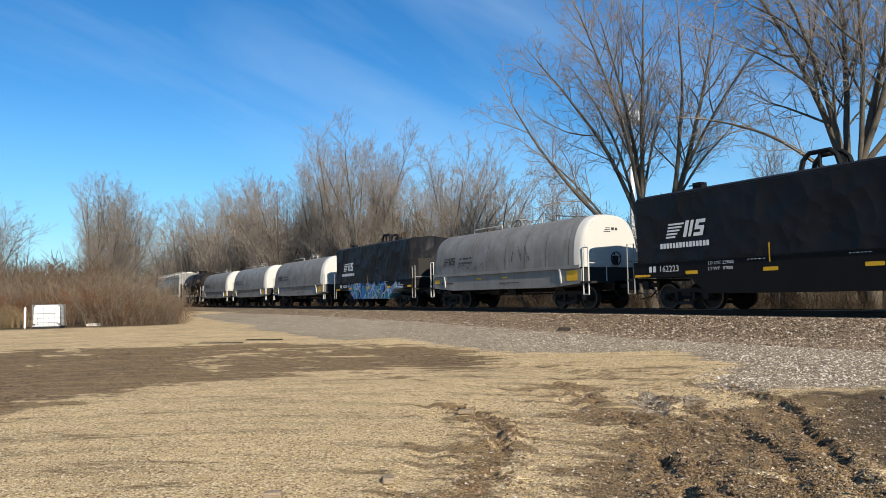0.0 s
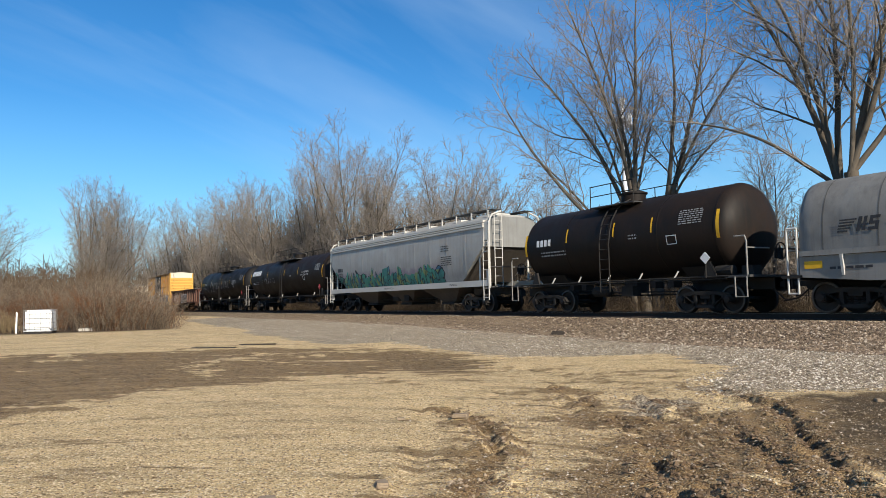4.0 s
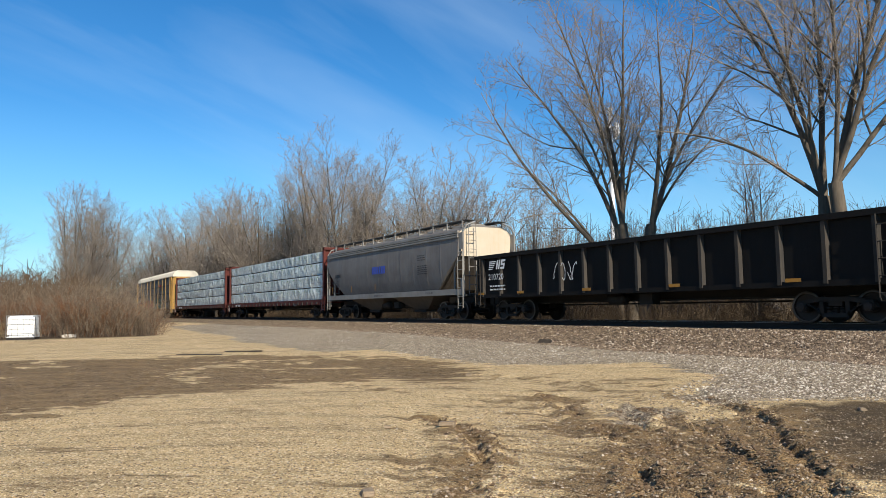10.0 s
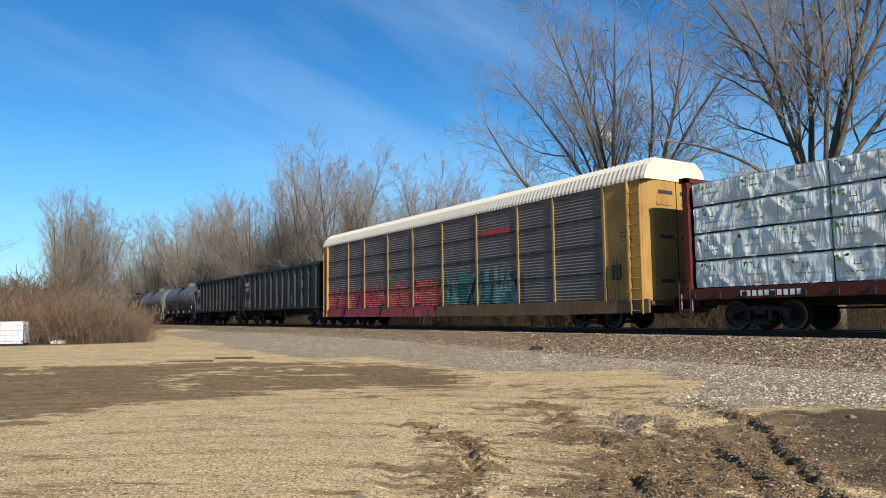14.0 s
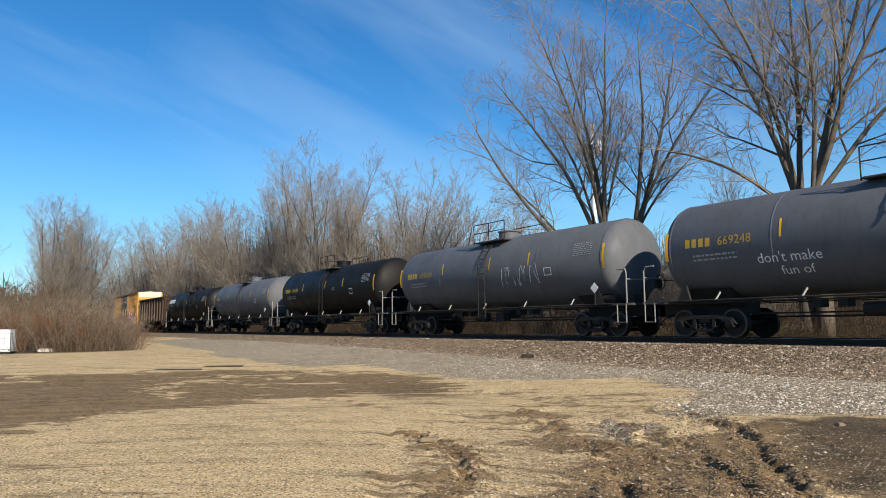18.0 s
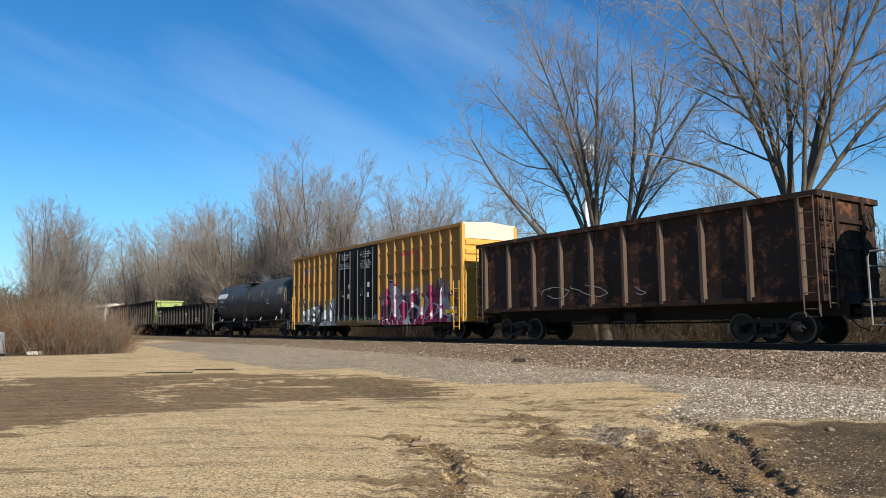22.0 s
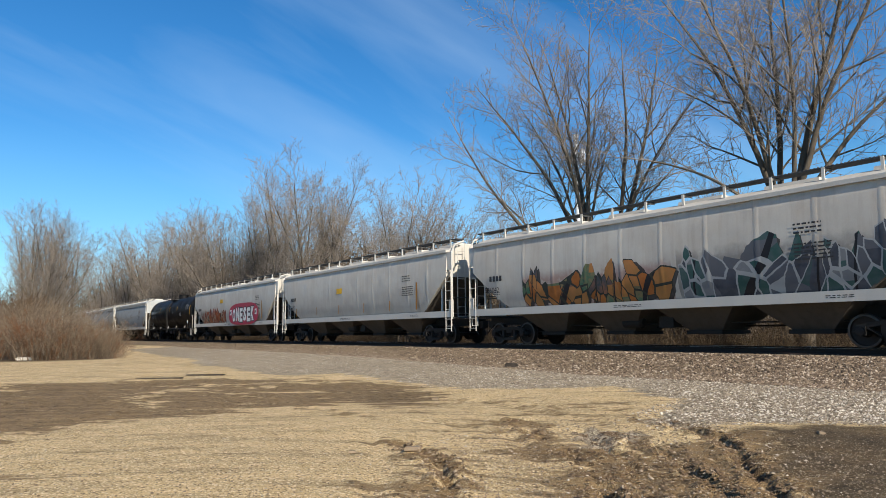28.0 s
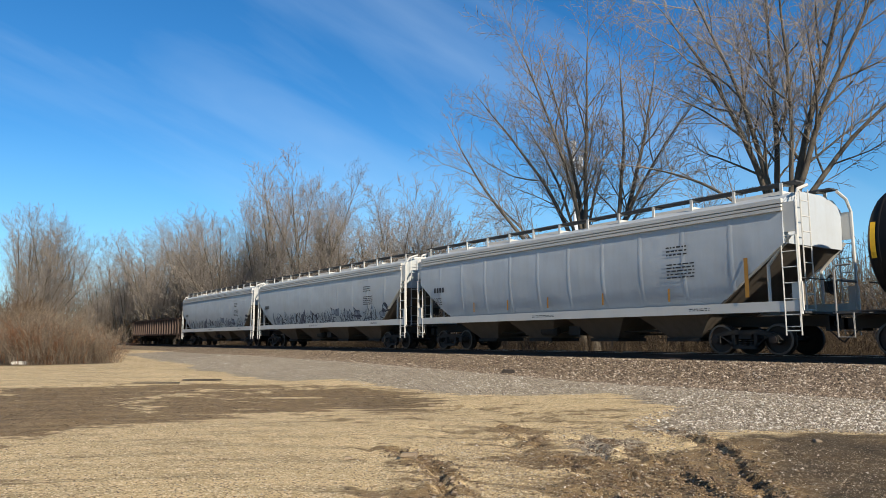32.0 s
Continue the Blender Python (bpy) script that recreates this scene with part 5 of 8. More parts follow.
def covered_hopper(length, body_mat, label, bays=3, trim=None, roof="boards", end_mat=None, fascia=False, mark=0, seams=10, bay_mat=None):
    car = thing("covered_hopper", label, "railcar", "passing freight cars")
    trim, end_mat = trim or WHITE, end_mat or body_mat
    zs, ys = [p[1] for p in HOPPER_SIDE], [p[0] for p in HOPPER_SIDE]
    hl = length / 2 - 0.42

    def ring(x):
        low = 1.45 + max(0.0, (abs(x) - (length / 2 - 2.5)) / 2.08) * 1.55
        pts = []
        for i in range(9):
            z = low + (4.14 - low) * i / 8
            pts.append((np.interp(z, zs, ys), z))
        roof_pts = [(1.46, 4.20), (1.10, 4.42), (0.55, 4.52)]
        right = pts + roof_pts
        return [(x, -y, z) for y, z in right] + [(x, y, z) for y, z in right[::-1]]

    xs = [-hl, -hl + 0.7, -hl + 1.4, -length / 2 + 2.5, length / 2 - 2.5, hl - 1.4, hl - 0.7, hl]
    b = bmesh.new()
    loft(b, [ring(x) for x in xs])
    body = part("body", b, body_mat, car, "", True)
    for i in range(seams):
        x = -length / 2 + 2.0 + (length - 4.0) * i / (seams - 1)
        r = ring(x)[:9]
        b = bmesh.new()
        loft(b, [[(x - 0.09, y, z) for _, y, z in r], [(x, y - 0.012, z) for _, y, z in r], [(x + 0.09, y, z) for _, y, z in r]], caps=False, closed=False)
        part("side_seam", b, body_mat, body, "", True)
    b = bmesh.new()
    for s in (-1, 1):
        box(b, -length / 2 + 0.1, length / 2 - 0.1, s * 1.50 - 0.05, s * 1.50 + 0.05, 1.18, 1.46)
    part("side_sill", b, trim, car)
    for s in (-1, 1):
        b = bmesh.new()
        box(b, -hl, hl, s * 1.53 - 0.06, s * 1.53 + 0.05, 4.10, 4.22)
        part("roof_eave", b, trim, car)
        if fascia:
            for y1, z0, z1 in ((0.045, 3.88, 3.97), (0.03, 4.0, 4.06)):
                b = bmesh.new()
                box(b, -hl, hl, s * 1.56 - 0.05, s * 1.56 + y1, z0, z1)
                part("side_moulding", b, trim, car)
    for s in (-1, 1):
        b = bmesh.new()
        box(b, -hl - 0.2, hl + 0.2, s * 0.92 - 0.22, s * 0.92 + 0.22, 4.70, 4.74)
        for i in range(int(hl * 2 / 0.10)):
            x = -hl + i * 0.10
            box(b, x, x + 0.02, s * 0.92 - 0.24, s * 0.92 + 0.24, 4.735, 4.755)
        part("running_board", b, DARKGREY, car, "dark steel grating walkway")
        for i in range(int(length / 1.35)):
            x = -hl + 0.2 + i * (2 * hl - 0.4) / (int(length / 1.35) - 1)
            b = bmesh.new()
            prism_y(b, [(x - 0.04, 4.30), (x + 0.04, 4.30), (x + 0.04, 4.72), (x - 0.04, 4.72)], s * 1.17 - 0.02, s * 1.17 + 0.02)
            box(b, x - 0.04, x + 0.04, min(s * 0.75, s * 1.17), max(s * 0.75, s * 1.17), 4.66, 4.70)
            part("walkway_bracket", b, trim, car)
    for i in range(6):
        x = -hl + 1.4 + i * (2 * hl - 2.8) / 5
        b = bmesh.new()
        prism_x(b, [(-0.45, 4.5), (0.45, 4.5), (0.40, 4.66), (-0.40, 4.66)], x - 0.8, x + 0.8)
        part("roof_hatch", b, trim, car)
    bw = (length - 5.4) / bays
    for i in range(bays):
        x = -length / 2 + 2.7 + bw * (i + 0.5)
        b = bmesh.new()
        loft(b, [[(x - bw * 0.49, -1.38, 1.40), (x + bw * 0.49, -1.38, 1.40), (x + bw * 0.49, 1.38, 1.40), (x - bw * 0.49, 1.38, 1.40)],
                 [(x - bw * 0.385, -1.18, 1.12), (x + bw * 0.385, -1.18, 1.12), (x + bw * 0.385, 1.18, 1.12), (x - bw * 0.385, 1.18, 1.12)],
                 [(x - 0.55, -0.62, 0.48), (x + 0.55, -0.62, 0.48), (x + 0.55, 0.62, 0.48), (x - 0.55, 0.62, 0.48)]])
        bay = part("hopper_bay", b, bay_mat or BAY_DARK, car)
        b = bmesh.new()
        box(b, x - 0.62, x + 0.62, -0.75, 0.75, 0.38, 0.50)
        part("outlet_gate", b, STEEL_DARK, bay)
    for s in (-1, 1):
        b = bmesh.new()
        box(b, min(s * length / 2, s * (length / 2 - 3.2)), max(s * length / 2, s * (length / 2 - 3.2)), -0.32, 0.32, 0.80, 1.1)
        part("stub_sill", b, STEEL_DARK, car)
    for s in (-1, 1):
        e = s * length / 2
        b = bmesh.new()
        prism_y(b, [(e - s * 0.42, 3.0), (e - s * 2.45, 1.45), (e - s * 2.55, 1.45), (e - s * 0.47, 3.05)], -1.40, 1.40)
        # dark bay paint stands in for shade from the car ahead and roof
        part("slope_sheet", b, BAY_DARK, car, "slope sheet under the end, coloured dark for shade")
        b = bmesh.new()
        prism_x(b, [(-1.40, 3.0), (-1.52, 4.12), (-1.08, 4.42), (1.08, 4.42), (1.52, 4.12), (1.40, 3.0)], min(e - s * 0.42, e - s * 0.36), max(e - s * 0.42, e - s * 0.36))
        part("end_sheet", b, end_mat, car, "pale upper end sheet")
        for k in (-1, 1):
            b = bmesh.new()
            tube(b, [(e - s * 0.08, k * 1.50, 1.1), (e - s * 0.08, k * 1.50, 4.1), (e - s * 0.1, k * 1.30, 4.45), (e - s * 0.1, k * 0.8, 4.62)], 0.045)
            box(b, min(e - s * 0.05, e - s * 0.42), max(e - s * 0.05, e - s * 0.42), k * 1.50 - 0.035, k * 1.50 + 0.035, 3.3, 4.1)
            box(b, min(e - s * 0.02, e - s * 0.30), max(e - s * 0.02, e - s * 0.30), k * 1.50 - 0.03, k * 1.50 + 0.03, 1.2, 1.95)
            part("corner_post", b, trim, car)
            b = bmesh.new()
            ladder(b, e - s * 0.30, k * 1.55, 0.55, 3.2)
            part("ladder", b, trim, car)
            b = bmesh.new()
            tube(b, [(e - s * 0.30, k * 1.46, 3.2), (e - s * 1.0, k * 1.40, 2.45), (e - s * 1.0, k * 1.40, 1.46)], 0.05)
            part("end_brace", b, trim, car)
        b = bmesh.new()
        ladder(b, e - s * 0.12, -0.95, 1.1, 4.5, 0.42, 0.42, 0.02, "y")
        part("end_ladder", b, trim, car)
        b = bmesh.new()
        box(b, min(e, e - s * 0.7), max(e, e - s * 0.7), -1.5, 1.5, 1.12, 1.18)
        tube(b, [(e - s * 0.06, -1.45, 2.05), (e - s * 0.06, 1.45, 2.05)], 0.022)
        part("end_platform", b, DARKGREY, car)
    brake_wheel(car, length / 2 - 0.25, 0.45, 1.95, STEEL_DARK)
    if mark:
        strips("reporting_mark", blocks(-length / 2 + 1.55, 2.55, 0.22, 4, 0.85), LETTER_BLACK, car, -1.612)
        strips("small_print", text_bars(-length / 2 + 1.5, 2.0, 0.7, 0.16, 2, mark) + text_bars(length / 2 - 4.2, 3.0, 0.75, 0.34, 3, mark + 1) + text_bars(length / 2 - 4.2, 2.3, 1.0, 0.5, 5, mark + 2), LETTER_BLACK, car, -1.613)
        strips("sill_print", text_bars(-1.2, 1.28, 1.2, 0.1, 2, mark + 3) + text_bars(length / 2 - 3.5, 1.28, 0.7, 0.1, 2, mark + 4), LETTER_BLACK, car, -1.553)
    gear(car, length, 2.05, 0.35, (1.2, 1.4), trim)
    return car


def gondola(length, low, high, ribs, side, rib_mat, label, load=None, end_mat=None, slope=False, chord=0.16, deep=False, name="gondola_car"):
    car = thing(name, label, "railcar", "passing freight cars")
    h = length / 2
    for s in (-1, 1):
        b = bmesh.new()
        bottom = [(-h + 0.05, low + 0.12), (-h + 2.6, low + 0.12), (-h + 3.0, low - 0.12 if deep else low), (h - 3.0, low - 0.12 if deep else low), (h - 2.6, low + 0.12), (h - 0.05, low + 0.12)]
        prism_y(b, bottom + [(h - 0.05, high - 0.05), (-h + 0.05, high - 0.05)], s * 1.46 - 0.025, s * 1.46 + 0.025)
        sheet = part("side_sheet", b, side, car)
        for i in range(ribs):
            x = -h + 0.55 + (length - 1.1) * i / (ribs - 1)
            b = bmesh.new()
            loft(b, [[(x - 0.10, s * 1.485, low), (x - 0.055, s * 1.60, low + 0.05), (x + 0.055, s * 1.60, low + 0.05), (x + 0.10, s * 1.485, low)],
                     [(x - 0.10, s * 1.485, high - 0.06), (x - 0.055, s * 1.60, high - 0.1), (x + 0.055, s * 1.60, high - 0.1), (x + 0.10, s * 1.485, high - 0.06)]])
            part("side_post", b, rib_mat, sheet)
        b = bmesh.new()
        box(b, -h, h, s * 1.52 - 0.11, s * 1.52 + 0.11, high - chord, high)
        part("top_chord", b, side, sheet)
        b = bmesh.new()
        box(b, -h, h, s * 1.48 - 0.10, s * 1.48 + 0.10, low - 0.02, low + 0.14)
        part("side_sill", b, side, sheet)
        b = bmesh.new()
        ladder(b, s * (h - 0.28), -1.66 if s > 0 else -1.66, low - 0.35, high - 0.15, 0.40)
        part("ladder", b, rib_mat, car)
    b = bmesh.new()
    box(b, -h + 0.05, h - 0.05, -1.45, 1.45, low + 0.10, low + 0.18)
    part("floor", b, STEEL_DARK, car)
    b = bmesh.new()
    box(b, -h, h, -0.32, 0.32, 0.75, low + 0.1)
    part("centre_sill", b, STEEL_DARK, car)
    for s in (-1, 1):
        e = s * (h - 0.06)
        b = bmesh.new()
        if slope:
            prism_y(b, [(e, high - 0.06), (e - s * 0.06, high - 0.06), (e - s * 2.3, low + 0.15), (e - s * 2.2, low + 0.15)], -1.44, 1.44)
            box(b, min(e, e - s * 0.1), max(e, e - s * 0.1), -1.5, 1.5, high - 0.7, high)
            for k in (-1, 1):
                box(b, min(e, e - s * 0.14), max(e, e - s * 0.14), k * 1.46 - 0.06, k * 1.46 + 0.06, low, high)
            tube(b, [(e, -1.0, high - 0.5), (e - s * 1.0, -1.0, low + 0.2)], 0.06)
        else:
            box(b, min(e, e - s * 0.05), max(e, e - s * 0.05), -1.46, 1.46, low, high - 0.02)
            for z in (0.25, 0.5, 0.75):
                zz = low + (high - low) * z
                box(b, min(e, e + s * 0.07), max(e, e + s * 0.07), -1.46, 1.46, zz - 0.06, zz + 0.06)
            for k in (-0.7, 0.7):
                box(b, min(e, e + s * 0.09), max(e, e + s * 0.09), k - 0.07, k + 0.07, low, high)
        box(b, min(e - s * 0.05, e + s * 0.08), max(e - s * 0.05, e + s * 0.08), -1.6, 1.6, high - chord, high + 0.003)
        part("end_wall", b, end_mat or side, car)
        b = bmesh.new()
        ladder(b, e + s * 0.12, -1.2, low - 0.2, high - 0.1, 0.40, 0.42, 0.02, "y")
        part("end_ladder", b, rib_mat, car)
    if load:
        rng = np.random.default_rng(int(length * 100))
        nx, ny = 60, 12
        X, Y = np.meshgrid(np.linspace(-h + 0.3, h - 0.3, nx), np.linspace(-1.4, 1.4, ny), indexing="ij")
        Z = high - 0.28 + 0.46 * np.abs(np.sin(X * 0.62 + 0.6)) * (1 - (Y / 1.5) ** 2) + 0.05 * rng.random(X.shape)
        ii = np.arange(nx * ny).reshape(nx, ny)
        f = np.stack([ii[:-1, :-1], ii[1:, :-1], ii[1:, 1:], ii[:-1, 1:]], -1).reshape(-1, 4)
        part("load", points_mesh("load", np.stack([X, Y, Z], -1).reshape(-1, 3), f, load, True), None, car, "heaped grey gravel load")
    brake_wheel(car, h + 0.16, 0.75, high - 0.7, STEEL_DARK)
    gear(car, length, 1.95, 0.45, (low, low), rib_mat)
    return car


def scrawl(name, x0, x1, z0, z1, seed, material, parent, y=None, tank=None, wide=0.022, letters=5):
    """Hand-drawn paint lines: loops and strokes, one after the other."""
    rng = random.Random(seed)
    verts, faces = [], []
    w = (x1 - x0) / letters
    for i in range(letters):
        cx, cz, ph = x0 + w * (i + 0.5), (z0 + z1) / 2, rng.uniform(0, 6.28)
        n, turns = rng.randint(5, 12), rng.uniform(1.2, 5.5)
        pts = [(cx + w * 0.5 * math.cos(ph + turns * k / n) * rng.uniform(0.6, 1.1), cz + (z1 - z0) * 0.5 * math.sin(ph * 1.7 + turns * 1.3 * k / n) * rng.uniform(0.7, 1.0)) for k in range(n + 1)]
        for (ax, az), (bx, bz) in zip(pts, pts[1:]):
            d = math.hypot(bx - ax, bz - az) or 1
            nx, nz = -(bz - az) / d * wide / 2, (bx - ax) / d * wide / 2
            px, pz = [ax - nx, bx - nx, bx + nx, ax + nx], np.array([az - nz, bz - nz, bz + nz, az + nz])
            k = len(verts)
            verts += round_tank(px, pz, 0.014, *tank) if tank else [(a, y, c) for a, c in zip(px, pz)]
            faces.append((k, k + 1, k + 2, k + 3))
    return part(name, points_mesh(name, verts, faces, material), None, parent)


def box_car(length, side, label, seed):
    car = thing("box_car", label, "railcar", "passing freight cars")
    h, lo, hi = length / 2, 0.78, 5.12
    d0, d1, dm = -h + 6.7, -h + 11.75, -h + 9.05
    b = bmesh.new()
    box(b, -h + 0.06, h - 0.06, -1.50, 1.50, lo, hi)
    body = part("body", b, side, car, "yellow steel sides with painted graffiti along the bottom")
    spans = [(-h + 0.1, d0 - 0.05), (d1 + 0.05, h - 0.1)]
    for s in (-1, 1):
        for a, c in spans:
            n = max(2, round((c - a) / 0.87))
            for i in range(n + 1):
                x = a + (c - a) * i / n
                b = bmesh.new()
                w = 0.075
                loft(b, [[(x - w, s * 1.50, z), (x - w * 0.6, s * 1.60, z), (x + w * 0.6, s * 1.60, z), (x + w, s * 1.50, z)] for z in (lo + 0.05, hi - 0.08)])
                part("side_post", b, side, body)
            for z in (2.15, 3.30, 4.40):
                b = bmesh.new()
                box(b, a, c, s * 1.53 - 0.03, s * 1.53 + 0.03, z - 0.035, z + 0.035)
                part("belt_rail", b, side, body)
        b = bmesh.new()
        box(b, -h, h, s * 1.55 - 0.06, s * 1.55 + 0.06, hi - 0.10, hi + 0.05)
        part("eave_rail", b, side, body)
        b = bmesh.new()
        prism_y(b, [(-h, lo), (-h + 2.8, lo), (-h + 3.2, lo - 0.10), (h - 3.2, lo - 0.10), (h - 2.8, lo), (h, lo), (h, lo + 0.16), (-h, lo + 0.16)], s * 1.55 - 0.05, s * 1.55 + 0.05)
        part("side_sill", b, side, body)
        for a, c in ((d0, dm - 0.02), (dm + 0.02, d1)):
            b = bmesh.new()
            box(b, a, c, s * 1.545 - 0.03, s * 1.545 + 0.03, lo + 0.2, hi - 0.12)
            door = part("plug_door", b, DOOR_BLACK[seed], car, "black plug door with lock bars")
            for k in range(6):
                x, z = a + (c - a) * (k % 3 + 0.5) / 3, (3.15, hi - 0.3) if k > 2 else (1.3, 2.95)
                b = bmesh.new()
                box(b, x - 0.28, x + 0.28, s * 1.58 - 0.015, s * 1.58 + 0.015, *z)
                part("door_panel", b, DOOR_BLACK[seed], door)
            for x in (a + 0.45, a + (c - a) * 0.5, c - 0.45):
                b = bmesh.new()
                tube(b, [(x, s * 1.64, lo + 0.15), (x, s * 1.64, hi - 0.25)], 0.024)
                part("lock_bar", b, LOCK_GREY, door)
            b = bmesh.new()
            box(b, (a + c) / 2 - 0.5, (a + c) / 2 - 0.3, s * 1.62 - 0.02, s * 1.62 + 0.02, 2.3, 2.7)
            part("door_handle", b, STEEL_DARK, door)
            b = bmesh.new()
            box(b, a - 0.3, c + 0.3, s * 1.63 - 0.03, s * 1.63 + 0.03, lo + 0.02, lo + 0.10)
            part("door_track", b, LOCK_GREY, door)
            if s < 0:
                lines = ("CLOSE THIS DOOR", "BEFORE CLOSING", "MAIN DOOR", "", "CIERRE ESTA PUERTA", "ANTES DE CERRAR", "LA PUERTA PRINCIPAL") if a == d0 else ("CLOSE AND LOCK", "BOTH DOORS BEFORE", "MOVING CAR", "", "CIERRE Y PONGA", "EL SEGURO EN AMBAS", "PUERTAS ANTES DE", "MOVER EL CARRO")
                for i, line in enumerate(lines):
                    if line:
                        wide = 0.075 * len(line)
                        written(line, (a + c) / 2 - wide / 2, 4.66 - 0.125 * i, 0.085, LETTER_WHITE, door, -1.604, None, wide, name="warning_text")
                strips("notice", [(a + 1.55, a + 1.8, 2.75, 3.0), (a + 1.5, a + 1.75, 2.2, 2.45), (a + 0.7, a + 1.0, 2.3, 2.4)], LETTER_WHITE, door, -1.603)
    b = bmesh.new()
    prism_x(b, [(-1.46, hi), (-1.46, hi + 0.06), (0, hi + 0.2), (1.46, hi + 0.06), (1.46, hi)], -h, h)
    part("roof", b, ROOF_WHITE, car, "white metal roof")
    for s in (-1, 1):
        e = s * (h - 0.06)
        b = bmesh.new()
        box(b, min(e, e + s * 0.05), max(e, e + s * 0.05), -1.52, 1.52, hi - 0.62, hi + 0.1)
        part("end_cap", b, ROOF_WHITE, car, "white painted top of the end")
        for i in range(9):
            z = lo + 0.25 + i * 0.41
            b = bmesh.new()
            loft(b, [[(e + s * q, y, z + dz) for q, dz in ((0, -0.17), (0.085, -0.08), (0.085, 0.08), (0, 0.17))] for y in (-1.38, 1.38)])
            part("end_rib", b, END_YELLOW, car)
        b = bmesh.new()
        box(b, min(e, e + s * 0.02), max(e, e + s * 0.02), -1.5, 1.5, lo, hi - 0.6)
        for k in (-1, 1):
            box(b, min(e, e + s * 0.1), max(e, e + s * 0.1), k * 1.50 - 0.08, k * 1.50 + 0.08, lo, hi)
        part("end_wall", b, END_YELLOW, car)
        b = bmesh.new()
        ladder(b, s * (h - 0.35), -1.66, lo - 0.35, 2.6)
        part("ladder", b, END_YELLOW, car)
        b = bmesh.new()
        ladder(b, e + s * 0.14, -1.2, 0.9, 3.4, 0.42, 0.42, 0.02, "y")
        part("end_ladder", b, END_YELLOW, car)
        b = bmesh.new()
        box(b, min(e, e + s * 0.45), max(e, e + s * 0.45), -0.9, 0.9, 1.05, 1.12)
        part("end_platform", b, STEEL_DARK, car)
    y = -1.505
    stops = []
    for a, c in spans:
        n = max(2, round((c - a) / 0.87))
        stops += [a + (c - a) * i / n for i in range(n + 1)]

    def painted(name, foot, head, wide, z0, z1, material, up=0.004):
        """A slanted bar of paint that follows the posts: from foot to head along the side, between two heights."""
        nx, nz = 8, 24
        verts = []
        for i in range(nz + 1):
            for k in range(nx + 1):
                px = foot + (head - foot) * i / nz + wide * (k / nx - 0.5)
                off = min(abs(px - q) for q in stops)
                verts.append((px, -1.50 - up - 0.10 * max(0.0, min(1.0, (0.075 - off) / 0.03)), z0 + (z1 - z0) * i / nz))
        ii = np.arange((nz + 1) * (nx + 1)).reshape(nz + 1, nx + 1)
        faces = np.stack([ii[:-1, :-1], ii[:-1, 1:], ii[1:, 1:], ii[1:, :-1]], -1).reshape(-1, 4).tolist()
        part(name, points_mesh(name, verts, faces, material), None, car)

    for x in (-h + 14.2, -h + 14.95):
        painted("owner_mark", x, x, 0.70, 4.14, 4.28, LETTER_RED)
        painted("owner_mark", x, x, 0.17, 3.70, 4.14, LETTER_RED)
    painted("owner_mark", -h + 15.5, -h + 16.1, 0.20, 3.70, 4.28, LETTER_RED)
    painted("owner_mark", -h + 16.1, -h + 15.5, 0.20, 3.70, 4.28, LETTER_RED, 0.006)
    count = max(2, round((h - 0.1 - d1 - 0.05) / 0.87))
    pitch = (h - 0.1 - d1 - 0.05) / count
    for i, (word, wide) in enumerate((("RAIL", 0.62), ("CAR", 0.55), ("POO", 0.60), ("LING", 0.62), ("EXPER", 0.68), ("TS", 0.40))):
        written(word, d1 + 0.05 + (i + 1) * pitch + 0.13, 3.02, 0.27, LETTER_BLACK, car, -1.507, None, wide)
    # crossed emblem in two colours, with two short words on either side
    x, z = -h + 2.25, 3.80
    painted("crossed_emblem", x - 0.34, x, 0.24, z - 0.44, z, LETTER_RED)
    painted("crossed_emblem", x + 0.34, x, 0.24, z - 0.44, z, LETTER_RED, 0.006)
    painted("crossed_emblem", x, x - 0.34, 0.24, z, z + 0.44, LETTER_BLUE)
    painted("crossed_emblem", x, x + 0.34, 0.24, z, z + 0.44, LETTER_BLUE, 0.006)
    for word, wx, wz in (("next", -h + 0.95, 3.86), ("load", -h + 0.95, 3.58), ("any", -h + 3.05, 3.86), ("road", -h + 3.05, 3.58)):
        written(word, wx, wz, 0.19, LETTER_BLACK, car, y)
    strips("reporting_mark", blocks(-h + 0.55, 2.55, 0.26, 4, 1.3), LETTER_BLACK, car, y)
    strips("yellow_plate", [(h - 3.35, h - 3.15, 1.5, 1.95), (h - 0.95, h - 0.6, 1.45, 1.95), (h - 1.3, h - 0.4, 1.15, 1.33)], YELLOW, car, -1.606)
    strips("capacity_print", text_bars(-h + 14.9, 2.3, 0.5, 0.35, 3, 8) + text_bars(-h + 16.6, 2.3, 0.5, 0.35, 3, 9), LETTER_BLACK, car, y)
    gear(car, length, 2.2, 0.7)
    return car


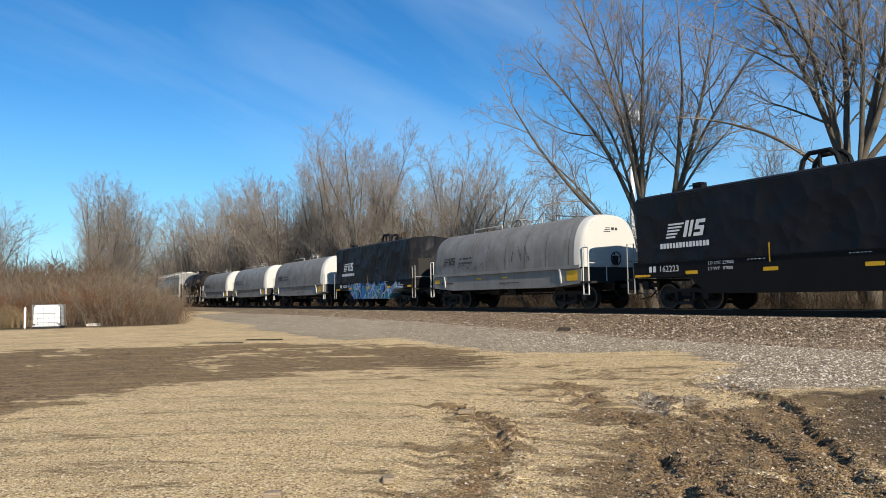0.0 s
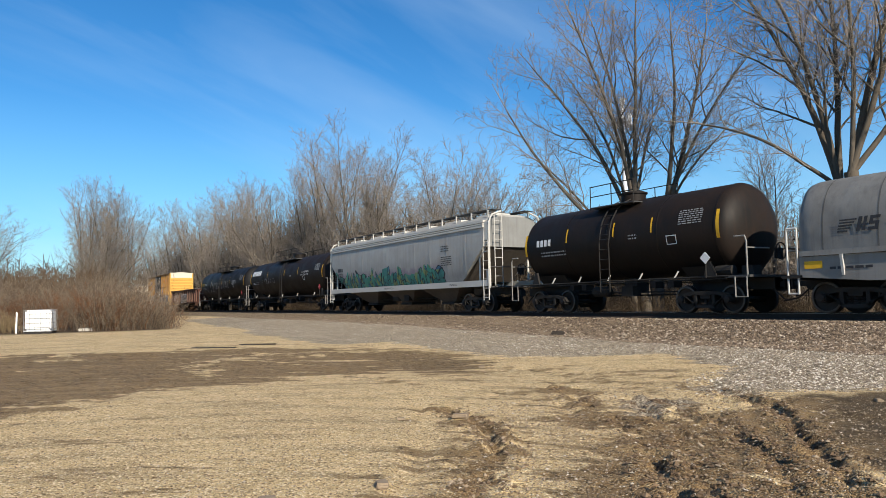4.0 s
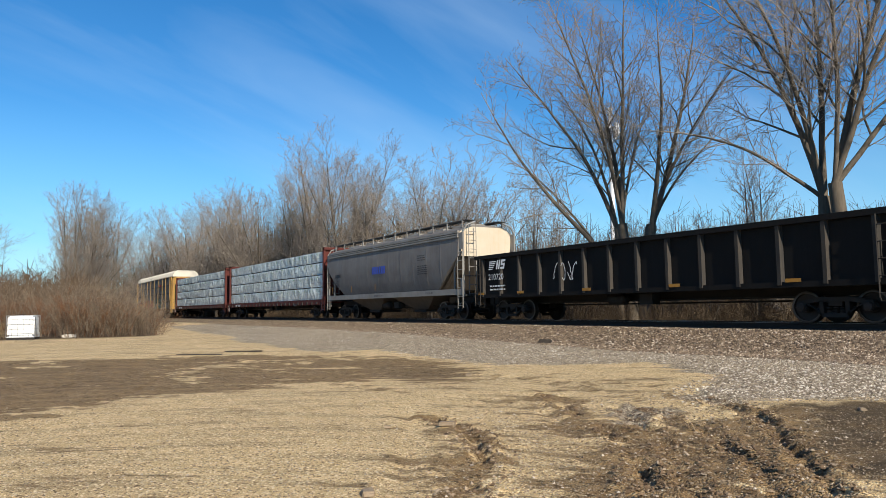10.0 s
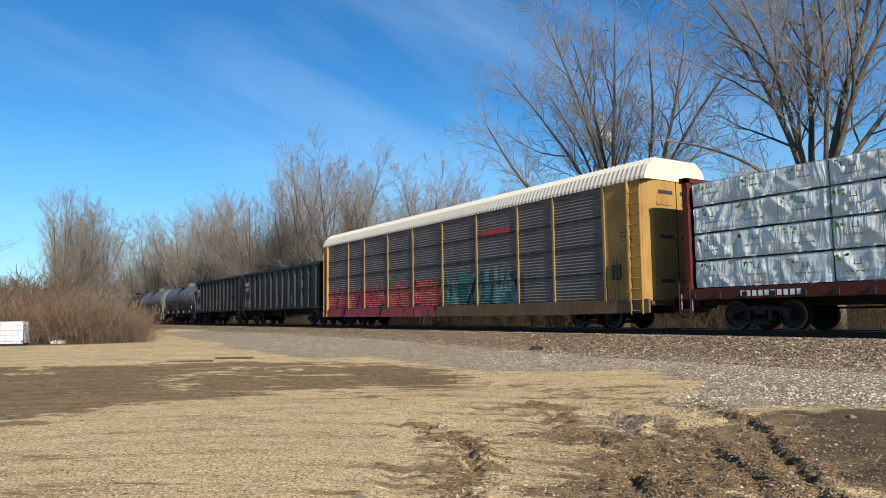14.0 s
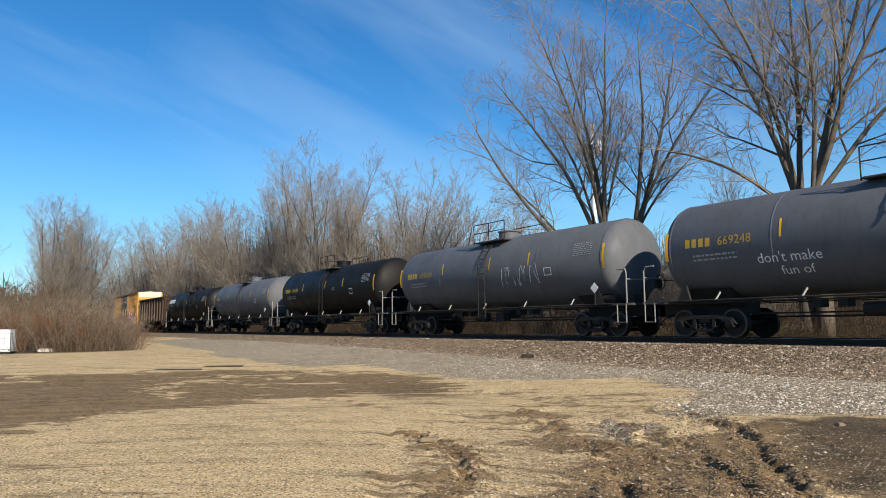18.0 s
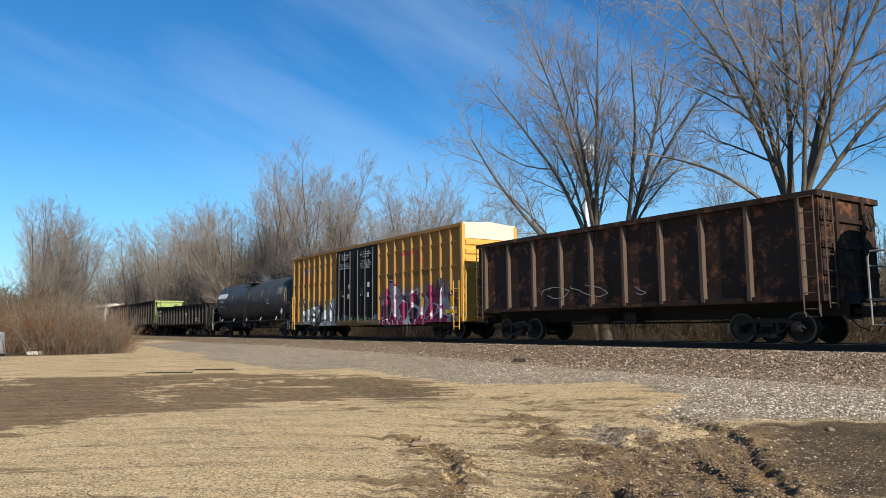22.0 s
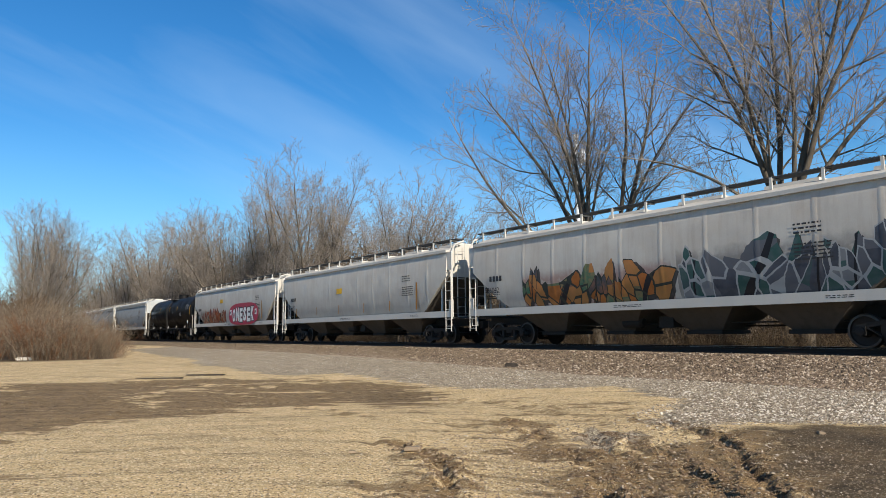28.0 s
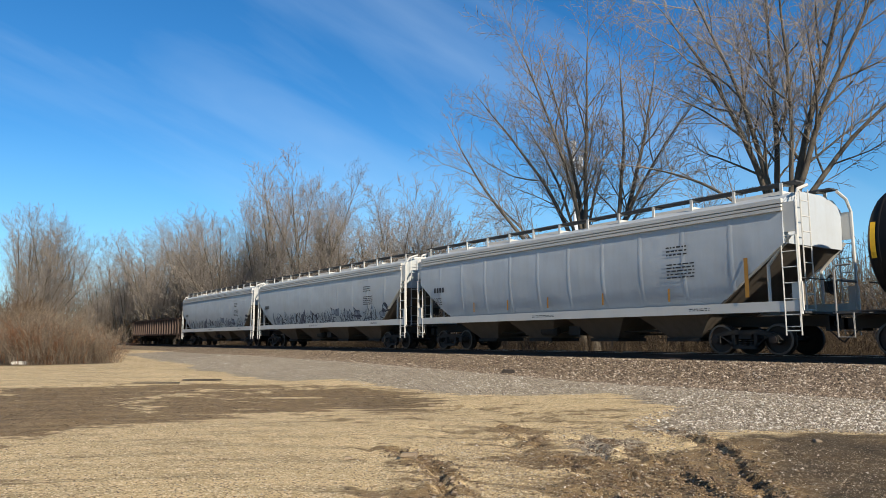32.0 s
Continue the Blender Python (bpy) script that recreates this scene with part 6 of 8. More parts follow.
def wrapped_pack(x0, x1, z0, z1, seed):
    """A lumber bundle in loose plastic wrap: a bulging sheet with slack folds."""
    rng = np.random.default_rng(seed)
    nx, nz = int((x1 - x0) * 14), 12
    X, Z = np.meshgrid(np.linspace(0, 1, nx + 1), np.linspace(0, 1, nz + 1), indexing="ij")
    fold = np.zeros_like(X)
    for _ in range(int((x1 - x0) * 4.5)):
        px, pz, sl, w, a = rng.uniform(0, 1), rng.uniform(0.1, 0.9), rng.uniform(-1.3, 1.3), rng.uniform(0.03, 0.08), rng.uniform(0.018, 0.05)
        dx = (X - px) * (x1 - x0) - sl * (Z - pz) * (z1 - z0)
        fold += a * np.exp(-(dx / w) ** 2) * np.exp(-((Z - pz) / 0.33) ** 2)
    fold += 0.014 * waves(X * (x1 - x0) * 1.6 + seed * 3.3, Z * 1.5 + seed, 0.30, 70 + seed % 9, 3)
    dent = 0.03 * np.clip(1 - np.minimum(Z, 1 - Z) / 0.08, 0, 1) + 0.03 * np.clip(1 - np.minimum(X, 1 - X) * (x1 - x0) / 0.06, 0, 1)
    Y = -1.34 - fold + dent
    V = np.stack([x0 + X * (x1 - x0), Y, z0 + Z * (z1 - z0)], -1).reshape(-1, 3)
    ii = np.arange((nx + 1) * (nz + 1)).reshape(nx + 1, nz + 1)
    f = np.stack([ii[:-1, :-1], ii[1:, :-1], ii[1:, 1:], ii[:-1, 1:]], -1).reshape(-1, 4).tolist()
    k = len(V)
    V = np.concatenate([V, [(x0, -0.2, z0), (x1, -0.2, z0), (x1, -0.2, z1), (x0, -0.2, z1)]])
    front = [ii[:, 0].tolist(), ii[-1, :].tolist(), ii[:, -1].tolist()[::-1], ii[0, :].tolist()[::-1]]
    corners = [k, k + 1, k + 2, k + 3]
    for i, edge_line in enumerate(front):
        f.append(edge_line + [corners[(i + 1) % 4], corners[i]])
    f.append(corners)
    return points_mesh("lumber_pack", V, f, WRAP, True)


def centerbeam_car(length, seed):
    car = thing("centerbeam_car", "dark red centerbeam flatcar stacked with wrapped lumber packs", "railcar", "passing freight cars")
    h = length / 2
    b = bmesh.new()
    box(b, -h, h, -1.42, 1.42, 1.02, 1.22)
    for s in (-1, 1):
        box(b, -h, h, s * 1.38 - 0.06, s * 1.38 + 0.06, 0.92, 1.26)
    deck = part("deck", b, CAR_RED, car, "dark red steel deck")
    for i in range(26):
        x = -h + 0.6 + (length - 1.2) * i / 25
        b = bmesh.new()
        box(b, x - 0.07, x + 0.07, -1.50, -1.40, 0.95, 1.12)
        part("strap_winch", b, STEEL_DARK, deck)
    b = bmesh.new()
    prism_y(b, [(-h + 2.5, 0.98), (-h + 4.0, 0.70), (h - 4.0, 0.70), (h - 2.5, 0.98)], -0.35, 0.35)
    box(b, -h, h, -0.3, 0.3, 0.75, 1.02)
    part("centre_sill", b, STEEL_DARK, car)
    b = bmesh.new()
    box(b, -h + 0.5, h - 0.5, -0.10, 0.10, 4.55, 4.70)
    for i in range(12):
        x = -h + 0.7 + (length - 1.4) * i / 11
        box(b, x - 0.06, x + 0.06, -0.1, 0.1, 1.2, 4.6)
    part("centre_truss", b, CAR_RED, car)
    for s in (-1, 1):
        e = s * h
        b = bmesh.new()
        box(b, min(e - s * 0.40, e - s * 0.46), max(e - s * 0.40, e - s * 0.46), -1.3, 1.3, 1.2, 4.70)
        head = part("bulkhead", b, CAR_RED, car, "tall red end bulkhead")
        for k in (-1, 1):
            b = bmesh.new()
            prism_x(b, [(k * 1.45, 1.2), (k * 1.45, 4.74), (k * 1.30, 4.74), (k * 1.30, 1.2)], min(e - s * 0.30, e - s * 0.50), max(e - s * 0.30, e - s * 0.50))
            part("bulkhead_post", b, CAR_RED, head)
            b = bmesh.new()
            box(b, min(e - s * 0.28, e - s * 0.40), max(e - s * 0.28, e - s * 0.40), k * 0.45 - 0.06, k * 0.45 + 0.06, 1.2, 4.6)
            part("bulkhead_post", b, CAR_RED, head)
        b = bmesh.new()
        box(b, min(e - s * 0.20, e - s * 0.5), max(e - s * 0.20, e - s * 0.5), -1.45, 1.45, 4.60, 4.76)
        part("bulkhead_cap", b, CAR_RED, head)
        for z in (1.8, 2.5, 3.2, 3.9):
            b = bmesh.new()
            box(b, min(e - s * 0.30, e - s * 0.39), max(e - s * 0.30, e - s * 0.39), -1.28, 1.28, z - 0.06, z + 0.06)
            part("bulkhead_rail", b, CAR_RED, head)
        b = bmesh.new()
        ladder(b, e - s * 0.02, -0.6, 1.2, 4.6, 0.42, 0.42, 0.02, "y")
        ladder(b, e - s * 0.28, -1.49, 0.5, 1.5, 0.40, 0.34)
        part("ladder", b, CAR_RED, car)
    cuts = [-h + 0.58, -h + 4.9, -h + 7.5, -h + 12.3, -h + 17.4, h - 0.58]
    zs = [1.27, 2.12, 2.96, 3.80, 4.56]
    for i, (a, c) in enumerate(zip(cuts, cuts[1:])):
        for j, (z0, z1) in enumerate(zip(zs, zs[1:])):
            me = wrapped_pack(a + 0.02, c - 0.02, z0 + 0.02, z1 - 0.03, seed + i * 7 + j)
            p = part("lumber_pack", me, None, car, "lumber pack in silvery plastic wrap printed with green leaves")
            rr = random.Random(seed * 31 + i * 5 + j)
            n = max(2, round((c - a) / 1.25))
            strap = []
            marks = []
            leaves = []
            for k in range(n):
                x = a + (c - a) * (k + 0.5) / n
                zc = z0 + 0.42 + rr.uniform(-0.05, 0.1)
                marks += text_bars(x - 0.30, zc - 0.16, 0.60, 0.10, 1, rr.randint(0, 999)) + [(x - 0.10, x + 0.10, zc + 0.02, zc + 0.05), (x - 0.09, x - 0.06, zc + 0.02, zc + 0.16), (x + 0.06, x + 0.09, zc + 0.02, zc + 0.16)]
                for q in range(5):
                    lx, lz = x + rr.uniform(-0.62, -0.15), z1 - 0.10 - rr.uniform(0, 0.16)
                    leaves.append((lx, lx + rr.uniform(0.04, 0.10), lz - rr.uniform(0.03, 0.10), lz))
            yk = -1.436
            strips("wrap_print", marks, PRINT_GREY, p, yk)
            strips("leaf_print", leaves, PRINT_GREEN, p, yk)
            for k in range(1, n):
                x = a + (c - a) * k / n
                strap.append((x - 0.010, x + 0.010, z0 + 0.03, z1 - 0.03))
            strips("band", strap, PRINT_GREY, p, -1.40)
    b = bmesh.new()
    for z in zs[:-1]:
        for i in range(14):
            x = -h + 1.0 + (length - 2) * i / 13
            box(b, x - 0.05, x + 0.05, -1.33, -0.2, z - 0.035, z + 0.02)
    part("dunnage", b, DUNNAGE, car, "wooden spacers between the packs")
    strips("side_plate", [(h - 5.9, h - 5.4, 0.86, 1.05)], LETTER_BLACK, car, -1.445)
    strips("sill_lettering", blocks(-h + 2.2, 0.99, 0.16, 10, 1.9, 0.3), LETTER_WHITE, car, -1.446)
    gear(car, length, 2.5, 0.4, (1.0, 1.1), GREY)
    return car


def autorack_car(length):
    car = thing("autorack_car", "tall autorack with grey slatted panels, yellow posts and white roof", "railcar", "passing freight cars")
    h, lo, hi = length / 2, 0.72, 5.02
    b = bmesh.new()
    for s in (-1, 1):
        prism_y(b, [(-h, 0.55), (-h + 5, 0.50), (h - 5, 0.50), (h, 0.55), (h, 1.0), (-h, 1.0)], s * 1.53 - 0.05, s * 1.53 + 0.05)
    box(b, -h, h, -1.4, 1.4, 0.80, 0.92)
    part("flatcar_frame", b, AUTO_LOW, car, "brown and pink painted flatcar frame")
    posts = [0.35, 3.79, 5.95, 8.80, 11.52, 14.34, 17.18, 20.11, 22.30, 24.97]
    posts = [-h + p for p in posts]
    for s in (-1, 1):
        for i, (a, c) in enumerate(zip(posts, posts[1:])):
            b = bmesh.new()
            n = 34
            ring = []
            for k in range(n * 2 + 1):
                z = 1.0 + (hi - 1.0) * k / (n * 2)
                ring.append((s * (1.50 + (0.035 if k % 2 else 0.0)), z))
            loft(b, [[(x, y, z) for y, z in ring] for x in (a + 0.06, c - 0.06)], caps=False, closed=False)
            panel = part("side_panel", b, PANEL_GREY, car, "ribbed galvanised side panel")
            for z in (1.95, 2.95, 3.95):
                b = bmesh.new()
                box(b, a + 0.1, c - 0.1, s * 1.545 - 0.012, s * 1.545 + 0.012, z - 0.025, z + 0.025)
                box(b, (a + c) / 2 - 0.05, (a + c) / 2 + 0.05, s * 1.56 - 0.015, s * 1.56 + 0.015, z - 0.06, z + 0.06)
                part("panel_joint", b, STEEL_DARK, panel)
        for x in posts:
            b = bmesh.new()
            box(b, x - 0.05, x + 0.05, s * 1.545 - 0.045, s * 1.545 + 0.045, 0.95, hi + 0.06)
            part("side_post", b, AUTO_POST, car, "faded yellow steel post")
        for a, c in ((posts[-1], h - 0.25), (-h, posts[0])):
            b = bmesh.new()
            box(b, a, c, s * 1.50 - 0.03, s * 1.50 + 0.03, 0.9, hi + 0.05)
            part("end_side_plate", b, AUTO_YELLOW, car)
    b = bmesh.new()
    prof = [(-1.58, hi), (-1.58, hi + 0.10), (-1.40, hi + 0.48), (-1.05, hi + 0.75), (1.05, hi + 0.75), (1.40, hi + 0.48), (1.58, hi + 0.10), (1.58, hi)]
    rings = []
    k = 250
    for i in range(k + 1):
        x = -h + 0.02 + (length - 0.04) * i / k
        up = 0.032 if i % 2 else 0.0
        rings.append([(x, y * (1 + up * 0.4), z + (up if abs(y) < 1.5 else 0)) for y, z in prof])
    loft(b, rings)
    part("roof", b, ROOF_WHITE, car, "white corrugated roof with rounded shoulders")
    for s in (-1, 1):
        e = s * h
        for k in (-1, 1):
            b = bmesh.new()
            pts = [(e - s * 0.55, k * 1.50), (e - s * 0.25, k * 1.46), (e - s * 0.02, k * 1.15), (e, k * 0.75), (e, k * 0.02)]
            loft(b, [[(x, y, z) for x, y in pts] for z in (0.95, hi + 0.02)], caps=False, closed=False)
            box(b, min(e - s * 0.1, e + s * 0.02), max(e - s * 0.1, e + s * 0.02), min(k * 0.25, k * 1.0), max(k * 0.25, k * 1.0), hi - 0.85, hi - 0.75)
            door = part("end_door", b, AUTO_YELLOW, car, "yellow clamshell end door")
            b = bmesh.new()
            for z in (1.6, 3.1, hi - 0.4):
                box(b, min(e, e + s * 0.015), max(e, e + s * 0.015), min(k * 0.2, k * 0.9), max(k * 0.2, k * 0.9), z - 0.06, z + 0.06)
            part("door_slot", b, LETTER_BLACK, door)
            b = bmesh.new()
            ladder(b, e - s * 0.45, k * 1.62, 0.5, hi - 0.3, 0.5, 0.36, 0.028)
            part("ladder", b, AUTO_YELLOW, car)
            b = bmesh.new()
            box(b, min(e - s * 0.72, e - s * 0.78), max(e - s * 0.72, e - s * 0.78), k * 1.56 - 0.1, k * 1.56 + 0.1, 0.9, hi)
            part("corner_post", b, AUTO_YELLOW, car)
        b = bmesh.new()
        prism_x(b, prof, min(e - s * 0.02, e + s * 0.03), max(e - s * 0.02, e + s * 0.03))
        part("roof_end", b, ROOF_WHITE, car)
    b = bmesh.new()
    box(b, h - 1.55, h - 1.2, -1.62, -1.52, 1.7, 2.2)
    tube(b, [(h - 1.4, -1.6, 1.0), (h - 1.4, -1.6, 2.4)], 0.03)
    part("door_lock_gear", b, STEEL_DARK, car)
    strips("red_plate", [(posts[6] + 0.35, posts[7] - 0.5, 3.98, 4.22)], LETTER_RED, car, -1.562)
    strips("notice", text_bars(h - 1.15, 3.0, 0.5, 0.4, 3, 4), LETTER_BLACK, car, -1.533)
    strips("roof_print", [(h + 0.034, h + 0.035, 5.3, 5.4)], LETTER_BLACK, car, -0.5)
    gear(car, length, 3.2, 0.5)
    return car


# ---- car paints ----
def wrap_material():
    n = Nodes("silvery_plastic_wrap", 0.22, 0.0, 0.75)
    x, y, z = n.xyz()
    c = n.mix(n.ramp(n.noise(1.4, 4, 0.6), (0.35, 0.0), (0.7, 1.0)), (0.48, 0.53, 0.52), (0.66, 0.71, 0.69))
    tilt = n.n.new("ShaderNodeMapping")
    tilt.inputs["Rotation"].default_value, tilt.inputs["Scale"].default_value = (0, radians(38), 0), (6.5, 1.0, 0.9)
    n.l.new(n.mix(0.35, n.co, n.noise(0.8, 2, 0.5, colour=True), "ADD"), tilt.inputs["Vector"])
    pleat = n.noise(1.0, 3, 0.5, tilt.outputs["Vector"])
    n.bump(n.math("ADD", n.math("MULTIPLY", pleat, n.ramp(n.noise(0.7, 2), (0.4, 0.2), (0.6, 2.2))), n.math("MULTIPLY", n.noise(9, 3, 0.6), 0.25)), 0.85, 0.07)
    return n.done(c)


WRAP = wrap_material()
PRINT_GREY = plain("grey_wrap_print", (0.17, 0.20, 0.21), 0.5)
PRINT_GREEN = plain("green_leaf_print", (0.09, 0.25, 0.06), 0.5, 0, 0.4, 20)
DUNNAGE = plain("rough_dunnage_wood", (0.16, 0.11, 0.07), 0.9)
PLACARD_RED = plain("red_placard", (0.50, 0.03, 0.04), 0.5)
# also colours the slope sheets dark for the shade under the car ends
BAY_DARK = paint("dirty_bay_shaded_slope", (0.10, 0.085, 0.07), 0.75, 0.5, (0.05, 0.04, 0.03))
CAR_RED = paint("oxide_red", (0.095, 0.018, 0.013), 0.65, 0.5, (0.03, 0.02, 0.018), 0.2)
ROOF_WHITE = paint("chalky_white_roof", (0.56, 0.53, 0.45), 0.6, 0.22, (0.45, 0.38, 0.28))
LOCK_GREY = paint("dirty_lock_steel", (0.12, 0.12, 0.12), 0.6, 0.4, (0.05, 0.045, 0.04), 0.2)
AUTO_POST = paint("dull_yellow_post", (0.26, 0.175, 0.065), 0.65, 0.5, (0.12, 0.08, 0.05), 0.2)
AUTO_YELLOW = paint("faded_yellow", (0.40, 0.235, 0.06), 0.6, 0.6, (0.11, 0.068, 0.04), 0.2)
# boxcar yellow for ends and ladders, lightened as if in full sun
END_YELLOW = paint("sunlit_yellow_end", (0.58, 0.33, 0.07), 0.5, 0.2, (0.30, 0.18, 0.06))
PANEL_GREY = paint("galvanised_panel", (0.155, 0.147, 0.142), 0.55, 0.5, (0.075, 0.062, 0.053), graffiti=[
    (-13.1, 0.8, 1.0, 2.25, ((0.34, 0.025, 0.06), (0.40, 0.06, 0.12), (0.38, 0.10, 0.03), (0.26, 0.03, 0.09)), (0.45, 0.22, 0.05)),
    (1.0, 7.0, 0.9, 2.45, ((0.02, 0.08, 0.075), (0.05, 0.18, 0.17), (0.14, 0.26, 0.26), (0.015, 0.02, 0.02)), (0.20, 0.24, 0.24))])
AUTO_LOW = paint("flatcar_brown", (0.17, 0.105, 0.05), 0.6, 0.7, (0.06, 0.038, 0.026), graffiti=[(-13.1, 0.5, 0.0, 2.0, ((0.24, 0.04, 0.05), (0.28, 0.05, 0.08), (0.18, 0.04, 0.04)), (0.26, 0.05, 0.06))])
COVER_BLACK = paint("black_cover", (0.007, 0.0075, 0.0095), 0.45, 0.3, (0.016, 0.016, 0.019), 0.18, folds=0.55)
BELLY_BLACK = paint("black_belly", (0.007, 0.007, 0.0075), 0.6, 0.35, (0.016, 0.014, 0.012), 0.12)
BLUE_GRAF = ((0.02, 0.11, 0.33), (0.04, 0.20, 0.44), (0.02, 0.13, 0.15), (0.05, 0.06, 0.075), (0.01, 0.025, 0.045))
BELLY_BLUE = paint("belly_with_blue_graffiti", (0.007, 0.007, 0.0075), 0.6, 0.35, (0.016, 0.014, 0.012), 0.12, graffiti=[(-3.6, 4.2, 0.3, 1.75, BLUE_GRAF, (0.32, 0.36, 0.40))])
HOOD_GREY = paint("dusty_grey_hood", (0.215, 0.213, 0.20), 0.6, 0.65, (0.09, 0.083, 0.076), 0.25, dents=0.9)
HOOD_DIRT = paint("grimy_hood_seam", (0.12, 0.115, 0.105), 0.7, 0.5, (0.06, 0.055, 0.05))
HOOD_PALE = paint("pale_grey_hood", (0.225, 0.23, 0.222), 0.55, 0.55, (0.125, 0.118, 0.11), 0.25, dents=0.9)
TANK_BLACK = paint("black_tank", (0.007, 0.007, 0.0075), 0.5, 0.35, (0.016, 0.014, 0.012), 0.14, dents=0.08)
TANK_RUSTY = paint("black_tank_rust_blush", (0.009, 0.008, 0.007), 0.55, 0.55, (0.028, 0.016, 0.011), 0.14, dents=0.08)
TANK_GREY = paint("grey_tank", (0.115, 0.122, 0.135), 0.5, 0.45, (0.06, 0.057, 0.055), 0.15, dents=0.08)
TANK_SLATE = paint("slate_tank", (0.052, 0.055, 0.062), 0.5, 0.4, (0.028, 0.025, 0.023), 0.15, dents=0.08)
HOP_SILVER = paint("silver_grey_hopper", (0.34, 0.34, 0.325), 0.5, 0.35, (0.19, 0.165, 0.14), 0.25, dents=0.5, graffiti=[(-9.0, 5.5, 1.3, 2.45, ((0.03, 0.15, 0.14), (0.05, 0.24, 0.17), (0.20, 0.24, 0.08), (0.05, 0.11, 0.20), (0.17, 0.11, 0.20)), (0.02, 0.03, 0.04))])
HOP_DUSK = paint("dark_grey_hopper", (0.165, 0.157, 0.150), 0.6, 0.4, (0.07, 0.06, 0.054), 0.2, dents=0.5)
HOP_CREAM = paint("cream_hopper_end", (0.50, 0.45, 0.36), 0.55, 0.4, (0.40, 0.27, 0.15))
HOP_BEIGE = paint("beige_grey_hopper", (0.52, 0.50, 0.45), 0.5, 0.3, (0.28, 0.20, 0.15), 0.25, dents=0.5)
HOP_ALFA = paint("beige_hopper_with_murals", (0.52, 0.50, 0.45), 0.5, 0.35, (0.28, 0.20, 0.15), 0.25, dents=0.5, graffiti=[
    (-5.8, 1.2, 1.2, 2.75, ((0.30, 0.10, 0.02), (0.05, 0.14, 0.085), (0.33, 0.16, 0.05), (0.05, 0.06, 0.07), (0.20, 0.03, 0.022)), (0.03, 0.035, 0.03)),
    (1.4, 8.5, 1.2, 2.95, ((0.05, 0.055, 0.07), (0.10, 0.105, 0.12), (0.03, 0.085, 0.075), (0.20, 0.21, 0.22), (0.035, 0.035, 0.045)), (0.34, 0.35, 0.35))])
HOP_TAGS = paint("beige_hopper_with_tags", (0.52, 0.50, 0.45), 0.5, 0.35, (0.28, 0.20, 0.15), 0.25, dents=0.5, graffiti=[
    (-7.9, -1.3, 1.2, 2.6, ((0.24, 0.045, 0.012), (0.30, 0.075, 0.016), (0.15, 0.028, 0.012), (0.03, 0.025, 0.025)), (0.33, 0.28, 0.22))])
SILL_BLUE = paint("sill_painted_blue", (0.10, 0.30, 0.52), 0.5, 0.3, (0.45, 0.46, 0.45))
HOP_PALE = paint("pale_blue_grey_hopper", (0.39, 0.42, 0.44), 0.5, 0.3, (0.30, 0.28, 0.25), dents=0.6)
HOP_PALE_TAG = paint("pale_hopper_with_dark_tags", (0.40, 0.42, 0.42), 0.5, 0.3, (0.30, 0.28, 0.25), dents=0.6, graffiti=[(-7.2, 8.2, 1.2, 2.2, ((0.24, 0.28, 0.30), (0.32, 0.35, 0.35), (0.05, 0.06, 0.09), (0.30, 0.34, 0.34)), (0.03, 0.035, 0.055))])
GON_RUST = paint("maroon_gondola", (0.050, 0.018, 0.013), 0.7, 0.45, (0.025, 0.017, 0.014), 0.2, rust=0.25)
GON_RUST_RIB = paint("maroon_post", (0.14, 0.065, 0.045), 0.65, 0.4)
GON_BLACK = paint("black_gondola", (0.008, 0.008, 0.008), 0.7, 0.4, (0.018, 0.015, 0.013), 0.12, dents=0.6)
GON_BLACK_RIB = paint("worn_black_post", (0.021, 0.020, 0.019), 0.7, 0.4)
GON_BROWN = paint("brown_rusted_gondola", (0.030, 0.017, 0.012), 0.8, 0.5, (0.018, 0.013, 0.011), 0.2, rust=0.35, dents=0.8)
GON_BROWN_RIB = paint("rusted_post", (0.075, 0.047, 0.034), 0.7, 0.5)
GON_GLOSS = paint("glossy_black_gondola", (0.010, 0.011, 0.013), 0.42, 0.3, (0.016, 0.016, 0.017), 0.32, dents=0.7)
GREEN = paint("light_green_paint", (0.28, 0.42, 0.13), 0.55, 0.4, (0.22, 0.16, 0.08), rust=0.2)
# same boxcar yellow at half strength, the sides' weak grazing light painted in
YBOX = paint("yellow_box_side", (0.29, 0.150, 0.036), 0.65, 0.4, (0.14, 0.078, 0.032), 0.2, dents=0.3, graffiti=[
    (-9.3, -2.8, 0.3, 2.25, ((0.07, 0.08, 0.09), (0.22, 0.22, 0.22), (0.05, 0.10, 0.11), (0.03, 0.03, 0.035)), (0.28, 0.28, 0.29)),
    (2.4, 9.3, 0.3, 2.45, ((0.012, 0.03, 0.075), (0.30, 0.31, 0.33), (0.02, 0.075, 0.15), (0.26, 0.14, 0.15), (0.03, 0.10, 0.18)), (0.42, 0.42, 0.42))])
YBOX_TWO = paint("shaded_yellow_box_side_magenta_art", (0.29, 0.150, 0.036), 0.65, 0.4, (0.14, 0.078, 0.032), 0.2, dents=0.3, graffiti=[
    (-8.4, -2.8, 0.3, 2.25, ((0.30, 0.31, 0.31), (0.16, 0.17, 0.17), (0.36, 0.37, 0.37), (0.05, 0.13, 0.10)), (0.015, 0.015, 0.015)),
    (2.2, 9.3, 0.3, 2.60, ((0.20, 0.015, 0.055), (0.13, 0.01, 0.04), (0.30, 0.29, 0.31), (0.17, 0.012, 0.05), (0.03, 0.13, 0.30)), (0.42, 0.42, 0.44))])
